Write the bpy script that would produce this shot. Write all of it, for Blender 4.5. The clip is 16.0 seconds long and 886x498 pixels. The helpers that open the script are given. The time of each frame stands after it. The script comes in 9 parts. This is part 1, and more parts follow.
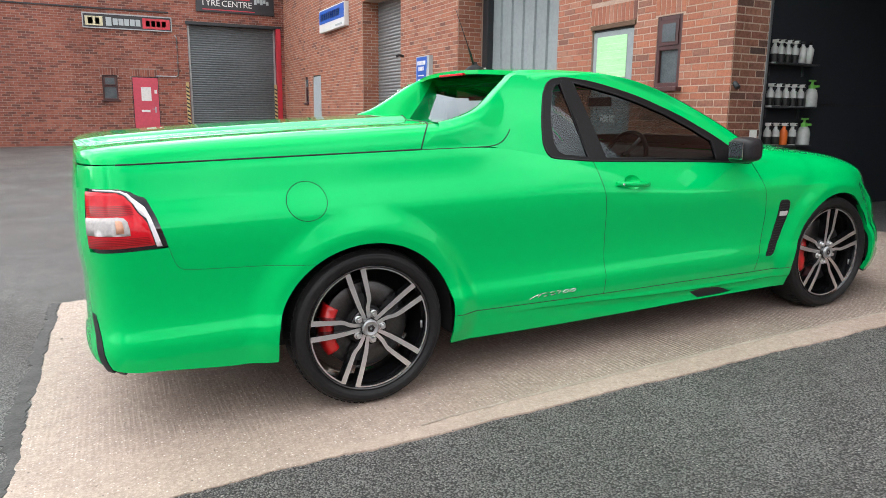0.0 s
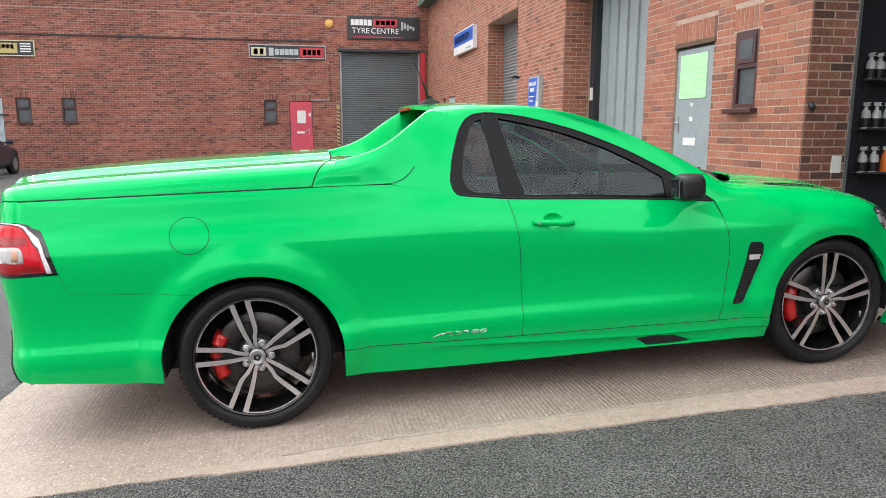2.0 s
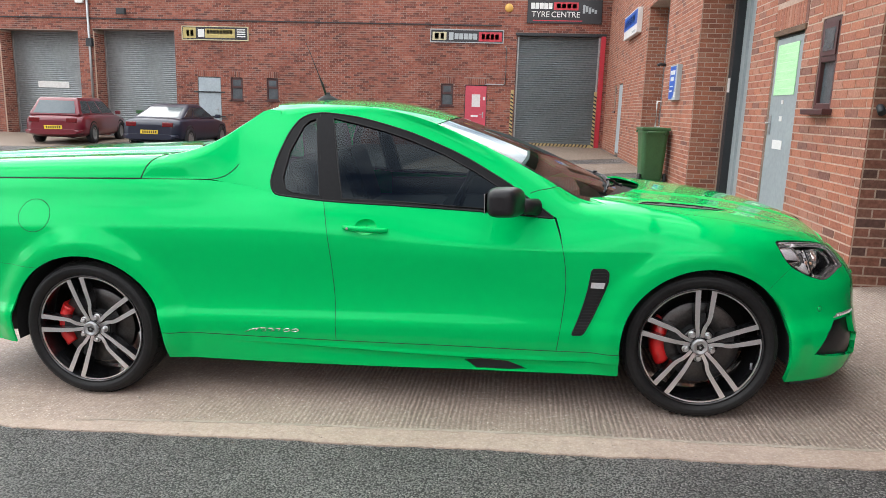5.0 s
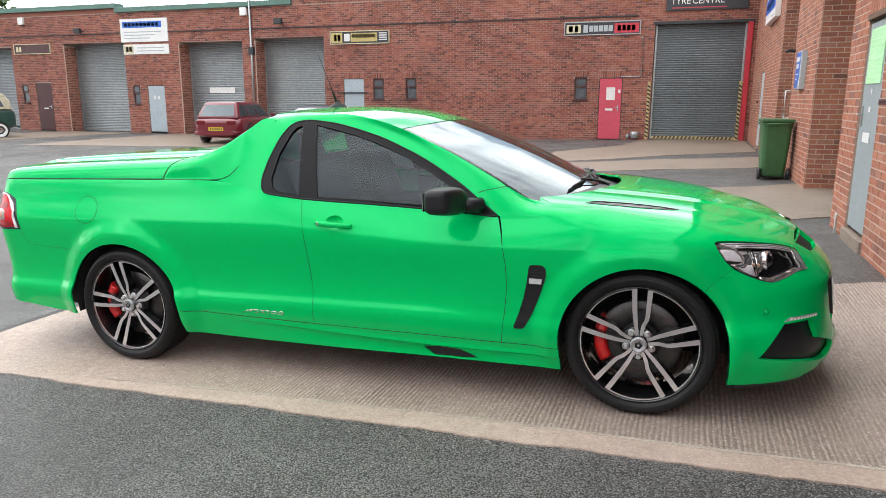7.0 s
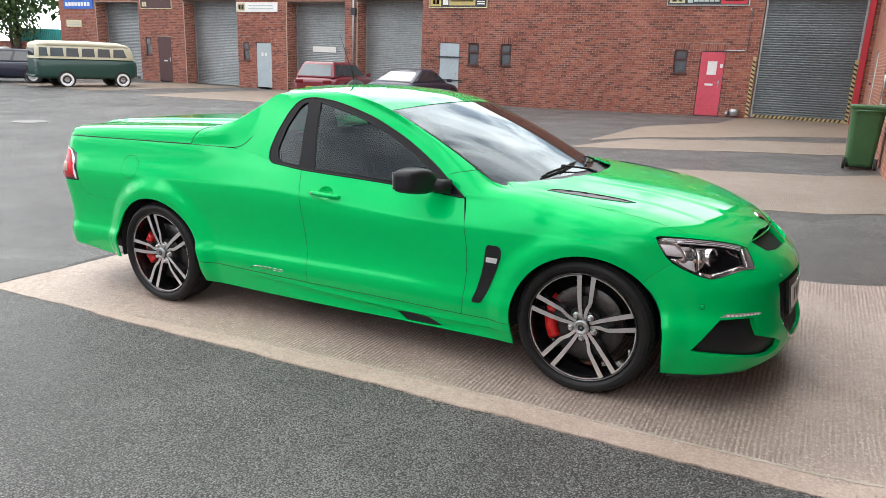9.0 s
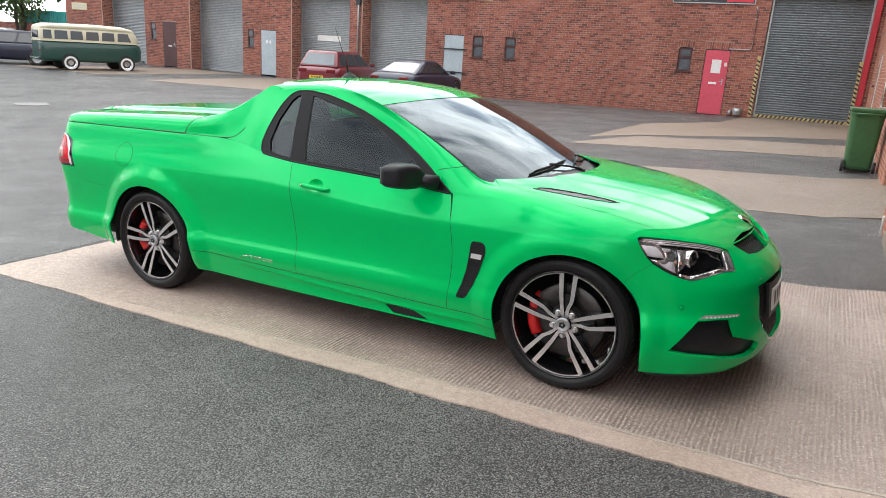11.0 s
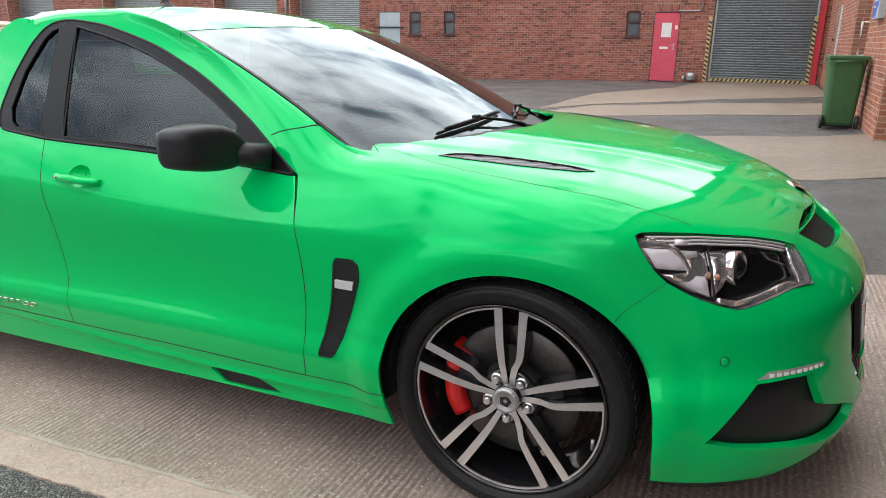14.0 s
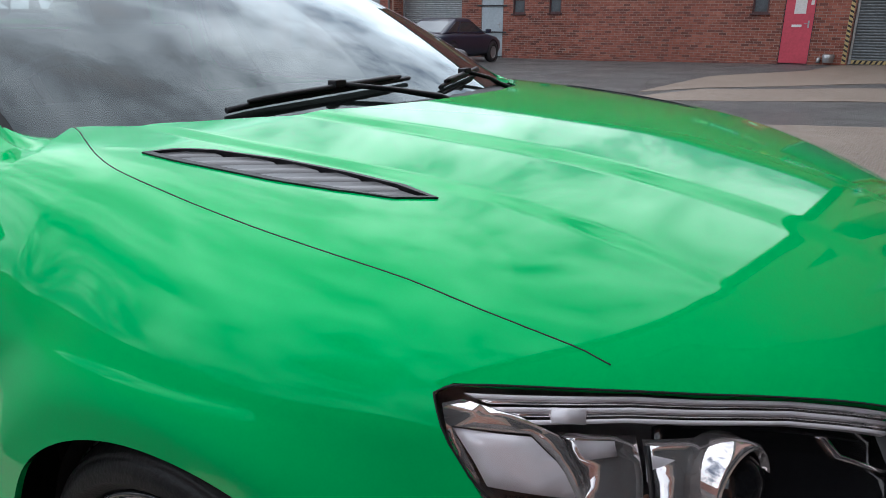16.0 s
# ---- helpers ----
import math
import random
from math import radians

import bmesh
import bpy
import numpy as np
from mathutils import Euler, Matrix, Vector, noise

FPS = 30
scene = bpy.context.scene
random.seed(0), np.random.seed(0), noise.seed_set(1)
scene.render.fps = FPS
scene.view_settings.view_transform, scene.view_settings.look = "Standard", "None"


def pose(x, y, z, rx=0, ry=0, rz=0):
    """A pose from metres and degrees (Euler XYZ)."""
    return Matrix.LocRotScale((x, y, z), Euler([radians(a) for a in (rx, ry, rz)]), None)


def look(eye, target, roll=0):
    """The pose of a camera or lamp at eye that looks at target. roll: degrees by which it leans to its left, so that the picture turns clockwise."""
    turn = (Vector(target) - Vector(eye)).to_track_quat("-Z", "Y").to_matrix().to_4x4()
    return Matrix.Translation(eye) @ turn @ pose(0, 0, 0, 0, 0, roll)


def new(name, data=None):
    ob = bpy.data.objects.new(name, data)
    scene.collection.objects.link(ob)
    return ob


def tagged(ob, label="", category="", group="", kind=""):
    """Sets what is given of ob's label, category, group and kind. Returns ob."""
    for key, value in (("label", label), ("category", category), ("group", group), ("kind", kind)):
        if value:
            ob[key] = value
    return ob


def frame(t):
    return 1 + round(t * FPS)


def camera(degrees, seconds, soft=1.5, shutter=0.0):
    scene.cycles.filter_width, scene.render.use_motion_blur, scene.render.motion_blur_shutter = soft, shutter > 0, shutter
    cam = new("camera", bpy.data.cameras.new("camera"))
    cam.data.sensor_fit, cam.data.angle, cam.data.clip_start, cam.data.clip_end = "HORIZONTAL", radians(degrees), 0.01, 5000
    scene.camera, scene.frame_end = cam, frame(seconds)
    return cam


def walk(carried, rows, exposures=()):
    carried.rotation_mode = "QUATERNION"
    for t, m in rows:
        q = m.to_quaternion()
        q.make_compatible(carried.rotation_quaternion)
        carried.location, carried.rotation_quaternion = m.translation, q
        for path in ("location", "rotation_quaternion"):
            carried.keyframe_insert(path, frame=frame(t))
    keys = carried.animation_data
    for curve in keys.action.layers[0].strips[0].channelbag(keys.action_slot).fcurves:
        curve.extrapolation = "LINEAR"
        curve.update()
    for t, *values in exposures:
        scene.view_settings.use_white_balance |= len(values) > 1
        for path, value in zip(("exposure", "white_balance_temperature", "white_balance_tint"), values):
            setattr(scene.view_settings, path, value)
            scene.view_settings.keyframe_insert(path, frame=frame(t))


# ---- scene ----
cam = camera(64.8, 16.0, soft=0.85)
PATH = [
    (0, (-1.017, -2.778, 1.271), (-0.161, -1.011, 0.89), 0.7),
    (0.5, (-0.739, -2.876, 1.282), (-0.028, -1.042, 0.92), -0.4),
    (1, (-0.448, -2.975, 1.324), (0.158, -1.104, 0.96), 0.1),
    (1.5, (-0.124, -3.113, 1.355), (0.366, -1.205, 1.01), 1.1),
    (2, (0.2, -3.184, 1.38), (0.599, -1.254, 1.04), 0.1),
    (2.5, (0.516, -3.173, 1.408), (0.833, -1.234, 1.036), 1.3),
    (3, (0.863, -3.206, 1.429), (1.028, -1.247, 1.061), 1.8),
    (3.5, (1.201, -3.223, 1.444), (1.238, -1.263, 1.046), 1.2),
    (4, (1.516, -3.17, 1.463), (1.476, -1.216, 1.037), 0.8),
    (4.2, (1.647, -3.172, 1.477), (1.61, -1.211, 1.085), 1.0),
    (6.3, (2.818, -3.207, 1.546), (2.257, -1.338, 1.107), 2.1),
    (6.5, (2.923, -3.226, 1.564), (2.363, -1.358, 1.119), 1.6),
    (7, (3.151, -3.216, 1.577), (2.505, -1.371, 1.157), 0.2),
    (7.5, (3.386, -3.159, 1.592), (2.664, -1.357, 1.113), 0.9),
    (8, (3.558, -3.153, 1.625), (2.757, -1.39, 1.125), 0.7),
    (8.5, (3.735, -3.184, 1.669), (2.84, -1.479, 1.129), 1.2),
    (8.7, (3.806, -3.2, 1.692), (2.921, -1.487, 1.162), 2.1),
    (10.8, (4.002, -3.209, 1.76), (3.062, -1.522, 1.24), 3.1),
    (11, (3.969, -3.197, 1.751), (3.075, -1.494, 1.203), 3.7),
    (11.5, (3.788, -3.077, 1.714), (3.023, -1.322, 1.134), 2.6),
    (12, (3.624, -2.952, 1.671), (2.91, -1.184, 1.066), 1.8),
    (12.5, (3.585, -2.702, 1.579), (2.907, -0.917, 0.983), 2.3),
    (13, (3.569, -2.405, 1.505), (2.896, -0.632, 0.87), 1.9),
    (13.5, (3.524, -2.021, 1.465), (2.909, -0.213, 0.869), 1.2),
    (14, (3.536, -1.637, 1.409), (2.751, 0.11, 0.833), 0.8),
    (14.1, (3.54, -1.566, 1.403), (2.735, 0.168, 0.814), 0.6),
    (14.5, (3.557, -1.294, 1.363), (2.682, 0.386, 0.72), -0.1),
    (15, (3.558, -0.93, 1.333), (2.648, 0.736, 0.706), -0.4),
    (15.5, (3.582, -0.607, 1.301), (2.59, 1.024, 0.705), 0.3),
    (16, (3.602, -0.383, 1.268), (2.548, 1.199, 0.647), 0.6),
]
walk(cam, [(t, look(eye, target, roll)) for t, eye, target, roll in PATH],
     [(0, -0.15, 6500, 10), (2, -0.10, 6500, 10), (8, -0.13, 6500, 10), (11, -0.15, 6500, 10), (12.5, -0.21, 6500, 10), (14, -0.18, 6500, 10), (14.6, -0.27, 6400, 10), (15.2, -0.45, 6200, 10), (16, -0.96, 5950, 10)])

# ---- world, sun ----
world = bpy.data.worlds.new("sky")
scene.world = world
world.use_nodes = True
wn, wl = world.node_tree.nodes, world.node_tree.links
wn.clear()
sky = wn.new("ShaderNodeTexSky")
sky.sky_type, sky.sun_disc = "NISHITA", False
sky.sun_elevation, sky.sun_rotation = radians(52), radians(-62)
sky.air_density, sky.dust_density = 1.0, 1.5
cloud_noise = wn.new("ShaderNodeTexNoise")
cloud_noise.inputs["Scale"].default_value = 3.2
cloud_noise.inputs["Detail"].default_value = 6.0
cloud_noise.inputs["Roughness"].default_value = 0.58
cloud_noise.inputs["Distortion"].default_value = 0.35
cloud_mask = wn.new("ShaderNodeValToRGB")
cloud_mask.color_ramp.elements[0].position, cloud_mask.color_ramp.elements[1].position = 0.33, 0.47
cloud_mask.color_ramp.elements[0].color, cloud_mask.color_ramp.elements[1].color = (0, 0, 0, 1), (1, 1, 1, 1)
cloud_tone = wn.new("ShaderNodeValToRGB")
cloud_tone.color_ramp.elements[0].position, cloud_tone.color_ramp.elements[1].position = 0.42, 0.66
cloud_tone.color_ramp.elements[0].color, cloud_tone.color_ramp.elements[1].color = (6.5, 6.9, 7.5, 1), (20.0, 20.0, 20.0, 1)
sky_mix = wn.new("ShaderNodeMix")
sky_mix.data_type = "RGBA"
background = wn.new("ShaderNodeBackground")
background.inputs["Strength"].default_value = 0.15
wout = wn.new("ShaderNodeOutputWorld")
# the veiled sun brightens the cloud round it
SUN_WAY = Vector((-5.0, 2.6, 7.2)).normalized()
geo_way, dot, rise, glow, lit = wn.new("ShaderNodeTexCoord"), wn.new("ShaderNodeVectorMath"), wn.new("ShaderNodeMapRange"), wn.new("ShaderNodeMath"), wn.new("ShaderNodeVectorMath")
dot.operation, lit.operation, glow.operation = "DOT_PRODUCT", "SCALE", "POWER"
dot.inputs[1].default_value = SUN_WAY
rise.inputs["From Min"].default_value, rise.inputs["To Min"].default_value, rise.inputs["To Max"].default_value = -1.0, 0.95, 1.37
glow.inputs[1].default_value = 2.2
wl.new(geo_way.outputs["Generated"], dot.inputs[0])
wl.new(dot.outputs["Value"], rise.inputs["Value"])
wl.new(rise.outputs["Result"], glow.inputs[0])
wl.new(cloud_tone.outputs["Color"], lit.inputs[0])
wl.new(glow.outputs[0], lit.inputs["Scale"])
wl.new(cloud_noise.outputs["Fac"], cloud_mask.inputs["Fac"])
wl.new(cloud_noise.outputs["Fac"], cloud_tone.inputs["Fac"])
wl.new(cloud_mask.outputs["Color"], sky_mix.inputs["Factor"])
wl.new(sky.outputs["Color"], sky_mix.inputs[6])
wl.new(lit.outputs["Vector"], sky_mix.inputs[7])
wl.new(sky_mix.outputs[2], background.inputs["Color"])
wl.new(background.outputs["Background"], wout.inputs["Surface"])

sun_data = bpy.data.lights.new("sun", "SUN")
sun_data.energy, sun_data.angle, sun_data.color = 0.75, radians(64), (1.0, 0.95, 0.88)
sun = new("sun", sun_data)
sun.matrix_world = look(SUN_WAY * 12, (0, 0, 0))

# ---- materials ----
def mat(name, base, rough=0.6, metal=0.0, vary=None, scale=4.0, fine=60.0, bump=0.0, bump_scale=80.0, coat=0.0,
        rough_vary=0.0, random=None, spec=0.5, streak=None):
    """A node material: base colour mixed with `vary` by coarse and fine noise, with fine relief."""
    m = bpy.data.materials.new(name)
    m.use_nodes = True
    n, l = m.node_tree.nodes, m.node_tree.links
    b = n["Principled BSDF"]
    b.inputs["Base Color"].default_value = (*base, 1)
    b.inputs["Roughness"].default_value = rough
    b.inputs["Metallic"].default_value = metal
    b.inputs["Specular IOR Level"].default_value = spec
    b.inputs["Coat Weight"].default_value = coat
    b.inputs["Coat Roughness"].default_value = 0.02
    tc = n.new("ShaderNodeTexCoord")
    colour = None
    if vary is not None:
        co = tc.outputs["Object"]
        if streak:
            mp = n.new("ShaderNodeMapping")
            mp.inputs["Scale"].default_value = streak
            l.new(co, mp.inputs["Vector"])
            co = mp.outputs["Vector"]
        a, f = n.new("ShaderNodeTexNoise"), n.new("ShaderNodeTexNoise")
        a.inputs["Scale"].default_value, a.inputs["Detail"].default_value = scale, 6
        f.inputs["Scale"].default_value, f.inputs["Detail"].default_value = fine, 4
        l.new(co, a.inputs["Vector"])
        l.new(co, f.inputs["Vector"])
        add = n.new("ShaderNodeMath")
        add.operation = "ADD"
        l.new(a.outputs["Fac"], add.inputs[0])
        l.new(f.outputs["Fac"], add.inputs[1])
        ramp = n.new("ShaderNodeMapRange")
        ramp.inputs["From Min"].default_value, ramp.inputs["From Max"].default_value = 0.75, 1.25
        l.new(add.outputs[0], ramp.inputs["Value"])
        mix = n.new("ShaderNodeMix")
        mix.data_type = "RGBA"
        mix.inputs[6].default_value, mix.inputs[7].default_value = (*base, 1), (*vary, 1)
        l.new(ramp.outputs["Result"], mix.inputs["Factor"])
        colour = mix.outputs[2]
        if rough_vary:
            rr = n.new("ShaderNodeMapRange")
            rr.inputs["To Min"].default_value, rr.inputs["To Max"].default_value = rough - rough_vary, rough + rough_vary
            l.new(a.outputs["Fac"], rr.inputs["Value"])
            l.new(rr.outputs["Result"], b.inputs["Roughness"])
    if random:
        # random: (kind, list of colours); kind "island" or "object"
        kind, stops = random
        src = n.new("ShaderNodeNewGeometry").outputs["Random Per Island"] if kind == "island" else n.new("ShaderNodeObjectInfo").outputs["Random"]
        cr = n.new("ShaderNodeValToRGB")
        cr.color_ramp.interpolation = "LINEAR"
        els = cr.color_ramp.elements
        while len(els) < len(stops):
            els.new(0.5)
        for i, c in enumerate(stops):
            els[i].position, els[i].color = i / (len(stops) - 1), (*c, 1)
        l.new(src, cr.inputs["Fac"])
        if colour is None:
            colour = cr.outputs["Color"]
        else:
            mm = n.new("ShaderNodeMix")
            mm.data_type, mm.blend_type = "RGBA", "MULTIPLY"
            mm.inputs["Factor"].default_value = 1.0
            l.new(cr.outputs["Color"], mm.inputs[6])
            l.new(colour, mm.inputs[7])
            colour = mm.outputs[2]
    if colour is not None:
        l.new(colour, b.inputs["Base Color"])
    if bump:
        bn = n.new("ShaderNodeTexNoise")
        bn.inputs["Scale"].default_value, bn.inputs["Detail"].default_value = bump_scale, 5
        l.new(tc.outputs["Object"], bn.inputs["Vector"])
        bp = n.new("ShaderNodeBump")
        bp.inputs["Strength"].default_value, bp.inputs["Distance"].default_value = bump, 0.01
        l.new(bn.outputs["Fac"], bp.inputs["Height"])
        l.new(bp.outputs["Normal"], b.inputs["Normal"])
    return m


def thin_glass(name, tint, clear, ior=1.6, shine=(1.0, 1.0, 1.0)):
    """A pane as a sheet: part clear, part glossy by Fresnel, so that it does not bend the view."""
    m = bpy.data.materials.new(name)
    m.use_nodes = True
    n, l = m.node_tree.nodes, m.node_tree.links
    n.remove(n["Principled BSDF"])
    tr, gl, mx, fr = n.new("ShaderNodeBsdfTransparent"), n.new("ShaderNodeBsdfGlossy"), n.new("ShaderNodeMixShader"), n.new("ShaderNodeLayerWeight")
    tr.inputs["Color"].default_value = (*[clear * c for c in tint], 1)
    gl.inputs["Roughness"].default_value = 0.01
    gl.inputs["Color"].default_value = (*shine, 1)
    f0 = ((ior - 1) / (ior + 1)) ** 2
    fr.inputs["Blend"].default_value = 0.5
    pw, ma = n.new("ShaderNodeMath"), n.new("ShaderNodeMath")
    pw.operation, ma.operation = "POWER", "MULTIPLY_ADD"
    pw.inputs[1].default_value = 4.2
    ma.inputs[1].default_value, ma.inputs[2].default_value = 1 - f0, f0
    l.new(fr.outputs["Facing"], pw.inputs[0])
    l.new(pw.outputs[0], ma.inputs[0])
    l.new(ma.outputs[0], mx.inputs["Fac"])
    l.new(tr.outputs["BSDF"], mx.inputs[1])
    l.new(gl.outputs["BSDF"], mx.inputs[2])
    l.new(mx.outputs["Shader"], n["Material Output"].inputs["Surface"])
    return m


BRICK_STOPS = [(0.292, 0.107, 0.0688), (0.413, 0.15, 0.086), (0.344, 0.129, 0.0817), (0.456, 0.172, 0.0989), (0.37, 0.133, 0.0774), (0.447, 0.206, 0.138), (0.189, 0.0817, 0.0602)]
FAR_STOPS = [(0.288, 0.092, 0.064), (0.368, 0.124, 0.084), (0.32, 0.104, 0.068), (0.416, 0.16, 0.112), (0.24, 0.08, 0.06), (0.16, 0.064, 0.052)]
M_BRICK_NEAR = mat("brick_orange", (1, 1, 1), 0.85, vary=(0.66, 0.62, 0.6), scale=3.0, fine=45, bump=0.5, bump_scale=60, random=("object", BRICK_STOPS))
M_BRICK_ISL = mat("brick_orange_joined", (1, 1, 1), 0.85, vary=(0.66, 0.62, 0.6), scale=3.0, fine=45, bump=0.5, bump_scale=60, random=("island", BRICK_STOPS))
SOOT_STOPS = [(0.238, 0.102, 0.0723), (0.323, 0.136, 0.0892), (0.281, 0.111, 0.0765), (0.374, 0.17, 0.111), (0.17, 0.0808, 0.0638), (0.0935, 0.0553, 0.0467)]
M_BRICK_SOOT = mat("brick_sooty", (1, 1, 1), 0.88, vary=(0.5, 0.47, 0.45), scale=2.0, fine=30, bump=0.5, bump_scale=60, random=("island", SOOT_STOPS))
M_BRICK_SMOKED = mat("brick_smoked", (1, 1, 1), 0.88, vary=(0.6, 0.57, 0.55), scale=2.0, fine=30, bump=0.5, bump_scale=60, random=("object", SOOT_STOPS))
M_BRICK_FAR = mat("brick_red_joined", (1, 1, 1), 0.88, vary=(0.55, 0.52, 0.5), scale=0.5, fine=6, bump=0.4, bump_scale=40, random=("island", FAR_STOPS))
M_BRICK_PLAIN = mat("brick_plain", (0.30, 0.11, 0.075), 0.88, vary=(0.20, 0.08, 0.06), scale=0.5, fine=14, bump=0.3, bump_scale=30)
M_MORTAR = mat("mortar", (0.53, 0.385, 0.305), 0.95, vary=(0.36, 0.255, 0.20), scale=2, fine=40, bump=0.4)
M_MORTAR_FAR = mat("mortar_grey", (0.42, 0.31, 0.26), 0.95, vary=(0.24, 0.17, 0.145), scale=0.6, fine=10, bump=0.3)


def ground_mat(name, lo, hi, speck, grain, wear, size=120.0, pit_shade=0.5, dust=(0.3, 0.3, 0.3), dusty=0.0, bright=0.0):
    """Ground: coarse wear, rounded stones with glints painted on some and shade painted between them, and pale dust."""
    m = bpy.data.materials.new(name)
    m.use_nodes = True
    n, l = m.node_tree.nodes, m.node_tree.links
    b = n["Principled BSDF"]
    b.inputs["Specular IOR Level"].default_value = 0.55
    co = n.new("ShaderNodeTexCoord").outputs["Object"]

    def noise_of(scale, detail=5, rough=0.6, src=None):
        t = n.new("ShaderNodeTexNoise")
        t.inputs["Scale"].default_value, t.inputs["Detail"].default_value, t.inputs["Roughness"].default_value = scale, detail, rough
        l.new(src or co, t.inputs["Vector"])
        return t.outputs["Fac"]

    def rng(src, a, c, d=0.0, e=1.0):
        t = n.new("ShaderNodeMapRange")
        for k, v in zip(("From Min", "From Max", "To Min", "To Max"), (a, c, d, e)):
            t.inputs[k].default_value = v
        l.new(src, t.inputs["Value"])
        return t.outputs["Result"]

    def mix(f, a, c, mode="MIX"):
        t = n.new("ShaderNodeMix")
        t.data_type, t.blend_type = "RGBA", mode
        l.new(f, t.inputs["Factor"])
        for s, k in ((a, 6), (c, 7)):
            if isinstance(s, tuple):
                t.inputs[k].default_value = (*s, 1)
            else:
                l.new(s, t.inputs[k])
        return t.outputs[2]

    def math_of(op, a, c):
        t = n.new("ShaderNodeMath")
        t.operation = op
        for i, s in enumerate((a, c)):
            if isinstance(s, (int, float)):
                t.inputs[i].default_value = s
            else:
                l.new(s, t.inputs[i])
        return t.outputs[0]

    col = mix(rng(noise_of(wear, 7, 0.65), 0.35, 0.68), lo, hi)
    vor = n.new("ShaderNodeTexVoronoi")
    vor.inputs["Scale"].default_value = size
    l.new(co, vor.inputs["Vector"])
    sep = n.new("ShaderNodeSeparateColor")
    l.new(vor.outputs["Color"], sep.inputs["Color"])
    # stones differ in tone; the palest imitate sky glints in colour
    col = mix(math_of("MULTIPLY", math_of("POWER", sep.outputs[0], 2.2), grain), col, speck)
    dome = rng(vor.outputs["Distance"], 0.22, 0.62, 1.0, 0.0)
    if dusty:
        film = math_of("MULTIPLY", rng(noise_of(wear * 1.7, 8, 0.7), 0.50, 0.72), rng(noise_of(wear * 9, 5, 0.6), 0.35, 0.65, 0.3, 1.0))
        col = mix(math_of("MULTIPLY", film, dusty), col, dust)
    col = mix(rng(noise_of(wear * 0.45, 4, 0.5), 0.56, 0.74, 0.0, 0.4), col, tuple(c * 0.6 for c in lo))
    # shade between the stones, painted into the base colour
    col = mix(math_of("MULTIPLY", rng(dome, 0.0, 0.45, 1.0, 0.0), pit_shade), col, tuple(c * 0.25 for c in lo))
    height = math_of("ADD", dome, math_of("MULTIPLY", noise_of(size * 0.35, 4), 1.1))
    if bright:
        big = n.new("ShaderNodeTexVoronoi")
        big.inputs["Scale"].default_value = size * 0.55
        l.new(co, big.inputs["Vector"])
        sb = n.new("ShaderNodeSeparateColor")
        l.new(big.outputs["Color"], sb.inputs["Color"])
        # scattered near-white stones, their brightness standing in for sparkle
        chip = math_of("MULTIPLY", rng(sb.outputs[1], 0.955, 0.97), rng(big.outputs["Distance"], 0.34, 0.22))
        col = mix(math_of("MULTIPLY", chip, bright), col, (0.72, 0.68, 0.62))
    l.new(col, b.inputs["Base Color"])
    l.new(rng(noise_of(wear * 1.3, 5, 0.6), 0.35, 0.65, 0.30, 0.52), b.inputs["Roughness"])
    bp = n.new("ShaderNodeBump")
    bp.inputs["Strength"].default_value, bp.inputs["Distance"].default_value = 1.0, 0.012
    l.new(height, bp.inputs["Height"])
    l.new(bp.outputs["Normal"], b.inputs["Normal"])
    return m


M_ASPHALT = ground_mat("asphalt", (0.085, 0.083, 0.081), (0.240, 0.236, 0.227), (0.56, 0.545, 0.52), 0.75, 0.62, 128.0, 0.95, (0.50, 0.495, 0.48), 0.95, 0.8)


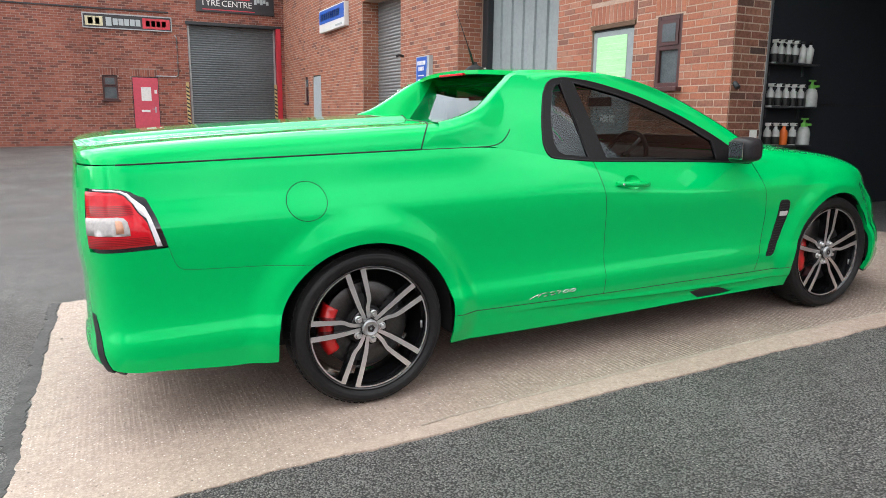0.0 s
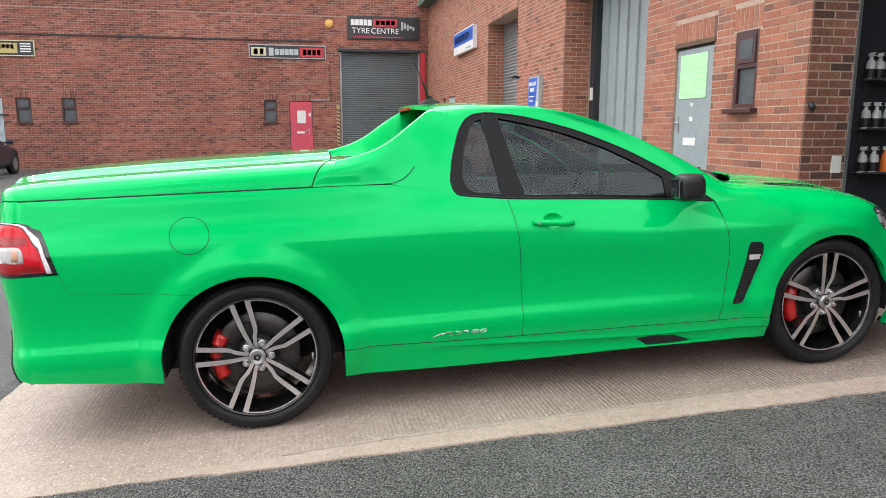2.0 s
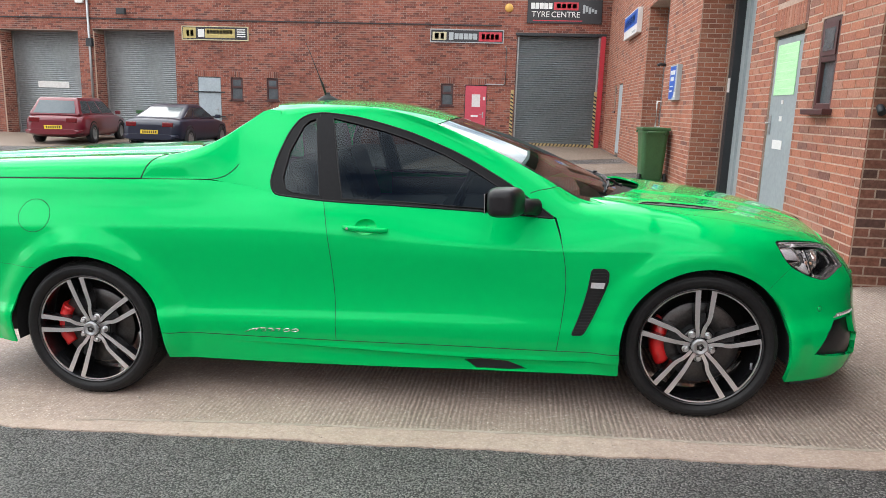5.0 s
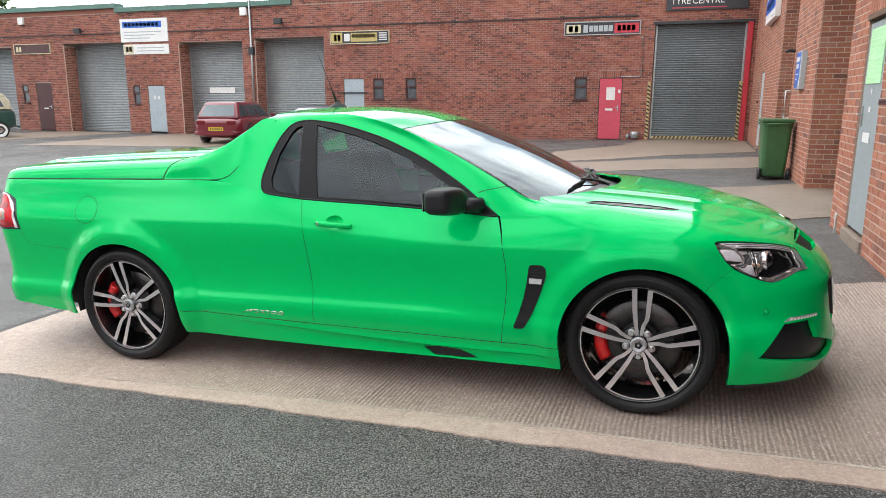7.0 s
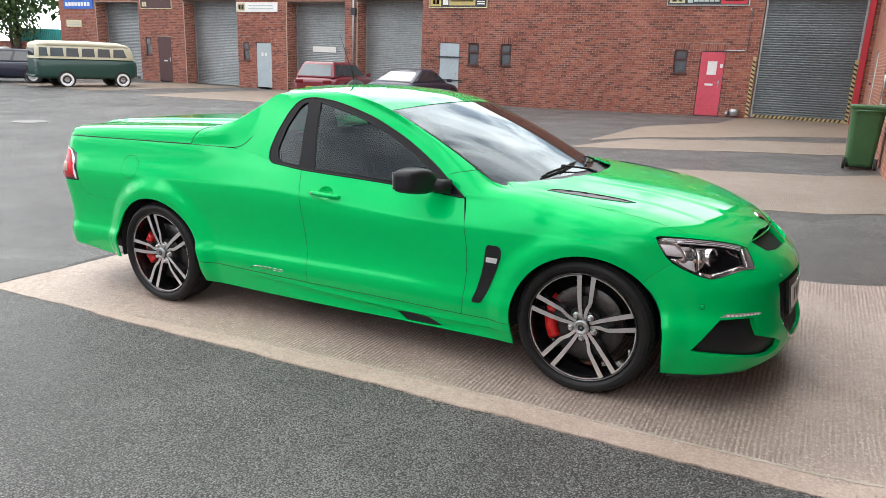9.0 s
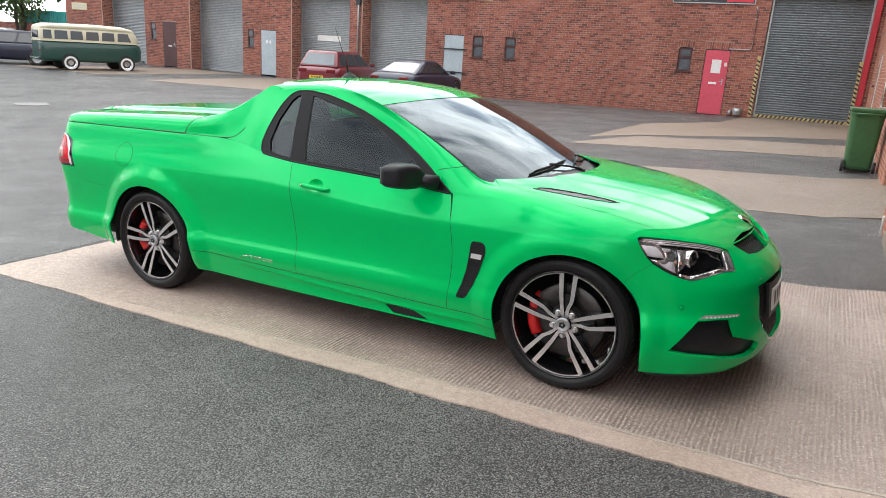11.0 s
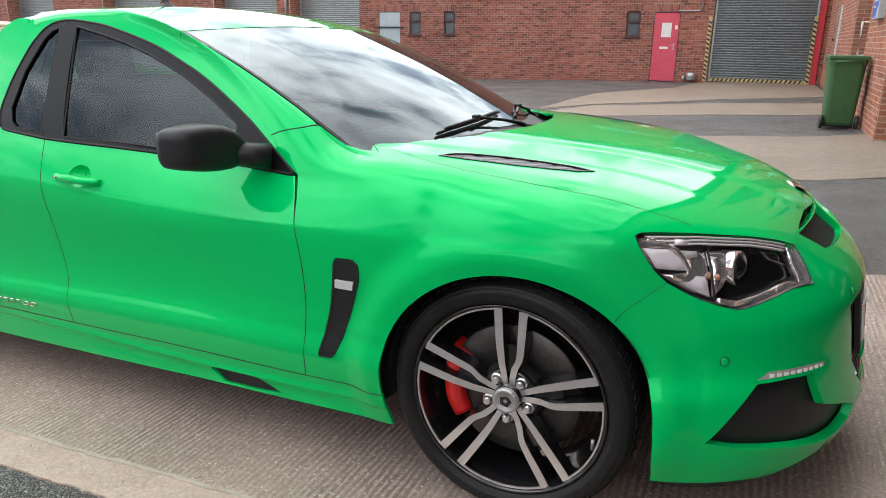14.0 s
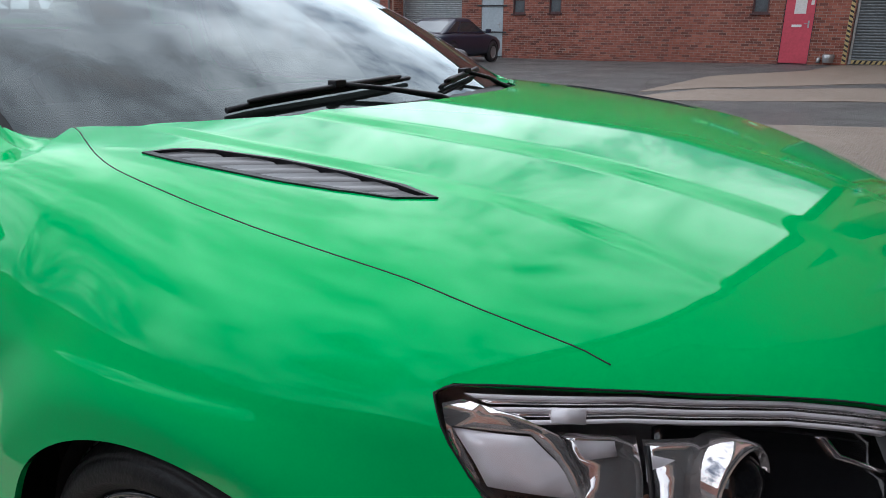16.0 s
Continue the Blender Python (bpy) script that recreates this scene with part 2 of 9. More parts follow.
def concrete_mat(name, lo, hi, pale, comb=1.0, glints=0.6, rear_tone=None):
    """Tamped concrete: mottled paste, broken ridges along y with light and shade in their colour, pale glint specks and
    dark pinholes.
    """
    m = bpy.data.materials.new(name)
    m.use_nodes = True
    n, l = m.node_tree.nodes, m.node_tree.links
    b = n["Principled BSDF"]
    b.inputs["Specular IOR Level"].default_value = 0.5
    co = n.new("ShaderNodeTexCoord").outputs["Object"]

    def noise_of(scale, detail=5, rough=0.6):
        t = n.new("ShaderNodeTexNoise")
        t.inputs["Scale"].default_value, t.inputs["Detail"].default_value, t.inputs["Roughness"].default_value = scale, detail, rough
        l.new(co, t.inputs["Vector"])
        return t.outputs["Fac"]

    def rng(src, a, c, d=0.0, e=1.0):
        t = n.new("ShaderNodeMapRange")
        for k, v in zip(("From Min", "From Max", "To Min", "To Max"), (a, c, d, e)):
            t.inputs[k].default_value = v
        l.new(src, t.inputs["Value"])
        return t.outputs["Result"]

    def op(kind, a, c):
        t = n.new("ShaderNodeMath")
        t.operation = kind
        for i, q in enumerate((a, c)):
            if isinstance(q, (int, float)):
                t.inputs[i].default_value = q
            else:
                l.new(q, t.inputs[i])
        return t.outputs[0]

    def mix(f, a, c):
        t = n.new("ShaderNodeMix")
        t.data_type = "RGBA"
        l.new(f, t.inputs["Factor"])
        for q, k in ((a, 6), (c, 7)):
            if isinstance(q, tuple):
                t.inputs[k].default_value = (*q, 1)
            else:
                l.new(q, t.inputs[k])
        return t.outputs[2]

    def cells(scale):
        v = n.new("ShaderNodeTexVoronoi")
        v.inputs["Scale"].default_value = scale
        l.new(co, v.inputs["Vector"])
        q = n.new("ShaderNodeSeparateColor")
        l.new(v.outputs["Color"], q.inputs["Color"])
        return v.outputs["Distance"], q.outputs[0]

    fine = noise_of(80.0, 4, 0.72)
    col = mix(rng(noise_of(1.3, 7, 0.65), 0.36, 0.66), lo, hi)
    # a paler tone towards the rear end, gone by x = 2.2
    if rear_tone:
        along_x = n.new("ShaderNodeSeparateXYZ")
        l.new(co, along_x.inputs["Vector"])
        col = mix(rng(along_x.outputs["X"], 2.2, -0.4, 0.0, 0.75), col, rear_tone)
    col = mix(rng(noise_of(14.0, 6, 0.7), 0.38, 0.70, 0.0, 0.45), col, tuple(c * 0.72 for c in lo))
    col = mix(rng(fine, 0.50, 0.78, 0.0, 0.75), col, pale)
    col = mix(rng(fine, 0.44, 0.24, 0.0, 0.70), col, tuple(c * 0.42 for c in lo))
    height = op("MULTIPLY", fine, 0.55)
    if comb:
        wv = n.new("ShaderNodeTexWave")
        wv.bands_direction = "X"
        wv.inputs["Scale"].default_value, wv.inputs["Distortion"].default_value = 13.0, 3.4
        wv.inputs["Detail"].default_value, wv.inputs["Detail Scale"].default_value = 5.0, 1.6
        mp = n.new("ShaderNodeMapping")
        mp.inputs["Scale"].default_value = (1.0, 0.2, 1.0)
        l.new(co, mp.inputs["Vector"])
        l.new(mp.outputs["Vector"], wv.inputs["Vector"])
        patchy = op("MULTIPLY", rng(noise_of(1.1, 3), 0.38, 0.58, 0.25, 1.0), rng(noise_of(5.0, 4), 0.36, 0.60, 0.35, 1.0))
        way = n.new("ShaderNodeSeparateXYZ")
        l.new(co, way.inputs["Vector"])
        patchy = op("MULTIPLY", patchy, rng(way.outputs["X"], 0.2, 1.9, 0.14, 1.0))
        broken = op("MULTIPLY", patchy, rng(noise_of(55.0, 4, 0.75), 0.40, 0.57, 0.0, 1.0))
        ridge = op("MULTIPLY", rng(wv.outputs["Fac"], 0.35, 0.95), broken)
        furrow_shade = op("MULTIPLY", op("MULTIPLY", rng(wv.outputs["Fac"], 0.40, 0.05), patchy), rng(noise_of(38.0, 4, 0.75), 0.38, 0.56, 0.45, 1.0))
        # glint painted pale on the ridges, shade painted brown into the furrows
        col = mix(op("MULTIPLY", ridge, 0.90 * comb), col, pale)
        col = mix(op("MULTIPLY", furrow_shade, 0.70 * comb), col, tuple(c * 0.42 for c in lo))
        height = op("ADD", height, op("MULTIPLY", ridge, 1.5 * comb))
    dist, pick = cells(90.0)
    # whitish specks of aggregate, painted bright to stand in for glints
    chip = op("MULTIPLY", rng(pick, 0.87, 0.92), rng(dist, 0.42, 0.25))
    col = mix(op("MULTIPLY", chip, glints), col, (0.80, 0.76, 0.70))
    dist, pick = cells(48.0)
    pin = op("MULTIPLY", rng(pick, 0.955, 0.97), rng(dist, 0.24, 0.12))
    col = mix(op("MULTIPLY", pin, 0.8), col, tuple(c * 0.25 for c in lo))
    height = op("SUBTRACT", op("ADD", height, op("MULTIPLY", chip, 0.5)), pin)
    l.new(col, b.inputs["Base Color"])
    l.new(rng(noise_of(30.0, 5, 0.75), 0.35, 0.65, 0.34, 0.80), b.inputs["Roughness"])
    bp = n.new("ShaderNodeBump")
    bp.inputs["Strength"].default_value, bp.inputs["Distance"].default_value = 0.9, 0.006
    l.new(height, bp.inputs["Height"])
    l.new(bp.outputs["Normal"], b.inputs["Normal"])
    return m


M_CONCRETE = concrete_mat("concrete", (0.260, 0.195, 0.162), (0.365, 0.283, 0.235), (0.70, 0.58, 0.49), 1.0, 0.7, (0.44, 0.345, 0.28))
M_CONCRETE_OLD = concrete_mat("concrete_old", (0.20, 0.152, 0.115), (0.255, 0.20, 0.155), (0.36, 0.29, 0.23), 0.7, 0.3)
M_CONCRETE_EDGE = concrete_mat("concrete_edge", (0.36, 0.272, 0.222), (0.46, 0.36, 0.30), (0.62, 0.51, 0.43), 0.0, 0.2, (0.45, 0.355, 0.29))
M_TAR = mat("tar_joint", (0.030, 0.029, 0.028), 0.7, vary=(0.075, 0.072, 0.07), scale=9, fine=60, bump=0.5, bump_scale=70)
M_CONCRETE_LIP = mat("mortar_lip", (0.46, 0.40, 0.34), 0.9, vary=(0.34, 0.29, 0.24), scale=9, fine=70, bump=0.6, bump_scale=90)
M_SHUTTER = mat("shutter_steel", (0.34, 0.36, 0.37), 0.45, 0.6, vary=(0.25, 0.27, 0.28), scale=0.7, fine=9)
M_SHUTTER_DARK = mat("shutter_steel_dark", (0.17, 0.19, 0.20), 0.5, 0.5, vary=(0.12, 0.135, 0.14), scale=0.8, fine=12)
M_GREYDOOR = mat("door_grey_paint", (0.29, 0.335, 0.345), 0.5, vary=(0.24, 0.275, 0.285), scale=1.5, fine=20, bump=0.05)
M_GREYDOOR_FAR = mat("door_pale_grey_paint", (0.42, 0.48, 0.51), 0.5, vary=(0.33, 0.38, 0.41), scale=1.5, fine=14)
M_RED = mat("door_red_paint", (0.62, 0.075, 0.115), 0.5, vary=(0.50, 0.06, 0.09), scale=2.0, fine=15)
M_BROWN = mat("brown_timber", (0.075, 0.022, 0.022), 0.45, vary=(0.05, 0.018, 0.018), scale=6, fine=60, streak=(1, 1, 0.15))
M_DARK = mat("dark_steel", (0.028, 0.032, 0.036), 0.5, vary=(0.02, 0.023, 0.027), scale=3, fine=30)
M_GARAGE = mat("garage_wall_charcoal", (0.030, 0.034, 0.042), 0.6, vary=(0.024, 0.027, 0.034), scale=0.8, fine=20)
M_GREEN_TRIM = mat("fascia_green", (0.10, 0.20, 0.16), 0.5, vary=(0.08, 0.16, 0.13), scale=1.0, fine=12)
M_WHITE = mat("white_plastic", (0.78, 0.78, 0.76), 0.45, vary=(0.68, 0.68, 0.66), scale=3, fine=40)
M_BLUE = mat("blue_plastic", (0.02, 0.12, 0.52), 0.4, vary=(0.02, 0.10, 0.44), scale=3, fine=30)
M_BLACK = mat("black_plastic", (0.014, 0.014, 0.015), 0.45, vary=(0.02, 0.02, 0.021), scale=8, fine=90, bump=0.08, bump_scale=300)
M_YELLOW = mat("yellow_paint", (0.60, 0.47, 0.20), 0.6, vary=(0.42, 0.33, 0.15), scale=5, fine=40)
M_PLATE = mat("plate_yellow", (0.80, 0.58, 0.04), 0.4, vary=(0.72, 0.50, 0.04), scale=5, fine=40)
M_ROOF = mat("roof_felt", (0.12, 0.13, 0.13), 0.9, vary=(0.08, 0.09, 0.09), scale=0.7, fine=20)
M_CREAM = mat("cream_board", (0.62, 0.56, 0.36), 0.5, vary=(0.52, 0.47, 0.30), scale=3, fine=20)
M_CHROME = mat("chrome", (0.75, 0.75, 0.76), 0.12, 1.0)
M_STEEL = mat("steel_galvanised", (0.45, 0.46, 0.46), 0.45, 0.8, vary=(0.34, 0.35, 0.36), scale=4, fine=30)


# ---- mesh helpers ----
from mathutils import geometry


def bm_box(x0, y0, z0, x1, y1, z1, bm=None, bevel=0.0, m=None):
    own = bm is None or bevel > 0
    b = bmesh.new() if own else bm
    vs = [b.verts.new((x, y, z)) for x in (x0, x1) for y in (y0, y1) for z in (z0, z1)]
    for f in ((0, 1, 3, 2), (4, 6, 7, 5), (0, 4, 5, 1), (2, 3, 7, 6), (0, 2, 6, 4), (1, 5, 7, 3)):
        b.faces.new([vs[i] for i in f])
    if bevel:
        bmesh.ops.bevel(b, geom=b.edges[:], offset=bevel, segments=2, affect="EDGES", profile=0.6)
    if m is not None:
        for v in (b.verts if own else vs):
            v.co = m @ v.co
    if own and bm is not None:
        merge(bm, b)
        return bm
    return b


def merge(into, other):
    idx = {}
    for v in other.verts:
        idx[v] = into.verts.new(v.co)
    for f in other.faces:
        try:
            g = into.faces.new([idx[v] for v in f.verts])
            g.smooth = f.smooth
        except ValueError:
            pass
    other.free()
    return into


def bm_cyl(r, h, seg=24, bm=None, m=None, r2=None, cap=True):
    """A cylinder or cone along z, from 0 to h."""
    b = bmesh.new()
    bmesh.ops.create_cone(b, cap_ends=cap, segments=seg, radius1=r, radius2=r if r2 is None else r2, depth=h,
                          matrix=Matrix.Translation((0, 0, h / 2)))
    for f in b.faces:
        f.smooth = len(f.verts) == 4
    if m is not None:
        b.transform(m)
    return b if bm is None else merge(bm, b)


def bm_lathe(profile, seg=32, m=None, bm=None, close=False):
    """Turn a profile of (radius, height) about z."""
    b = bmesh.new()
    rings = []
    for r, h in profile:
        rings.append([b.verts.new((r * math.cos(2 * math.pi * i / seg), r * math.sin(2 * math.pi * i / seg), h)) for i in range(seg)])
    for a, c in zip(rings, rings[1:]):
        for i in range(seg):
            f = b.faces.new((a[i], a[(i + 1) % seg], c[(i + 1) % seg], c[i]))
            f.smooth = True
    if close:
        b.faces.new(rings[-1])
        b.faces.new(rings[0][::-1])
    if m is not None:
        b.transform(m)
    return b if bm is None else merge(bm, b)


def bm_tube(points, r, seg=8, bm=None, caps=True):
    """A round bar along a chain of points."""
    b = bmesh.new()
    pts = [Vector(p) for p in points]
    rings = []
    for i, p in enumerate(pts):
        d = (pts[min(i + 1, len(pts) - 1)] - pts[max(i - 1, 0)]).normalized()
        q = d.to_track_quat("Z", "Y")
        rr = r[i] if isinstance(r, (list, tuple)) else r
        rings.append([b.verts.new(p + q @ Vector((rr * math.cos(2 * math.pi * k / seg), rr * math.sin(2 * math.pi * k / seg), 0))) for k in range(seg)])
    for a, c in zip(rings, rings[1:]):
        for k in range(seg):
            f = b.faces.new((a[k], a[(k + 1) % seg], c[(k + 1) % seg], c[k]))
            f.smooth = True
    if caps:
        b.faces.new(rings[0][::-1])
        b.faces.new(rings[-1])
    return b if bm is None else merge(bm, b)


def bm_prism(outline, depth, m=None, bm=None, bevel=0.0):
    """An outline in x, z pushed along y by depth."""
    b = bmesh.new()
    a = [b.verts.new((x, 0, z)) for x, z in outline]
    c = [b.verts.new((x, depth, z)) for x, z in outline]
    b.faces.new(a)
    b.faces.new(c[::-1])
    for i in range(len(a)):
        j = (i + 1) % len(a)
        b.faces.new((a[j], a[i], c[i], c[j]))
    bmesh.ops.recalc_face_normals(b, faces=b.faces[:])
    if bevel:
        bmesh.ops.bevel(b, geom=b.edges[:], offset=bevel, segments=2, affect="EDGES", profile=0.6)
    if m is not None:
        b.transform(m)
    return b if bm is None else merge(bm, b)


def mesh_of(name, bm, material, recalc=True):
    if recalc:
        bmesh.ops.recalc_face_normals(bm, faces=bm.faces[:])
    me = bpy.data.meshes.new(name)
    bm.to_mesh(me)
    bm.free()
    me.materials.append(material)
    return me


def part(name, bm, material, parent, label="", recalc=True):
    """Links a bmesh as one mesh object under a thing or a part."""
    ob = new(name, mesh_of(name, bm, material, recalc))
    ob.parent = parent
    if label:
        ob["label"] = label
    return ob


def thing(name, m, label, category, group="", kind=""):
    ob = new(name)
    ob.matrix_world = m
    ob.empty_display_size = 0.1
    return tagged(ob, label, category, group, kind)


def solid(name, bm, material, label="", category="", group="", kind="", m=None, recalc=True):
    ob = new(name, mesh_of(name, bm, material, recalc))
    if m is not None:
        ob.matrix_world = m
    return tagged(ob, label, category, group, kind)


def text_part(name, words, size, material, parent, m, depth=0.004, label=""):
    cu = bpy.data.curves.new(name, "FONT")
    cu.body, cu.size, cu.extrude, cu.align_x, cu.align_y = words, size, depth, "CENTER", "CENTER"
    tmp = bpy.data.objects.new(name, cu)
    me = bpy.data.meshes.new_from_object(tmp)
    bpy.data.objects.remove(tmp)
    me.materials.clear()
    me.materials.append(material)
    ob = new(name, me)
    ob.parent = parent
    ob.matrix_basis = m
    if label:
        ob["label"] = label
    return ob

# ---- ground ----
def smooth01(v):
    v = min(max(v, 0.0), 1.0)
    return v * v * (3 - 2 * v)


def ground_z(x, y):
    """The yard rises to the units' doors and levels out towards the far row."""
    s = smooth01((y - 4) / 16)
    near = 0.038 * min(max(x, -4.0), 5.2) + 0.06 * smooth01((x - 4.0) / 0.9)
    far = 0.03 + 0.16 * smooth01((x + 8) / 10) + 0.05 * smooth01((x - 1) / 2)
    return near * (1 - s) + far * s - 0.014 * (1 - s)


def sheet(name, outline, lift, material, label, step=0.4, wander=0.0, fine=0.12, chip=0.0):
    """A slab over the ground inside an outline of x, y corners, with its edge turned down."""
    pts = []
    for (ax, ay), (bx, by) in zip(outline, outline[1:] + outline[:1]):
        n = max(1, int(math.hypot(bx - ax, by - ay) / fine))
        for i in range(n):
            x, y = ax + (bx - ax) * i / n, ay + (by - ay) * i / n
            w = wander * noise.noise((x * 2.3, y * 2.3, 0.7)) + wander * 0.6 * noise.noise((x * 9, y * 9, 3.7)) + chip * noise.noise((x * 31, y * 31, 5.1))
            pts.append(Vector((x + w, y + w)))
    x0, x1 = min(p.x for p in pts), max(p.x for p in pts)
    y0, y1 = min(p.y for p in pts), max(p.y for p in pts)
    inner = [Vector((x0 + step * (i + 0.5), y0 + step * (j + 0.5))) for i in range(int((x1 - x0) / step)) for j in range(int((y1 - y0) / step))]
    n = len(pts)
    vs, es, fs, ov, oe, of = geometry.delaunay_2d_cdt(pts + inner, [], [list(range(n))], 1, 1e-5)
    bm = bmesh.new()
    bv = [bm.verts.new((v.x, v.y, ground_z(v.x, v.y) + lift)) for v in vs]
    for f in fs:
        bm.faces.new([bv[i] for i in f])
    bmesh.ops.recalc_face_normals(bm, faces=bm.faces[:])
    if bm.faces[:][0].normal.z < 0:
        bmesh.ops.reverse_faces(bm, faces=bm.faces[:])
    rim = [e for e in bm.edges if e.is_boundary]
    ex = bmesh.ops.extrude_edge_only(bm, edges=rim)
    for v in (g for g in ex["geom"] if isinstance(g, bmesh.types.BMVert)):
        v.co.z -= lift + 0.05
    return solid(name, bm, material, label, "pavement", kind="structure", recalc=False)




bm = bmesh.new()
gx = sorted(set([-900, -400, -200, -120, -80, -60, -50] + [-42 + 1.0 * i for i in range(54)] + [14, 18, 25, 40, 80, 200, 900]))
gy = sorted(set([-900, -400, -200, -100, -60, -40, -30, -20, -15] + [-12 + 0.75 * i for i in range(54)] + [30, 34, 40, 60, 120, 400, 900]))
gv = [[bm.verts.new((x, y, ground_z(x, y))) for y in gy] for x in gx]
for i in range(len(gx) - 1):
    for j in range(len(gy) - 1):
        f = bm.faces.new((gv[i][j], gv[i + 1][j], gv[i + 1][j + 1], gv[i][j + 1]))
        f.smooth = True
solid("ground", bm, M_ASPHALT, "worn dark grey asphalt yard", "ground", kind="structure")

sheet("pavement_1", [(-1.42, -0.382), (4.66, -0.422), (5.4, -0.422), (5.4, 2.528), (4.66, 2.808), (-1.36, 2.628)], 0.005, M_CONCRETE,
      "pale brushed concrete apron under the green pickup", 0.35, 0.014, 0.025, 0.012)
sheet("pavement_7", [(-0.3, -0.39), (4.66, -0.424), (5.39, -0.424), (5.39, -0.272), (4.66, -0.272), (2.2, -0.247), (0.6, -0.267), (-0.3, -0.332)], 0.008, M_CONCRETE_EDGE,
      "smooth trowelled margin along the concrete apron", 0.3, 0.014, 0.025, 0.010)
sheet("pavement_9", [(-1.475, -0.522), (-1.425, -0.472), (-1.40, 0.928), (-1.365, 2.628), (-1.42, 2.648), (-1.46, 1.628), (-1.48, 0.728), (-1.455, 0.128)], 0.003, M_TAR,
      "dark worn tar joint behind the concrete apron", 0.3, 0.03, 0.03, 0.03)
sheet("pavement_8", [(0.1, -0.302), (0.6, -0.27), (2.2, -0.25), (4.66, -0.275), (5.38, -0.275), (5.38, -0.261), (4.66, -0.259), (2.2, -0.234), (0.6, -0.255), (0.1, -0.294)], 0.012, M_CONCRETE_LIP,
      "thin raised mortar lip along the apron's margin", 0.3, 0.008, 0.03, 0.007)
sheet("pavement_2", [(0.4, 5.65), (3.4, 5.85), (4.75, 6.0), (5.5, 6.0), (5.5, 9.4), (4.84, 9.5), (1.4, 8.76), (-1.2, 8.2)], 0.006, M_CONCRETE_OLD,
      "brown old concrete apron before the grey door", 0.5, 0.03)
sheet("pavement_3", [(-0.75, 11.0), (4.84, 12.6), (5.5, 12.6), (5.5, 15.2), (4.84, 15.2), (0.2, 13.3)], 0.006, M_CONCRETE_OLD,
      "brown old concrete apron before the shutter", 0.5, 0.03)
sheet("pavement_4", [(-0.7, 12.4), (0.2, 13.6), (3.6, 16.0), (4.84, 17.0), (4.84, 22.5), (1.5, 22.5), (1.2, 19.2), (-0.4, 16.4)], 0.006, M_CONCRETE_OLD,
      "brown old concrete apron before the tyre unit", 0.5, 0.03)
sheet("pavement_5", [(-18.5, 14.8), (-12.0, 16.2), (-10.6, 22.5), (-18.2, 22.5)], 0.006, M_CONCRETE_OLD,
      "pale concrete apron before two far shutters", 0.8, 0.03)
sheet("pavement_6", [(-27.0, 15.0), (-21.4, 15.0), (-20.6, 22.5), (-24.4, 22.5)], 0.006, M_CONCRETE_OLD,
      "pale concrete apron before a far shutter", 0.8, 0.03)


# ---- walls ----
def wall(name, p0, p1, z0, z1, thick, openings, material, label):
    """A wall whose face runs from p0 to p1 (x, y), with its thickness to the left of that way; openings as (u0, z0, u1, z1)."""
    a, b = Vector(p0), Vector(p1)
    L = (b - a).length
    d = (b - a) / L
    m = Matrix(((d.x, -d.y, 0, a.x), (d.y, d.x, 0, a.y), (0, 0, 1, 0), (0, 0, 0, 1)))
    us = sorted({0, L, *[o[0] for o in openings], *[o[2] for o in openings]})
    zs = sorted({z0, z1, *[o[1] for o in openings], *[o[3] for o in openings]})
    us, zs = [u for u in us if 0 <= u <= L], [z for z in zs if z0 <= z <= z1]
    free = lambda u, z: not any(o[0] < u < o[2] and o[1] < z < o[3] for o in openings)
    bm = bmesh.new()
    for u0, u1 in zip(us, us[1:]):
        run = None
        for k in range(len(zs)):
            ok = k < len(zs) - 1 and free((u0 + u1) / 2, (zs[k] + zs[k + 1]) / 2)
            if ok and run is None:
                run = zs[k]
            if not ok and run is not None:
                bm_box(u0, 0, run, u1, thick, zs[k], bm)
                run = None
    ob = solid(name, bm, material, label, "wall", kind="structure")
    ob.matrix_world = m
    return ob, m, L


def brick_spans(L, z0, z1, openings, shift=0.0, soldier=()):
    """Every brick's (u0, z0, u1, z1) in a stretcher bond, cut at the openings; soldier: (u0, z0, u1, z1) zones of upright bricks."""
    out = []
    zones = list(openings) + list(soldier)
    course, z = 0, z0
    while z + 0.065 <= z1 + 1e-6:
        za, zb = z, z + 0.065
        gaps = sorted((o[0], o[2]) for o in zones if o[1] < zb - 0.005 and o[3] > za + 0.005)
        free, u = [], 0.0
        for a, b in gaps:
            if a > u:
                free.append((u, a))
            u = max(u, b)
        if u < L:
            free.append((u, L))
        off = (course % 2) * 0.1125 + shift
        for a, b in free:
            k = math.floor((a - off) / 0.225)
            while off + k * 0.225 < b:
                s, e = max(a, off + k * 0.225), min(b, off + k * 0.225 + 0.215)
                if e - s > 0.010:
                    out.append((s, za, e, zb))
                k += 1
        z += 0.075
        course += 1
    for a, za, b, zb in soldier:
        n = max(1, round((b - a) / 0.075))
        w = (b - a) / n
        for i in range(n):
            out.append((a + i * w + 0.005, za + 0.005, a + (i + 1) * w - 0.005, zb - 0.005))
    return out


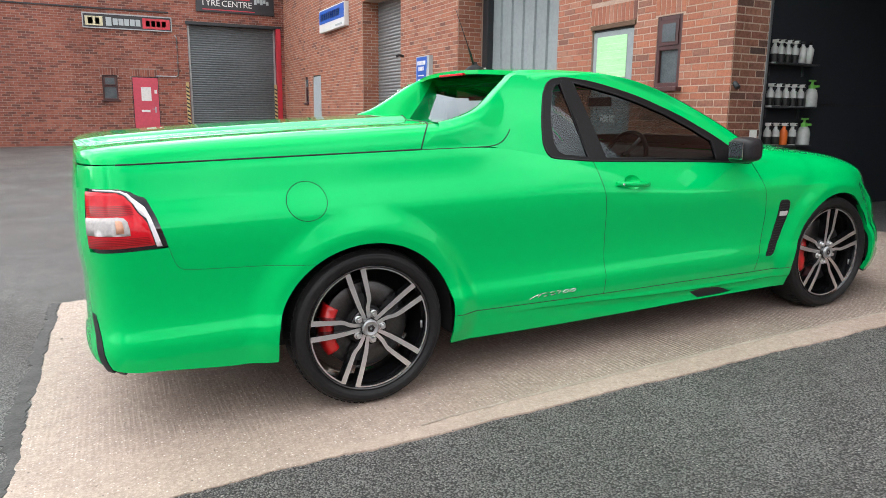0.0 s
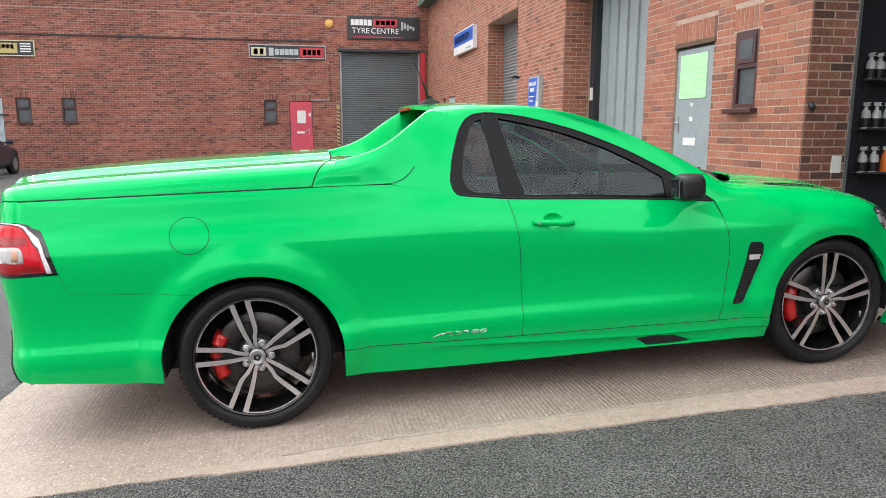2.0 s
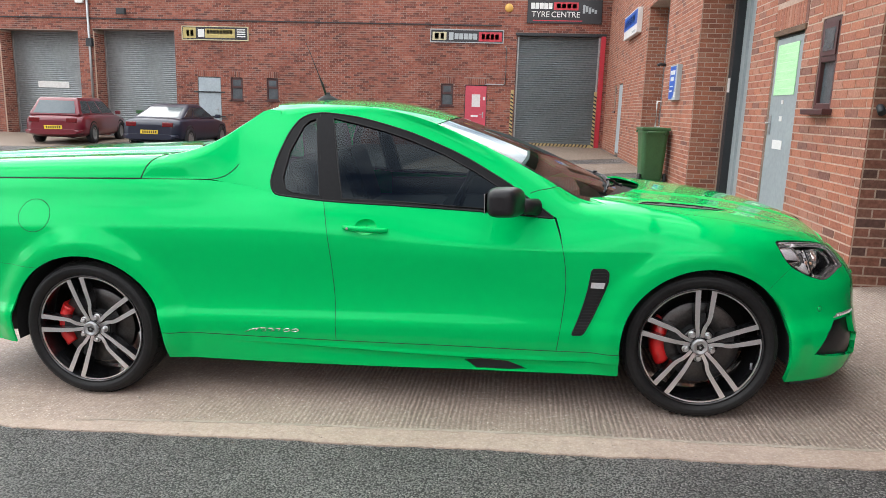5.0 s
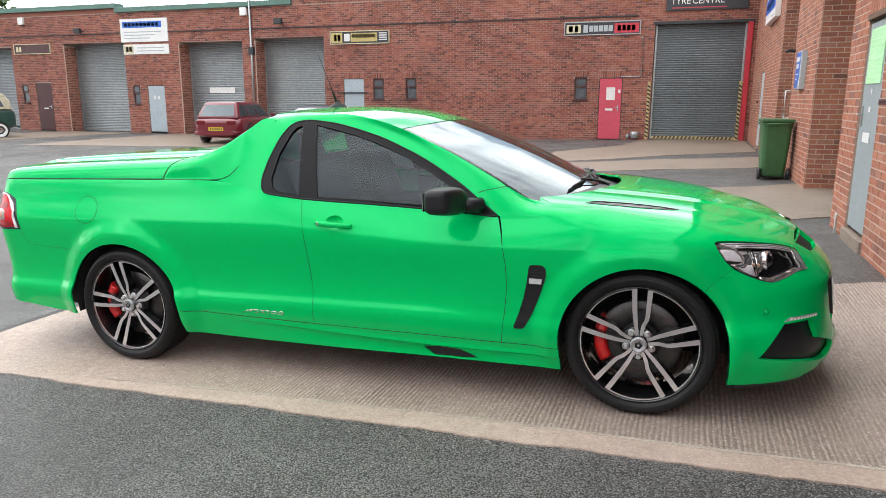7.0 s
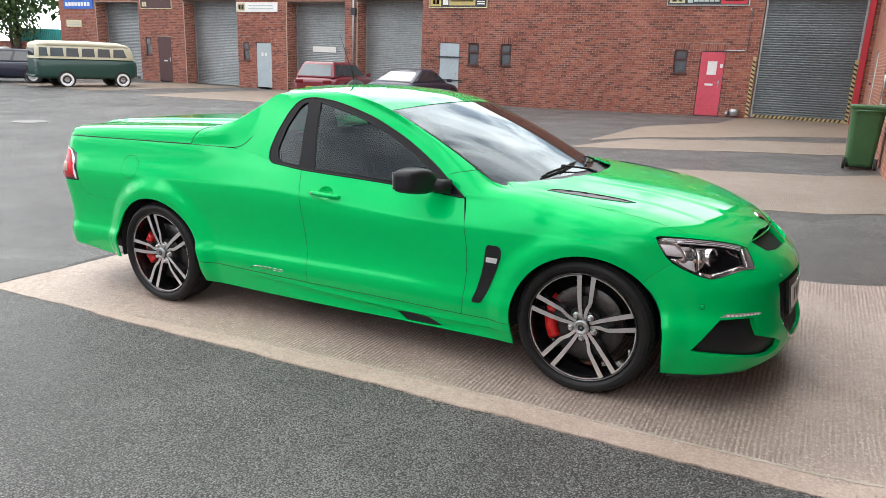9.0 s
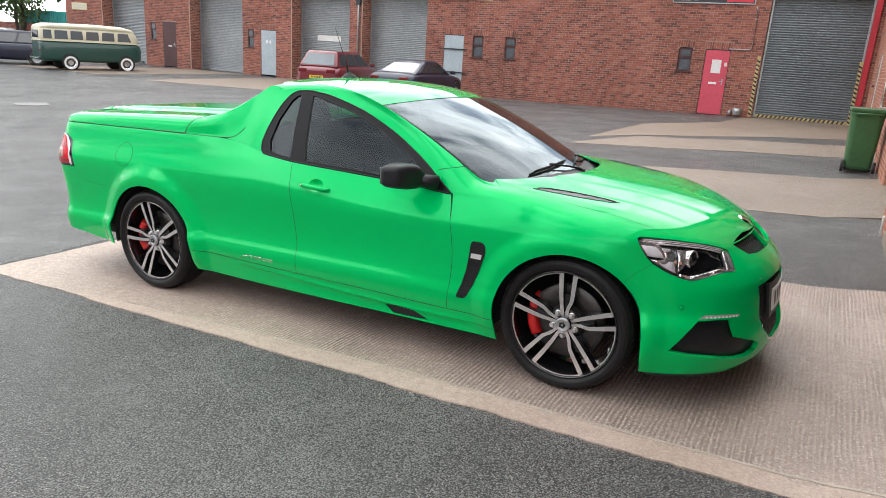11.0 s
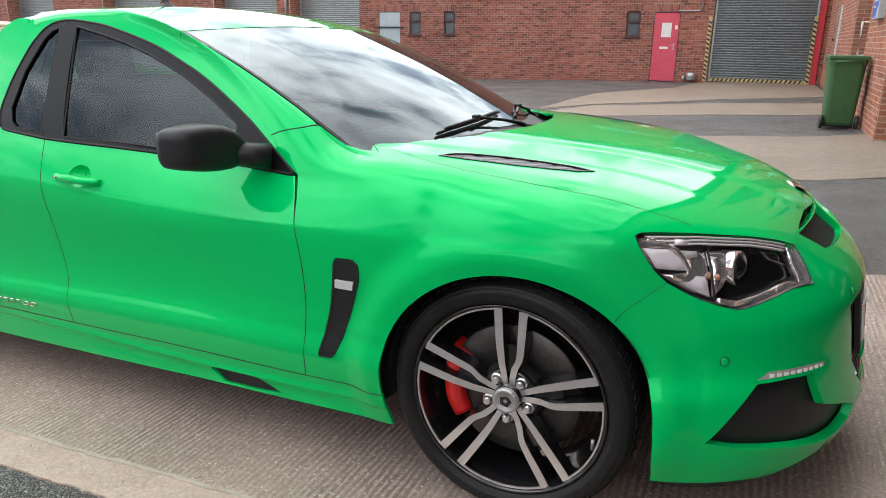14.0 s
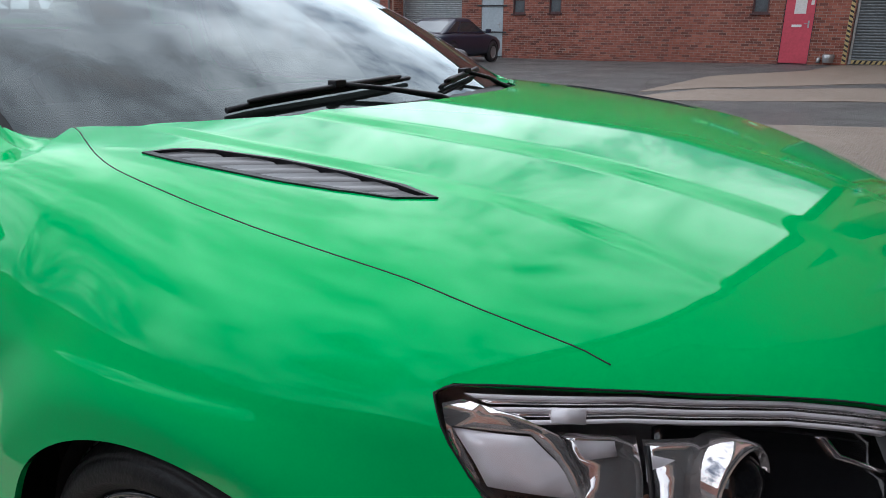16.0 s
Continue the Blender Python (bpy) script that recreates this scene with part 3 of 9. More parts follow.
def bricks_joined(name, spans, proud, material, parent, m, seed=1):
    """The bricks as one mesh of shallow boxes with slightly uneven faces."""
    rnd = random.Random(seed)
    verts, faces = [], []
    for u0, za, u1, zb in spans:
        p = -proud * (0.55 + 0.9 * rnd.random())
        e = 0.003
        k = len(verts)
        verts += [(u0, 0.002, za), (u1, 0.002, za), (u1, 0.002, zb), (u0, 0.002, zb), (u0 + e, p, za + e), (u1 - e, p, za + e), (u1 - e, p, zb - e), (u0 + e, p, zb - e)]
        faces += [(k + 4, k + 5, k + 6, k + 7), (k, k + 1, k + 5, k + 4), (k + 1, k + 2, k + 6, k + 5), (k + 2, k + 3, k + 7, k + 6), (k + 3, k, k + 4, k + 7)]
    me = bpy.data.meshes.new(name)
    me.from_pydata(verts, [], faces)
    me.materials.append(material)
    ob = new(name, me)
    ob.parent = parent
    tagged(ob, kind="stuff")
    return ob


ROOF_Z = 5.62
FAR_ROOF = 5.25
# the far row: a long wall along y = 22.5, seen from its south side; u runs with x from -33.7
FX = -33.7
fo = lambda x0, z0, x1, z1: (x0 - FX, z0, x1 - FX, z1)
FAR_OPEN = [fo(1.75, 0.0, 4.78, 4.08), fo(-0.03, 0.0, 0.77, 2.33), fo(-0.90, 1.57, -0.45, 2.35), fo(-7.41, 1.56, -6.96, 2.37), fo(-8.80, 1.54, -8.33, 2.36),
            fo(-10.08, 0.0, -9.18, 2.36), fo(-14.15, 0.0, -10.92, 4.0), fo(-18.0, 0.0, -14.75, 3.92), fo(-19.80, 0.0, -18.88, 2.13), fo(-20.62, 1.3, -20.22, 2.13),
            fo(-24.45, 0.0, -20.92, 4.0), fo(-26.36, 0.0, -25.40, 2.24), fo(-27.25, 1.35, -26.85, 2.2), fo(-31.0, 0.0, -27.65, 3.9)]
wall_far, M_FARW, FAR_L = wall("wall_north", (FX, 22.5), (5.0, 22.5), -0.4, FAR_ROOF, 0.80, FAR_OPEN, M_MORTAR_FAR, "long red brick wall of the far row of units")

# the near units on the east side: three lengths of wall with recessed doors between them
EAST_A = ((4.69, 5.48), (4.69, 2.45))
ea = lambda y0, z0, y1, z1: (5.48 - y1, z0, 5.48 - y0, z1)
A_OPEN = [ea(3.93, 0.0, 4.72, 2.33), ea(3.16, 1.59, 3.545, 2.36)]
wall_a, M_A, A_L = wall("wall_east_1", *EAST_A, -0.2, ROOF_Z, 0.48, A_OPEN, M_MORTAR, "orange brick wall between the grey door and the open bay")
EAST_B = ((4.86, 11.55), (4.86, 8.85))
wall_b, M_B, B_L = wall("wall_east_2", *EAST_B, -0.2, ROOF_Z, 0.62, [], M_MORTAR, "brick pier between two recessed doors")
EAST_C = ((4.95, 22.5), (4.88, 14.05))
C_OPEN = [(22.5 - 18.75, 0.0, 22.5 - 17.85, 2.35), (22.5 - 19.75, 1.55, 22.5 - 19.3, 2.35)]
wall_c, M_C, C_L = wall("wall_east_3", *EAST_C, -0.2, ROOF_Z, 0.6, C_OPEN, M_MORTAR, "red brick wall in the corner of the yard")
# over the doors, and south of the bay
lin_1, M_L1, L1_L = wall("wall_east_4", (4.78, 8.85), (4.71, 5.48), 3.9, ROOF_Z, 0.5, [], M_MORTAR, "brickwork over the tall grey door")
lin_2, M_L2, L2_L = wall("wall_east_5", (4.88, 14.1), (4.84, 11.55), 3.9, ROOF_Z, 0.5, [], M_MORTAR, "brickwork over the recessed shutter")
lin_3, M_L3, L3_L = wall("wall_east_6", (4.69, 2.5), (4.69, -1.6), 3.9, ROOF_Z, 0.5, [], M_MORTAR, "brickwork over the open bay")
wall_d, M_D, D_L = wall("wall_east_7", (4.69, -1.6), (4.69, -2.6), -0.2, ROOF_Z, 0.48, [], M_MORTAR, "brick wall south of the open bay")

# roofs and green fascias
for i, (x0, y0, x1, y1) in enumerate([(FX, 22.62, 5.2, 34.0), (4.9, -2.6, 16.0, 22.62)]):
    rz = FAR_ROOF if i == 0 else ROOF_Z
    bm = bm_box(x0, y0, rz - 0.02, x1, y1, rz + 0.10)
    solid("roof_%d" % (i + 1), bm, M_ROOF, "flat grey felt roof of the units", "roof", kind="structure")
solid("wall_parapet", bm_box(FX, 22.5, FAR_ROOF, -21.2, 22.9, 5.44), M_BRICK_PLAIN, "brick parapet of the higher far unit", "wall", kind="structure")
solid("trim_7", bm_box(FX, 22.38, 5.44, -21.15, 22.92, 5.64, bevel=0.01), M_GREEN_TRIM, "green metal fascia along the higher far roof", "trim", kind="structure")
wall_far_up, M_FARU, FARU_L = wall("wall_north_upper", (-12.3, 22.5), (5.0, 22.5), FAR_ROOF + 0.003, 6.3, 0.35, [], M_MORTAR_FAR, "higher red brickwork over the tyre unit")
solid("trim_8", bm_box(-12.3, 22.38, 6.3, 4.9, 22.86, 6.5, bevel=0.01), M_GREEN_TRIM, "green metal fascia along the higher brickwork", "trim", kind="structure")
solid("trim_1", bm_box(-21.2, 22.38, FAR_ROOF, -12.3, 22.62, FAR_ROOF + 0.2, bevel=0.01), M_GREEN_TRIM, "green metal fascia along the far roof edge", "trim", kind="structure")
solid("trim_2", bm_box(4.55, -2.6, ROOF_Z, 4.9, 22.38, ROOF_Z + 0.2, bevel=0.01), M_GREEN_TRIM, "green metal fascia along the near roof edge", "trim", kind="structure")
# the back and ends of the rows, unseen
for i, box in enumerate(((FX, 33.7, -0.4, 16.0, 34.0, FAR_ROOF), (FX - 0.3, 22.5, -0.4, FX, 34.0, FAR_ROOF), (15.7, -2.6, -0.4, 16.0, 33.7, ROOF_Z), (5.14, -2.9, -0.4, 16.0, -2.6, ROOF_Z))):
    solid("wall_back_%d" % (i + 1), bm_box(*box), M_BRICK_PLAIN, "plain brick back wall of the units", "wall", kind="structure")

# a plain row of units closing the south of the yard
wall("wall_south", (30.0, -19.0), (-40.0, -19.0), -0.4, 5.4, 0.3, [], M_BRICK_PLAIN, "plain brick wall closing the south of the yard")

# the open bay: dark walls, floor and ceiling
for i, box in enumerate(((5.14, 2.75, 0.0, 11.0, 2.95, 4.2), (10.8, -1.6, 0.0, 11.0, 2.75, 4.2), (5.14, -1.8, 0.0, 11.0, -1.6, 4.2))):
    solid("wall_bay_%d" % (i + 1), bm_box(*box), M_GARAGE, "charcoal painted wall inside the open bay", "wall", kind="structure")
solid("ceiling", bm_box(5.14, -1.6, 4.2, 11.0, 2.75, 4.3), M_GARAGE, "dark ceiling of the open bay", "ceiling", kind="structure")
solid("floor", bm_box(5.36, -1.6, 0.1, 11.0, 2.75, 0.215), M_CONCRETE, "grey concrete floor of the open bay", "floor", kind="structure")

# ---- doors, windows, shutters in the walls ----
def shutter(name, x0, x1, z0, z1, y, material, label, turn=None, slat=0.075):
    """A roller shutter of curved slats, with side guides and a bottom bar; along x, facing -y."""
    ob = thing(name, turn if turn is not None else Matrix.Identity(4), label, "shutter", kind="structure")
    bm = bmesh.new()
    prof = []
    z = z0 + 0.09
    while z < z1 - 1e-6:
        for t in range(5):
            prof.append((y - 0.016 * math.sin(math.pi * t / 4), z + slat * 0.88 * t / 4))
        prof.append((y + 0.006, z + slat * 0.94))
        z += slat
    a = [bm.verts.new((x0, yy, zz)) for yy, zz in prof]
    b = [bm.verts.new((x1, yy, zz)) for yy, zz in prof]
    for i in range(len(prof) - 1):
        f = bm.faces.new((a[i], b[i], b[i + 1], a[i + 1]))
        f.smooth = False
    part("curtain", bm, material, ob)
    part("bottom_bar", bm_box(x0, y - 0.03, z0, x1, y + 0.03, z0 + 0.09, bevel=0.006), M_STEEL, ob)
    for x in (x0 - 0.03, x1 - 0.03):
        part("side_guide", bm_box(x, y - 0.05, z0, x + 0.06, y + 0.05, z1, bevel=0.006), M_STEEL, ob)
    return ob


def small_window(name, m, w, h, label, lights=2):
    """A brown two-light window in its opening: local x along the wall, y into it, z up from the sill."""
    ob = thing(name, m, label, "window", kind="structure")
    t = 0.05
    part("window_frame", bm_box(0, 0.04, 0, t, 0.12, h, bevel=0.006), M_BROWN, ob)
    part("window_frame", bm_box(w - t, 0.04, 0, w, 0.12, h, bevel=0.006), M_BROWN, ob)
    for z in (0, h * 0.52, h - t):
        part("window_frame", bm_box(t, 0.04, z, w - t, 0.12, z + t, bevel=0.006), M_BROWN, ob)
    part("sash", bm_prism([(t, h * 0.52 + t), (w - t, h * 0.52 + t), (w - t, h - t), (t, h - t)], 0.02, Matrix.Translation((0, 0.03, 0))), M_BROWN, ob)
    for z0, z1, d in ((t, h * 0.52, 0.075), (h * 0.52 + t + 0.04, h - t - 0.04, 0.026)):
        x0 = t + (0.04 if d < 0.05 else 0)
        part("pane", bm_box(x0, d, z0, w - x0, d + 0.004, z1), M_PANE_DARK, ob)
    part("window_sill", bm_box(-0.05, -0.05, -0.05, w + 0.05, 0.12, 0.0, bevel=0.008), M_BROWN, ob)
    part("reveal", bm_box(0.01, 0.16, 0.01, w - 0.01, 0.20, h - 0.01), M_DARK, ob)
    return ob


M_PANE_DARK = mat("frosted_dark_pane", (0.10, 0.12, 0.13), 0.25, vary=(0.06, 0.075, 0.085), scale=5, fine=60, coat=0.3)


def steel_door(name, m, w, h, material, label, bars=(), notices=(), handle_x=None):
    """A flush steel door in its frame: local x along the wall, y into it."""
    ob = thing(name, m, label, "door", kind="structure")
    part("door_frame", bm_box(0, 0.03, 0, 0.05, 0.13, h, bevel=0.005), M_DARK, ob)
    part("door_frame", bm_box(w - 0.05, 0.03, 0, w, 0.13, h, bevel=0.005), M_DARK, ob)
    part("door_frame", bm_box(0.05, 0.03, h - 0.05, w - 0.05, 0.13, h, bevel=0.005), M_DARK, ob)
    leaf = part("leaf", bm_box(0.02, 0.015, 0.03, w - 0.02, 0.06, h - 0.03, bevel=0.004), material, ob)
    for z in bars:
        part("security_bar", bm_box(-0.16, -0.035, z, w + 0.16, -0.005, z + 0.05, bevel=0.006), M_DARK, ob)
    for nm, mt, x0, z0, x1, z1 in notices:
        part(nm, bm_box(x0, 0.008, z0, x1, 0.0145, z1), mt, leaf)
    hx = w - 0.13 if handle_x is None else handle_x
    h2 = part("door_handle", bm_box(hx - 0.022, 0.004, 1.0, hx + 0.022, 0.0145, 1.2, bevel=0.004), M_STEEL, leaf)
    part("lever", bm_tube([(hx, 0.01, 1.12), (hx, -0.035, 1.12), (hx - math.copysign(0.11, hx - w / 2), -0.04, 1.12)], 0.009, 8), M_STEEL, h2)
    return ob


def at_far(x, z=0.0, y=22.5):
    return pose(x, y, z)


F0 = 0.24
M_POSTER = mat("paper_notice", (0.75, 0.74, 0.72), 0.6, vary=(0.62, 0.60, 0.58), scale=14, fine=60)
M_GREEN_NOTICE = mat("green_notice", (0.34, 0.68, 0.33), 0.55, vary=(0.50, 0.78, 0.48), scale=4, fine=30, streak=(0.6, 1, 6))
shutter("shutter_1", 1.80, 4.62, F0, 4.08, 22.66, M_SHUTTER_DARK, "dark grey roller shutter of the tyre unit")
shutter("shutter_2", -14.07, -10.95, 0.04, 4.0, 23.18, M_SHUTTER, "pale grey steel roller shutter")
shutter("shutter_3", -17.92, -14.78, 0.03, 3.92, 23.20, M_SHUTTER, "grey steel roller shutter with a pale notice")
solid("shutter_notice", bm_box(-17.0, 23.166, 1.80, -15.7, 23.174, 2.04), M_POSTER, "pale blank notice stuck on a roller shutter", "notice")
shutter("shutter_4", -24.37, -20.95, 0.05, 4.0, 23.20, M_SHUTTER, "pale grey steel roller shutter, closed")
shutter("shutter_5", -30.97, -27.68, 0.05, 3.90, 23.20, M_SHUTTER, "blue-grey steel roller shutter, closed")
steel_door("door_1", at_far(-0.03, F0 - 0.06), 0.80, 2.15, M_RED, "red painted steel door with white notices", notices=(("notice", M_POSTER, 0.26, 1.38, 0.56, 1.82), ("notice", M_POSTER, 0.66, 1.62, 0.74, 1.74), ("letter_plate", M_WHITE, 0.24, 1.02, 0.50, 1.09)))
steel_door("door_2", at_far(-10.08, 0.05), 0.90, 2.31, M_GREYDOOR_FAR, "pale grey steel door with two dark security bars", bars=(0.83, 1.73))
steel_door("door_3", at_far(-19.80, 0.08), 0.92, 2.05, M_GREYDOOR_FAR, "pale grey steel door with worn patches", notices=(("notice", M_POSTER, 0.30, 1.45, 0.42, 1.6), ("notice", M_POSTER, 0.52, 1.45, 0.62, 1.58)))
steel_door("door_4", at_far(-26.36, 0.05), 0.96, 2.19, M_BROWN, "brown timber door with a pale letter plate", notices=(("letter_plate", M_WHITE, 0.36, 1.0, 0.62, 1.06),))
for i, (x, z, w, h) in enumerate(((-0.90, 1.57, 0.45, 0.78), (-7.41, 1.56, 0.45, 0.81), (-8.80, 1.54, 0.47, 0.82), (-20.62, 1.30, 0.40, 0.83), (-27.25, 1.35, 0.40, 0.85))):
    small_window("window_%d" % (i + 1), at_far(x, z), w, h, "small dark brown two-light window")

# the red strip, hazard tape and lintel of the tyre unit
solid("trim_3", bm_box(4.66, 22.44, F0, 4.82, 22.6, 4.08, bevel=0.006), mat("red_strip_paint", (0.55, 0.03, 0.05), 0.5, vary=(0.45, 0.025, 0.04), scale=3, fine=25), "red painted steel door post", "trim", kind="structure")
solid("trim_4", bm_box(1.70, 22.46, 4.06, 4.84, 22.6, 4.16, bevel=0.006), M_DARK, "dark steel lintel over the shutter", "trim", kind="structure")


def hazard(name, m, length):
    """A yellow strip with slanting black bands, along local x, facing -y."""
    ob = thing(name, m, "yellow and black striped hazard strip", "trim", kind="structure")
    part("strip", bm_box(0, -0.012, 0, length, 0, 0.10), M_YELLOW, ob)
    k = 0.04
    while k < length - 0.12:
        part("stripe", bm_prism([(k, 0.002), (k + 0.055, 0.002), (k + 0.105, 0.098), (k + 0.05, 0.098)], 0.003, Matrix.Translation((0, -0.0155, 0))), M_BLACK, ob)
        k += 0.13
    return ob


hazard("hazard_strip_1", pose(1.72, 22.495, F0, 0, -90, 0) @ pose(0, 0, 0), 1.95)
hazard("hazard_strip_2", pose(4.64, 22.43, F0, 0, -90, 0), 1.95)
hazard("hazard_strip_3", pose(1.85, 22.61, F0 + 0.005), 2.75)

# near wall: the grey door, its window, the tall corrugated door, the recessed shutter
EA = Matrix.Rotation(radians(-90), 4, "Z")  # local x runs towards -y, local y into the wall (+x)
east = lambda x, y, z: Matrix.Translation((x, y, z)) @ EA
steel_door("door_5", east(4.69, 4.72, 0.33), 0.79, 1.99, M_GREYDOOR, "grey steel door with a bright green notice", notices=(
    ("notice", M_GREEN_NOTICE, 0.10, 1.40, 0.66, 1.90), ("sticker", M_POSTER, 0.36, 1.31, 0.41, 1.35), ("sticker", M_POSTER, 0.35, 1.14, 0.42, 1.19), ("letter_plate", M_WHITE, 0.24, 0.86, 0.50, 0.95)), handle_x=0.10)
M_NOTICE_LINE = mat("pale_green_print", (0.56, 0.80, 0.53), 0.55, vary=(0.50, 0.76, 0.48), scale=8, fine=40)
door5 = bpy.data.objects["door_5"]
for x in (0.05, 0.73):
    for z in (0.2, 0.75, 1.3, 1.9):
        part("rivet", bm_cyl(0.006, 0.006, 8, m=Matrix.Translation((x, 0.016, z)) @ Matrix.Rotation(radians(90), 4, "X")), M_STEEL, door5)
for k in range(5):
    part("notice_line", bm_box(0.16, 0.006, 1.80 - 0.085 * k, 0.60 - 0.05 * (k % 2), 0.0078, 1.807 - 0.085 * k), M_NOTICE_LINE, door5)
part("threshold", bm_box(-0.03, -0.030, -0.22, 0.82, 0.10, -0.012, bevel=0.01), M_CONCRETE_OLD, door5)
solid("trim_5", bm_box(4.67, 3.90, 2.32, 4.79, 4.74, 2.375, bevel=0.004), mat("weathered_timber", (0.16, 0.09, 0.05), 0.8, vary=(0.09, 0.05, 0.03), scale=9, fine=60, streak=(1, 0.2, 1)), "weathered timber strip over the door", "trim", kind="structure")
small_window("window_6", east(4.655, 3.545, 1.59), 0.385, 0.77, "dark red-brown timber window with two frosted panes")

tall = thing("door_6", Matrix.Identity(4), "tall grey corrugated folding door, closed", "door", kind="structure")
bm = bmesh.new()
y, k = 5.56, 0
prof = []
while y < 8.60:
    prof += [(5.48, y), (5.48, y + 0.25), (5.445, y + 0.265), (5.445, y + 0.315), (5.48, y + 0.33)]
    y += 0.36
vs = [[bm.verts.new((x, yy, z)) for x, yy in prof] for z in (0.22, 4.4)]
for i in range(len(prof) - 1):
    bm.faces.new((vs[0][i], vs[0][i + 1], vs[1][i + 1], vs[1][i]))
part("leaf", bm, M_GREYDOOR, tall)
part("door_post", bm_box(5.36, 8.66, 0.2, 5.52, 8.84, 4.4, bevel=0.01), M_DARK, tall, "dark steel door post")
part("door_post", bm_box(5.36, 5.49, 0.2, 5.54, 5.57, 4.4, bevel=0.01), M_GREYDOOR, tall)
part("notice", bm_box(5.352, 8.68, 1.88, 5.359, 8.80, 2.10), M_POSTER, tall)
shutter("shutter_6", 0, 2.55, 0.25, 3.9, 0.0, M_SHUTTER, "pale grey roller shutter set back in the brickwork", east(5.30, 14.1, 0.0))
steel_door("door_7", east(4.915, 18.75, 0.3), 0.90, 2.05, M_GREYDOOR_FAR, "pale grey steel door in the corner wall")
small_window("window_7", east(4.925, 19.75, 1.55), 0.45, 0.80, "small dark window in the corner wall")
# guide and box of the open bay's roller door
bay = thing("roller_guide", Matrix.Identity(4), "dark steel guide of the open roller door", "door guide")
part("channel", bm_box(5.15, 2.50, 0.2, 5.24, 2.60, 4.2, bevel=0.006), M_DARK, bay)
part("channel", bm_box(5.16, 2.44, 0.2, 5.20, 2.50, 4.2, bevel=0.005), M_STEEL, bay)
solid("socket_box", bm_box(5.02, 2.44, 0.98, 5.13, 2.499, 1.14, bevel=0.008), M_WHITE, "pale grey surface socket box on the brick pier", "socket")

# ---- signs ----
def sign(name, m, w, h, board, label, blocks, depth=0.05, edge=None):
    """A flat sign board; blocks of (name, material, x0, z0, x1, z1) stand proud of it. Local x along, z up, facing -y."""
    ob = thing(name, m, label, "sign")
    part("board", bm_box(0, -depth, 0, w, 0, h, bevel=0.006), board, ob)
    if edge:
        for x0, z0, x1, z1 in ((-0.03, -0.03, w + 0.03, 0), (-0.03, h, w + 0.03, h + 0.03), (-0.03, 0, 0, h), (w, 0, w + 0.03, h)):
            part("frame_bar", bm_box(x0, -depth - 0.01, z0, x1, 0, z1), edge, ob)
    for nm, mt, x0, z0, x1, z1 in blocks:
        part(nm, bm_box(x0, -depth - 0.005, z0, x1, -depth - 0.0015, z1), mt, ob)
    return ob


M_SIGNBLACK = mat("sign_black", (0.022, 0.022, 0.026), 0.4, vary=(0.03, 0.03, 0.034), scale=3, fine=20)
M_SIGNGREY = mat("sign_grey", (0.42, 0.46, 0.47), 0.5, vary=(0.36, 0.40, 0.41), scale=4, fine=30)
M_SIGNRED = mat("sign_red", (0.55, 0.03, 0.05), 0.45, vary=(0.46, 0.03, 0.045), scale=4, fine=30)
M_GOLD = mat("sign_gold", (0.50, 0.40, 0.14), 0.45, vary=(0.42, 0.33, 0.12), scale=4, fine=30)
letters = lambda mt, x, z, h, widths, gap=0.03: [("letter_bar", mt, x + sum(widths[:i]) + gap * i, z, x + sum(widths[:i + 1]) + gap * i, z + h) for i in range(len(widths))]
big = sign("tyre_sign", at_far(2.06, 4.49), 2.56, 0.79, M_SIGNBLACK, "black tyre centre board with white and red lettering", letters(M_WHITE, 0.12, 0.47, 0.2, [0.13] * 5, 0.02) + [("red_block", M_SIGNRED, 0.90, 0.44, 1.75, 0.70)] +
           letters(M_WHITE, 1.0, 0.50, 0.15, [0.14] * 4, 0.04) + [("red_line", M_SIGNRED, 0.2, 0.07, 1.9, 0.10)] + [("tread_block", M_SIGNGREY, 1.9 + 0.10 * i, 0.34 + 0.05 * (i % 2), 1.98 + 0.10 * i, 0.62 - 0.04 * i) for i in range(5)])
text_part("wording", "TYRE", 0.27, M_WHITE, big, Matrix.Translation((0.46, -0.056, 0.285)) @ Matrix.Rotation(radians(90), 4, "X"))
text_part("wording", "CENTRE", 0.27, M_WHITE, big, Matrix.Translation((1.32, -0.056, 0.285)) @ Matrix.Rotation(radians(90), 4, "X"))
sign("unit_sign", at_far(-1.30, 3.80), 2.55, 0.40, M_SIGNBLACK, "black unit board with pale lettering and a red end", [("number_block", M_CREAM, 0.05, 0.05, 0.55, 0.33)] +
     [("number_bar", M_BLACK, 0.13, 0.09, 0.27, 0.29), ("number_bar", M_BLACK, 0.34, 0.09, 0.46, 0.29), ("maker_block", M_SIGNGREY, 0.64, 0.06, 0.80, 0.32)] + letters(M_SIGNGREY, 0.84, 0.09, 0.2, [0.14] * 5, 0.025) +
     [("red_block", M_SIGNRED, 1.70, 0.03, 2.52, 0.35)] + letters(M_SIGNGREY, 1.80, 0.10, 0.18, [0.12] * 4, 0.04), edge=M_STEEL)
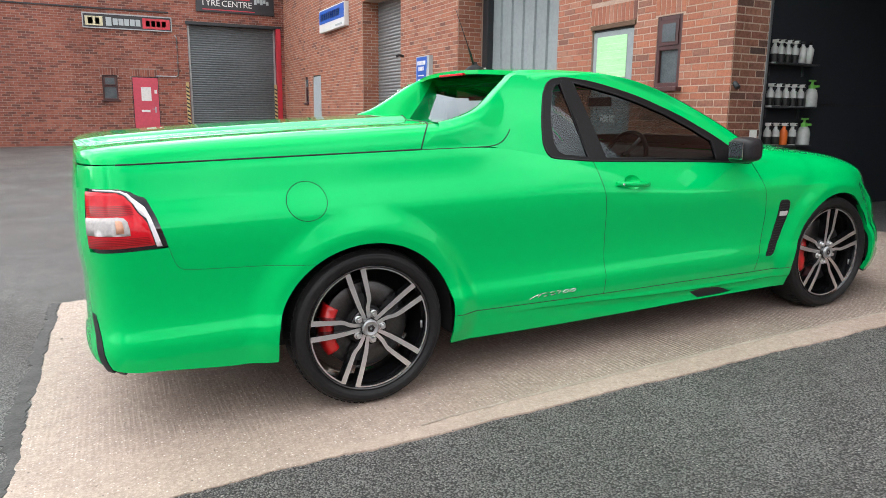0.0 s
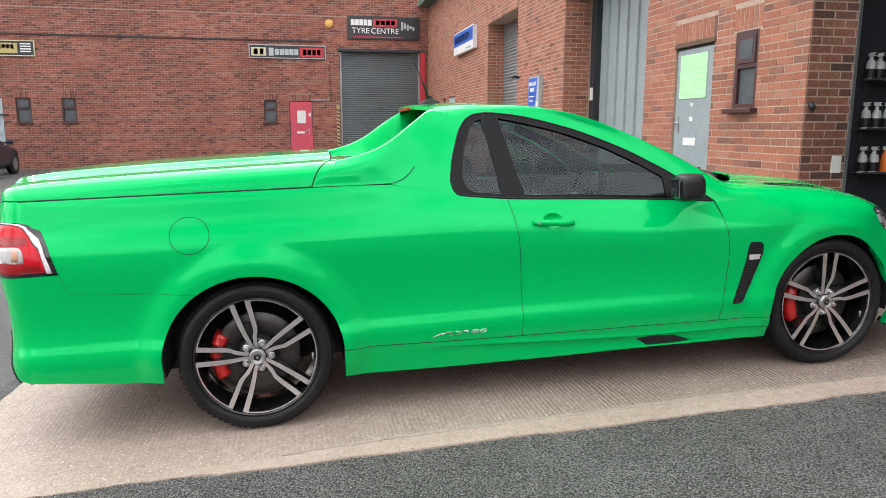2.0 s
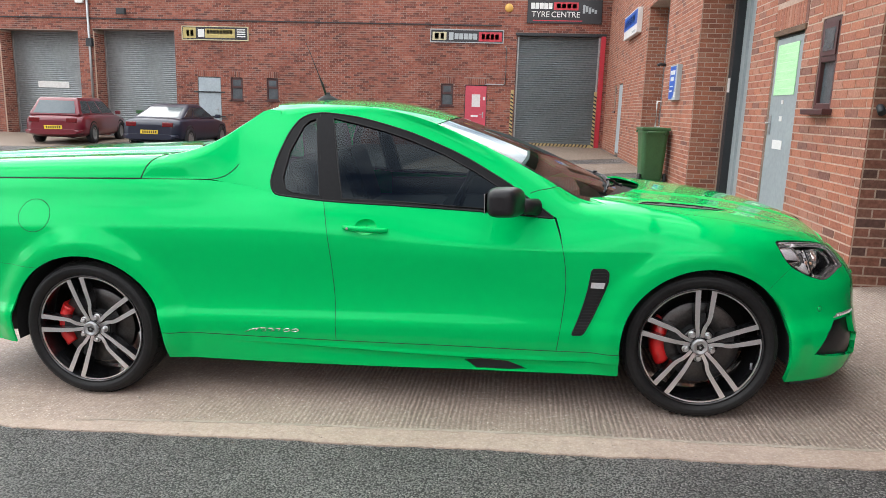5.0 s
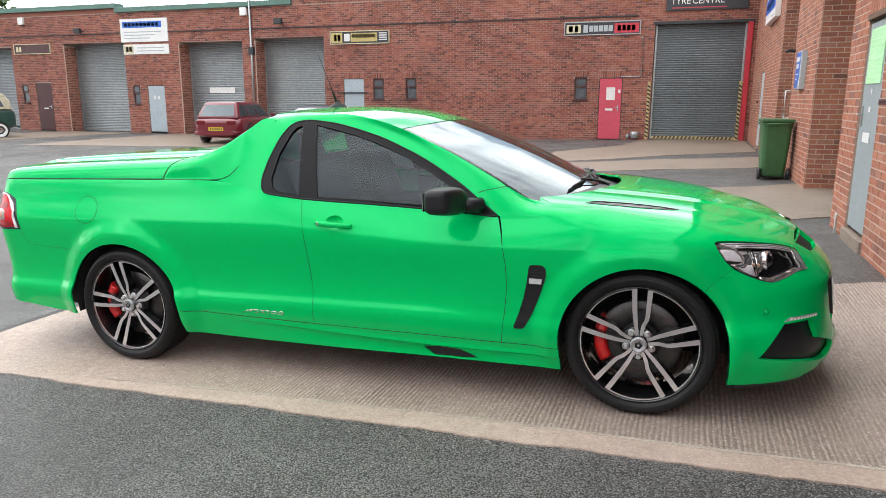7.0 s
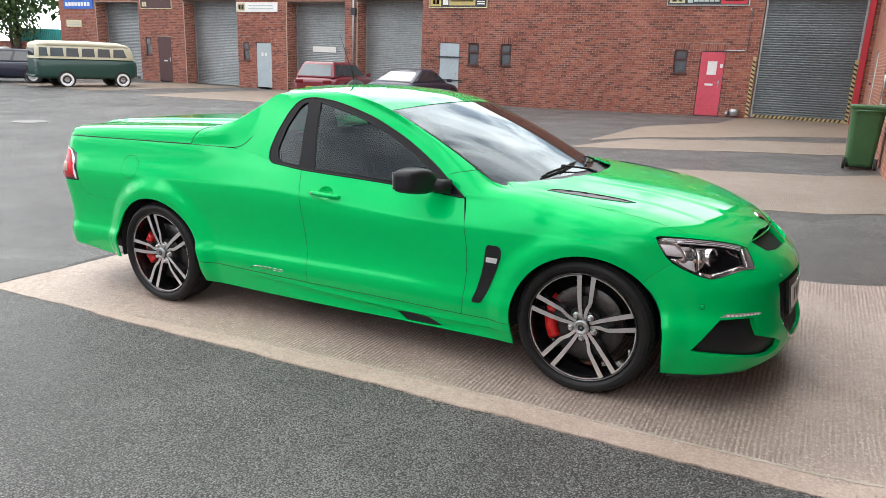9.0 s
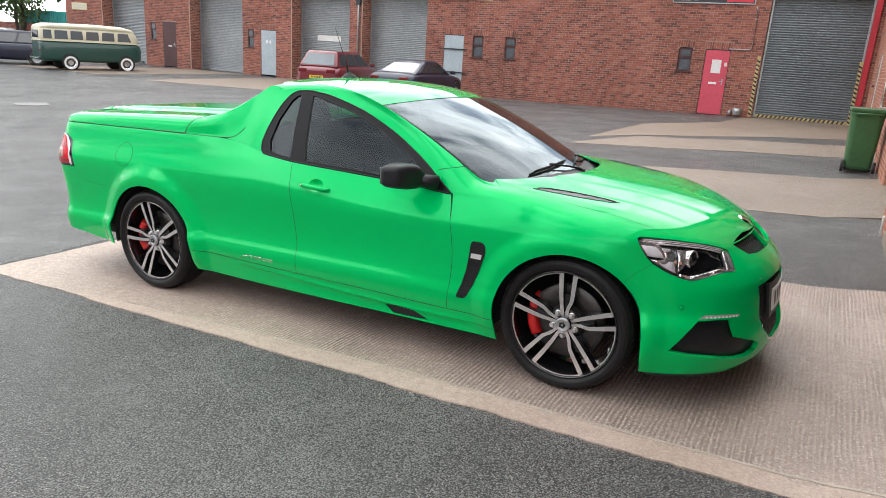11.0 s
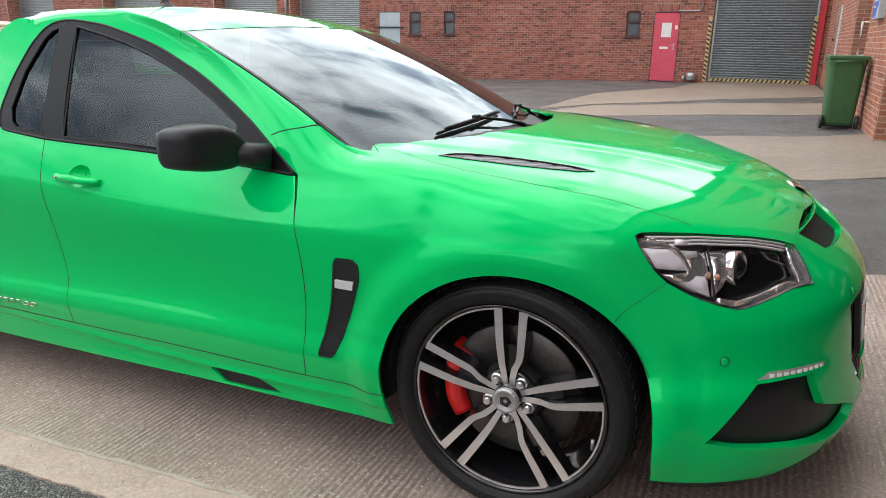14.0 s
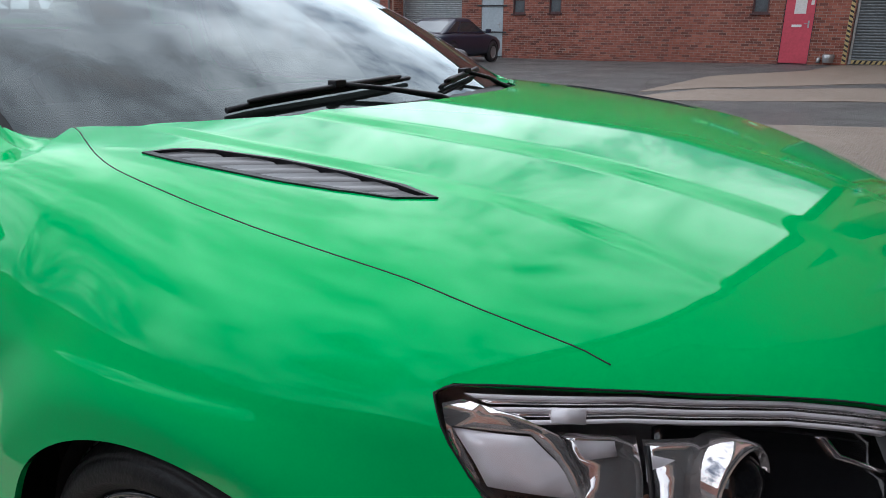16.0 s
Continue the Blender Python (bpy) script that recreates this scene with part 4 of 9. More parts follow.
sign("unit_sign", at_far(-10.58, 3.70), 2.50, 0.44, M_SIGNBLACK, "gold and black unit board with pale lettering", [("number_block", M_GOLD, 0.03, 0.03, 0.52, 0.41), ("number_bar", M_BLACK, 0.16, 0.1, 0.27, 0.33), ("number_bar", M_BLACK, 0.31, 0.1, 0.43, 0.33),
     ("pale_disc", M_WHITE, 0.60, 0.08, 0.84, 0.36), ("gold_block", M_GOLD, 0.88, 0.06, 2.02, 0.38)] + letters(M_CREAM, 0.94, 0.2, 0.14, [0.1] * 8, 0.025) + [("small_print", M_WHITE, 2.1, 0.10 + 0.08 * i, 2.42, 0.14 + 0.08 * i) for i in range(4)], edge=M_CREAM)
sign("unit_sign", at_far(-21.0, 3.98), 2.55, 0.98, M_WHITE, "white unit board with a blue heading block", [("blue_block", M_BLUE, 0.14, 0.60, 2.25, 0.86)] + letters(M_WHITE, 0.24, 0.66, 0.14, [0.16] * 9, 0.05) + [("small_print", M_SIGNGREY, 0.2, 0.40 - 0.13 * i, 2.2 - 0.3 * i, 0.44 - 0.13 * i) for i in range(3)])
sign("unit_sign", at_far(-20.9, 3.46), 2.45, 0.42, M_WHITE, "white unit number board with a dark number block", [("number_block", M_CREAM, 0.04, 0.04, 0.55, 0.38), ("number_bar", M_BLACK, 0.14, 0.10, 0.27, 0.32), ("number_bar", M_BLACK, 0.32, 0.10, 0.46, 0.32), ("small_print", M_SIGNGREY, 0.75, 0.12, 2.2, 0.16), ("small_print", M_SIGNGREY, 0.75, 0.25, 2.2, 0.29)])
sign("unit_sign", at_far(-27.4, 3.60), 2.2, 0.40, M_BROWN, "brown unit number board with pale edges", [("number_bar", M_CREAM, 0.12, 0.08, 0.26, 0.30), ("number_bar", M_CREAM, 0.30, 0.08, 0.44, 0.30)], edge=M_CREAM)
sign("unit_sign", at_far(-33.4, 2.62), 1.25, 0.36, M_CREAM, "cream board with faint lettering", [("small_print", M_SIGNGREY, 0.1, 0.10, 1.1, 0.14), ("small_print", M_SIGNGREY, 0.1, 0.22, 1.1, 0.26)])
sign("unit_sign", at_far(-33.5, 3.55), 2.4, 0.5, M_BLUE, "blue unit board with pale lettering", letters(M_WHITE, 0.15, 0.14, 0.2, [0.2] * 8, 0.06))
# blue box signs on the near units
sign("box_sign", east(4.885, 17.40, 3.46), 2.3, 0.60, M_WHITE, "blue and white box sign high on the brick wall", [("blue_block", M_BLUE, 0.03, 0.22, 2.27, 0.57)] + letters(M_WHITE, 0.2, 0.30, 0.18, [0.14] * 9, 0.05) + [("small_print", M_SIGNGREY, 1.5, 0.05, 2.1, 0.10)], depth=0.12)
bs2 = sign("box_sign", east(4.86, 10.52, 1.76), 0.62, 0.62, M_SIGNGREY, "blue and white box sign with a curved blue face", letters(M_WHITE, 0.07, 0.45, 0.075, [0.05] * 6, 0.016) + letters(M_WHITE, 0.12, 0.34, 0.075, [0.05] * 4, 0.018) +
           [("small_print", M_WHITE, 0.10, 0.235, 0.38, 0.255), ("small_print", M_WHITE, 0.10, 0.15, 0.30, 0.175), ("pale_corner", M_WHITE, 0.50, 0.05, 0.59, 0.14)], depth=0.085)
part("blue_face", bm_prism([(0.02, 0.02), (0.30, 0.02), (0.42, 0.09), (0.49, 0.22), (0.51, 0.40), (0.51, 0.60), (0.02, 0.60)], 0.0010, Matrix.Translation((0, -0.0862, 0))), M_BLUE, bs2)

# ---- small fittings on the walls ----
solid("alarm_box", bm_lathe([(0.0, 0.09), (0.10, 0.085), (0.145, 0.05), (0.15, 0.0)], 24, pose(1.42, 22.5, 4.98, 90, 0, 0)), mat("alarm_yellow", (0.72, 0.42, 0.10), 0.4, vary=(0.62, 0.36, 0.09), scale=6, fine=40), "round orange-yellow alarm box on the wall", "alarm box")
cond = thing("conduit", Matrix.Identity(4), "pale grey conduit from the unit board to the door", "conduit")
part("pipe", bm_tube([(1.34, 22.46, 3.68), (1.40, 22.46, 3.60), (1.40, 22.46, 2.42), (1.33, 22.46, 2.36), (0.70, 22.46, 2.36)], 0.022, 8), M_STEEL, cond)
for z in (3.3, 2.8):
    part("clip", bm_box(1.36, 22.43, z, 1.44, 22.5, z + 0.03), M_STEEL, cond)
dp = thing("downpipe", Matrix.Identity(4), "grey plastic downpipe between two shutters", "downpipe")
part("pipe", bm_tube([(-14.25, 22.42, 5.6), (-14.25, 22.42, 0.25)], 0.045, 10), M_STEEL, dp)
part("hopper", bm_box(-14.37, 22.36, 3.35, -14.13, 22.5, 3.65, bevel=0.02), M_DARK, dp, "dark rainwater hopper")
for x, z, nm in ((-23.2, 4.50, "flood_lamp"), (-12.8, 4.60, "flood_lamp")):
    fl = thing(nm, pose(x, 22.5, z), "small dark flood lamp over a shutter", "lamp", group="flood lamps over the shutters")
    part("bracket", bm_box(-0.03, -0.25, 0.0, 0.03, 0.0, 0.05), M_DARK, fl)
    part("head", bm_box(-0.17, -0.36, -0.10, 0.17, -0.22, 0.12, bevel=0.02), M_DARK, fl)
for x in (-26.9, -14.7):
    solid("wall_box", bm_box(x, 22.36, 4.90, x + 0.30, 22.5, 5.22, bevel=0.02), M_WHITE, "small white box under the roof edge", "box", "wall boxes")
solid("trim_6", bm_box(FX, 22.455, 4.36, 1.2, 22.5, 4.40), M_DARK, "thin dark flashing along the far wall", "trim", kind="structure")
solid("vent_stub", bm_tube([(1.05, 22.5, F0 + 0.12), (1.05, 22.38, F0 + 0.12), (1.05, 22.34, F0 + 0.02)], 0.05, 10), M_STEEL, "short grey waste pipe by the red door", "pipe")
solid("drain_pot", bm_lathe([(0.13, 0.0), (0.15, 0.10), (0.16, 0.20), (0.12, 0.22), (0.0, 0.22)], 16, pose(1.30, 22.30, 0.27)), M_STEEL, "grey metal pot beside the red door", "pot")
solid("standpipe", bm_tube([(4.66, 5.02, 0.20), (4.66, 5.02, 0.40), (4.668, 5.02, 0.41)], 0.016, 10), M_POSTER, "short pale pipe at the foot of the brick wall", "pipe")
solid("wall_hook", bm_tube([(4.84, 11.35, 2.45), (4.74, 11.35, 2.47), (4.68, 11.35, 2.44)], 0.03, 8), M_DARK, "dark pipe end on the brick pier", "pipe")
rail = thing("grab_rail", Matrix.Identity(4), "pale steel grab rail at the shutter's edge", "rail")
part("bar", bm_tube([(4.85, 11.46, 1.25), (4.76, 11.46, 1.25), (4.76, 11.46, 1.75), (4.85, 11.46, 1.75)], 0.018, 8), M_WHITE, rail)
solid("soot_pipe", bm_tube([(4.75, 2.515, 1.62), (4.75, 2.44, 1.60), (4.75, 2.40, 1.56)], 0.028, 10), M_DARK, "short black flue pipe stub on the brick pier", "pipe")


# ---- wheelie bins ----
M_BIN = mat("bin_green", (0.045, 0.135, 0.045), 0.5, vary=(0.035, 0.105, 0.038), scale=2.5, fine=30, bump=0.06, bump_scale=90)


def wheelie_bin(m, label):
    ob = thing("wheelie_bin", m, label, "bin", group="green wheelie bins")
    bm = bmesh.new()
    rings = []
    for z, w, d in ((0.06, 0.22, 0.25), (0.10, 0.235, 0.27), (0.90, 0.285, 0.345), (0.96, 0.30, 0.36), (0.99, 0.30, 0.36)):
        ring = []
        for k in range(24):
            a = 2 * math.pi * k / 24
            c, s = math.cos(a), math.sin(a)
            ring.append(bm.verts.new((w * math.copysign(abs(c) ** 0.3, c), d * math.copysign(abs(s) ** 0.3, s), z)))
        rings.append(ring)
    for a, b in zip(rings, rings[1:]):
        for k in range(24):
            bm.faces.new((a[k], a[(k + 1) % 24], b[(k + 1) % 24], b[k]))
    bm.faces.new(rings[0][::-1])
    part("body", bm, M_BIN, ob)
    part("lid", bm_box(-0.31, -0.39, 0.992, 0.31, 0.37, 1.05, bevel=0.022), M_BIN, ob)
    part("lip", bm_box(-0.30, -0.40, 0.94, 0.30, -0.355, 0.985, bevel=0.008), M_BIN, ob)
    part("grip_recess", bm_box(-0.10, -0.29, 0.20, 0.10, -0.268, 0.32, bevel=0.01), M_BLACK, ob)
    part("handle", bm_tube([(-0.2, 0.36, 0.94), (-0.2, 0.45, 0.97), (0.2, 0.45, 0.97), (0.2, 0.36, 0.94)], 0.014, 8), M_BIN, ob)
    part("base_band", bm_box(-0.235, -0.275, 0.03, 0.235, 0.2, 0.075, bevel=0.01), M_BLACK, ob)
    part("axle", bm_cyl(0.012, 0.58, 10, m=pose(-0.29, 0.22, 0.10, 0, 90, 0)), M_STEEL, ob)
    for x in (-0.30, 0.25):
        part("wheel", bm_cyl(0.10, 0.05, 24, m=pose(x, 0.22, 0.10, 0, 90, 0)), M_BLACK, ob)
    return ob


wheelie_bin(pose(4.55, 10.45, ground_z(4.5, 10.4), 0, 0, 182) @ Matrix.Diagonal((0.84, 0.80, 1.0, 1.0)), "green plastic wheelie bin standing against the brick pier")
wheelie_bin(pose(-11.2, 20.9, ground_z(-11.2, 20.9), 0, 0, 10), "green plastic wheelie bin between two parked cars")

# ---- bottles on shelves in the open bay ----
M_SHELFDARK = mat("shelf_dark_grey", (0.07, 0.075, 0.08), 0.5, vary=(0.05, 0.055, 0.06), scale=4, fine=30)
M_MILKY = mat("milky_plastic", (0.55, 0.56, 0.55), 0.4, vary=(0.44, 0.45, 0.44), scale=8, fine=40)
M_ORANGE = mat("orange_plastic", (0.80, 0.16, 0.02), 0.4, vary=(0.70, 0.13, 0.02), scale=8, fine=40)
M_LIME = mat("lime_plastic", (0.16, 0.50, 0.08), 0.4, vary=(0.13, 0.42, 0.07), scale=8, fine=40)
for z in (1.845, 1.385, 0.965):
    sh = thing("shelf", pose(5.50, 2.60, z), "narrow dark metal shelf on the charcoal wall", "shelf", group="shelves in the bay")
    part("board", bm_box(0, 0, -0.008, 0.70, 0.15, 0, bevel=0.002), M_SHELFDARK, sh)
    part("lip", bm_box(0, -0.004, -0.008, 0.70, 0.0, 0.010), M_SHELFDARK, sh)
    for x in (0.06, 0.60):
        part("bracket", bm_prism([(x, -0.02), (x + 0.02, -0.02), (x + 0.02, -0.12), (x, -0.12)], 0.02, Matrix.Translation((0, 0.13, 0))), M_SHELFDARK, sh)


def spray_bottle(m, body, label):
    ob = thing("spray_bottle", m, label, "bottle", group="spray bottles on the shelves")
    part("bottle", bm_lathe([(0.0, 0.0), (0.040, 0.0), (0.043, 0.01), (0.043, 0.13), (0.036, 0.165), (0.018, 0.20), (0.014, 0.215), (0.0, 0.215)], 16), body, ob)
    part("label_band", bm_lathe([(0.0436, 0.015), (0.0436, 0.10)], 16), M_BLACK if body is M_MILKY else body, ob)
    head = part("trigger_head", bm_box(-0.016, -0.045, 0.215, 0.016, 0.03, 0.25, bevel=0.005), M_WHITE, ob)
    part("trigger", bm_box(-0.006, -0.035, 0.175, 0.006, -0.025, 0.217, bevel=0.002), M_BLACK, head)
    part("nozzle", bm_box(-0.009, -0.062, 0.225, 0.009, -0.045, 0.243), M_BLACK, head)
    return ob


def pump_sprayer(m):
    ob = thing("pump_sprayer", m, "milky pump sprayer with a lime green top", "sprayer", group="pump sprayers on the shelves")
    part("tank", bm_lathe([(0.0, 0.0), (0.065, 0.0), (0.070, 0.02), (0.068, 0.14), (0.055, 0.19), (0.035, 0.21), (0.0, 0.21)], 20), M_MILKY, ob)
    part("cap", bm_lathe([(0.036, 0.205), (0.036, 0.245), (0.02, 0.255), (0.012, 0.26), (0.012, 0.30), (0.0, 0.30)], 16), M_LIME, ob)
    part("pump_handle", bm_box(-0.05, -0.012, 0.285, 0.05, 0.012, 0.305, bevel=0.005), M_LIME, ob)
    part("nozzle", bm_box(-0.012, -0.09, 0.22, 0.012, -0.03, 0.245, bevel=0.005), M_LIME, ob)
    return ob


for i, x in enumerate((5.56, 5.66, 5.77, 5.88)):
    spray_bottle(pose(x, 2.68, 1.845), M_MILKY, "milky trigger spray bottle with a dark label")
for x in (6.0, 6.10):
    ob = thing("refill_bottle", pose(x, 2.68, 1.845, 0, 6 if x > 6.05 else 0, 0), "tall white refill bottle with a black cap", "bottle", group="refill bottles")
    part("bottle", bm_lathe([(0.0, 0.0), (0.042, 0.0), (0.042, 0.17), (0.016, 0.205), (0.016, 0.22)], 16), M_WHITE, ob)
    part("cap", bm_cyl(0.018, 0.03, 14, m=Matrix.Translation((0, 0, 0.218))), M_BLACK, ob)
for x in (5.56, 5.68, 5.80, 5.92, 6.04):
    spray_bottle(pose(x, 2.68, 1.385), M_MILKY, "milky trigger spray bottle with a dark label")
pump_sprayer(pose(6.20, 2.67, 1.385))
for x, b in ((5.57, M_MILKY), (5.70, M_MILKY), (5.97, M_MILKY)):
    spray_bottle(pose(x, 2.68, 0.965), b, "milky trigger spray bottle with a dark label")
spray_bottle(pose(5.83, 2.68, 0.965), M_ORANGE, "bright orange trigger spray bottle")
pump_sprayer(pose(6.14, 2.67, 0.965))
solid("wall_joint", bm_box(6.45, 2.742, 1.415, 10.6, 2.75, 1.43), M_BLACK, "thin black joint across the charcoal wall panels", "joint")
M_PALECOVER = mat("pale_cover", (0.26, 0.25, 0.24), 0.7, vary=(0.18, 0.175, 0.17), scale=6, fine=60)
solid("manhole_cover", bm_cyl(0.38, 0.012, 28, m=Matrix.Translation((-13.0, 7.2, ground_z(-13, 7.2)))), M_PALECOVER, "pale round manhole cover in the asphalt", "manhole cover")


# ---- parked vehicles ----
M_WINE = mat("wine_red_paint", (0.16, 0.008, 0.018), 0.3, vary=(0.14, 0.007, 0.016), scale=2, fine=60, coat=0.8)
M_NAVY = mat("blue_black_paint", (0.009, 0.013, 0.030), 0.3, vary=(0.012, 0.016, 0.035), scale=2, fine=60, coat=0.25)
M_SILVER = mat("silver_paint", (0.55, 0.56, 0.57), 0.3, 0.3, vary=(0.48, 0.49, 0.50), scale=2, fine=60, coat=0.6)
M_VANGREEN = mat("dark_green_paint", (0.008, 0.055, 0.040), 0.35, vary=(0.010, 0.048, 0.036), scale=2, fine=60, coat=0.5)
M_VANCREAM = mat("cream_paint", (0.66, 0.62, 0.45), 0.4, vary=(0.58, 0.54, 0.40), scale=2, fine=60, coat=0.4)
M_CARGLASS = mat("dark_car_glass", (0.02, 0.024, 0.028), 0.05, vary=(0.03, 0.035, 0.04), scale=3, fine=30, spec=0.8)
M_CARLAMP = mat("car_tail_lamp", (0.16, 0.010, 0.014), 0.2, vary=(0.12, 0.008, 0.010), scale=9, fine=60)


def loft(sections, bm=None):
    """A closed body through rounded cross-sections: (x, half width, z low, z high, roundness)."""
    b = bmesh.new()
    rings = []
    for x, w, z0, z1, e in sections:
        ring = []
        for k in range(28):
            a = 2 * math.pi * k / 28
            c, s = math.cos(a), math.sin(a)
            ring.append(b.verts.new((x, w * math.copysign(abs(c) ** e, c), (z0 + z1) / 2 + (z1 - z0) / 2 * math.copysign(abs(s) ** e, s))))
        rings.append(ring)
    for p, q in zip(rings, rings[1:]):
        for k in range(28):
            f = b.faces.new((p[k], p[(k + 1) % 28], q[(k + 1) % 28], q[k]))
            f.smooth = True
    b.faces.new(rings[0][::-1])
    b.faces.new(rings[-1])
    return b if bm is None else merge(bm, b)


def road_wheel(parent, x, y, r, wall=None, cap=None):
    sg = -1 if y < 0 else 1
    m = Matrix.Translation((x, y, r)) @ Matrix.Rotation(radians(-90 * sg), 4, "X")
    wh = part("wheel", bm_lathe([(0.0, -0.18), (r * 0.93, -0.18), (r, -0.14), (r, -0.04), (r * 0.93, 0.0), (r * 0.62, 0.004), (r * 0.60, -0.03), (0.0, -0.03)], 32, m), M_TYRE2, parent)
    part("rim", bm_lathe([(0.0, -0.005), (r * 0.2, -0.005), (r * 0.5, -0.016), (r * 0.60, -0.004), (r * 0.63, 0.004)], 24, m), cap or M_STEEL, wh)
    if wall:
        part("white_wall", bm_lathe([(r * 0.63, 0.006), (r * 0.88, 0.007)], 32, m), wall, wh)


M_TYRE2 = mat("road_tyre", (0.018, 0.018, 0.019), 0.7, vary=(0.028, 0.028, 0.028), scale=6, fine=60)


def side_panes(parent, panes, w_low, w_high, z_low, z_high, off=0.006, pane=None):
    """Side windows as thin sheets on the sloping cabin sides; panes of four (x, z) corners."""
    for sg in (-1, 1):
        for poly in panes:
            bm = bmesh.new()
            vs = []
            for x, z in poly:
                t = (z - z_low) / (z_high - z_low)
                vs.append(bm.verts.new((x, sg * (w_low + (w_high - w_low) * t + off), z)))
            bm.faces.new(vs if sg < 0 else vs[::-1])
            ex = bmesh.ops.extrude_face_region(bm, geom=bm.faces[:])
            for v in (g for g in ex["geom"] if isinstance(g, bmesh.types.BMVert)):
                v.co.y -= sg * 0.02
            part("window", bm, pane or M_CARGLASS, parent)


def saloon(name, m, paint, label, L, H, W, cabin_pts, back_glass, tail=True, wb=2.55):
    """A parked car: lower body, cabin, glass, wheels, lamps, plate. x ahead of its middle."""
    ob = thing(name, m, label, "car", group="parked cars")
    h = W / 2
    part("body", loft([(-L / 2, h * 0.72, 0.36, 0.72, 0.5), (-L / 2 + 0.06, h * 0.90, 0.27, 0.84, 0.45), (-L / 2 + 0.35, h * 0.98, 0.20, 0.92, 0.4), (-L / 4, h, 0.18, 0.94, 0.38), (0, h, 0.18, 0.92, 0.38),
                       (L / 4, h, 0.18, 0.90, 0.38), (L / 2 - 0.45, h * 0.97, 0.20, 0.82, 0.42), (L / 2 - 0.1, h * 0.85, 0.26, 0.70, 0.5), (L / 2, h * 0.66, 0.34, 0.58, 0.55)]), paint, ob)
    (xa, xb, xc, xd) = cabin_pts
    bm = bmesh.new()
    v = [bm.verts.new(p) for p in ((xa, -h * 0.88, 0.86), (xd, -h * 0.88, 0.84), (xd, h * 0.88, 0.84), (xa, h * 0.88, 0.86), (xb, -h * 0.66, H), (xc, -h * 0.66, H), (xc, h * 0.66, H), (xb, h * 0.66, H))]
    for q in ((0, 1, 5, 4), (1, 2, 6, 5), (2, 3, 7, 6), (3, 0, 4, 7), (4, 5, 6, 7), (3, 2, 1, 0)):
        bm.faces.new([v[i] for i in q])
    bmesh.ops.bevel(bm, geom=bm.edges[:], offset=0.09, segments=4, affect="EDGES", profile=0.5)
    for f in bm.faces:
        f.smooth = True
    part("cabin", bm, paint, ob)
    z0, z1 = 0.94, H - 0.10
    tx = lambda z, a, b: a + (b - a) * (z - 0.86) / (H - 0.86)
    fx = lambda t: (tx(z0, xa, xb) + 0.12) * (1 - t) + (tx(z0, xd, xc) - 0.14) * t
    gx = lambda t: (tx(z1, xa, xb) + 0.14) * (1 - t) + (tx(z1, xd, xc) - 0.10) * t
    panes = [[(fx(a), z0), (fx(b), z0), (gx(b), z1), (gx(a), z1)] for a, b in back_glass]
    side_panes(ob, panes, h * 0.88, h * 0.66, 0.85, H)
    for xa2, xb2, nm, d in ((xa, xb, "rear_window", -0.008), (xd, xc, "windscreen", 0.008)):
        bm = bmesh.new()
        vs = [bm.verts.new((tx(z, xa2, xb2) + d, y, z)) for y, z in ((-h * 0.70, z0), (h * 0.70, z0), (h * 0.58, z1), (-h * 0.58, z1))]
        bm.faces.new(vs)
        ex = bmesh.ops.extrude_face_region(bm, geom=bm.faces[:])
        for q in (g for g in ex["geom"] if isinstance(g, bmesh.types.BMVert)):
            q.co.x -= d * 3
        part(nm, bm, M_CARGLASS2 if nm == "rear_window" else M_CARGLASS, ob)
    for x in (-wb / 2, wb / 2):
        for y in (-h - 0.005, h + 0.005):
            road_wheel(ob, x, y, 0.31)
            sg = -1 if y < 0 else 1
            part("wheel_arch", bm_lathe([(0.33, 0.0), (0.375, 0.004), (0.385, -0.02)], 28, Matrix.Translation((x, sg * (h - 0.004), 0.33)) @ Matrix.Rotation(radians(-90 * sg), 4, "X")), M_SHADOW2, ob)
    for sg in (-1, 1):
        lampm = bm_box(-L / 2 - 0.012, sg * h * 0.62 - 0.16, 0.66, -L / 2 + 0.10, sg * h * 0.62 + 0.16, 0.80, bevel=0.03)
        part("tail_lamp", lampm, M_CARLAMP, ob)
        part("head_lamp", bm_box(L / 2 - 0.16, sg * h * 0.60 - 0.17, 0.56, L / 2 - 0.02, sg * h * 0.60 + 0.17, 0.67, bevel=0.03), M_CLEAR2, ob)
        part("door_mirror", bm_box(xd - 0.42, sg * (h + 0.06) - 0.08, 0.90, xd - 0.30, sg * (h + 0.06) + 0.08, 1.02, bevel=0.025), paint, ob)
    pl = part("number_plate", bm_box(-L / 2 - 0.022, -0.26, 0.46, -L / 2 - 0.005, 0.26, 0.57), M_PLATE, ob, "yellow rear number plate")
    for k in range(7):
        part("plate_bar", bm_box(-L / 2 - 0.0235, -0.22 + 0.064 * k, 0.48, -L / 2 - 0.022, -0.185 + 0.064 * k, 0.55), M_BLACK, pl)
    part("bumper", loft([(-L / 2 - 0.03, h * 0.75, 0.30, 0.45, 0.4), (-L / 2 + 0.08, h * 0.97, 0.28, 0.46, 0.4)]), paint, ob)
    return ob


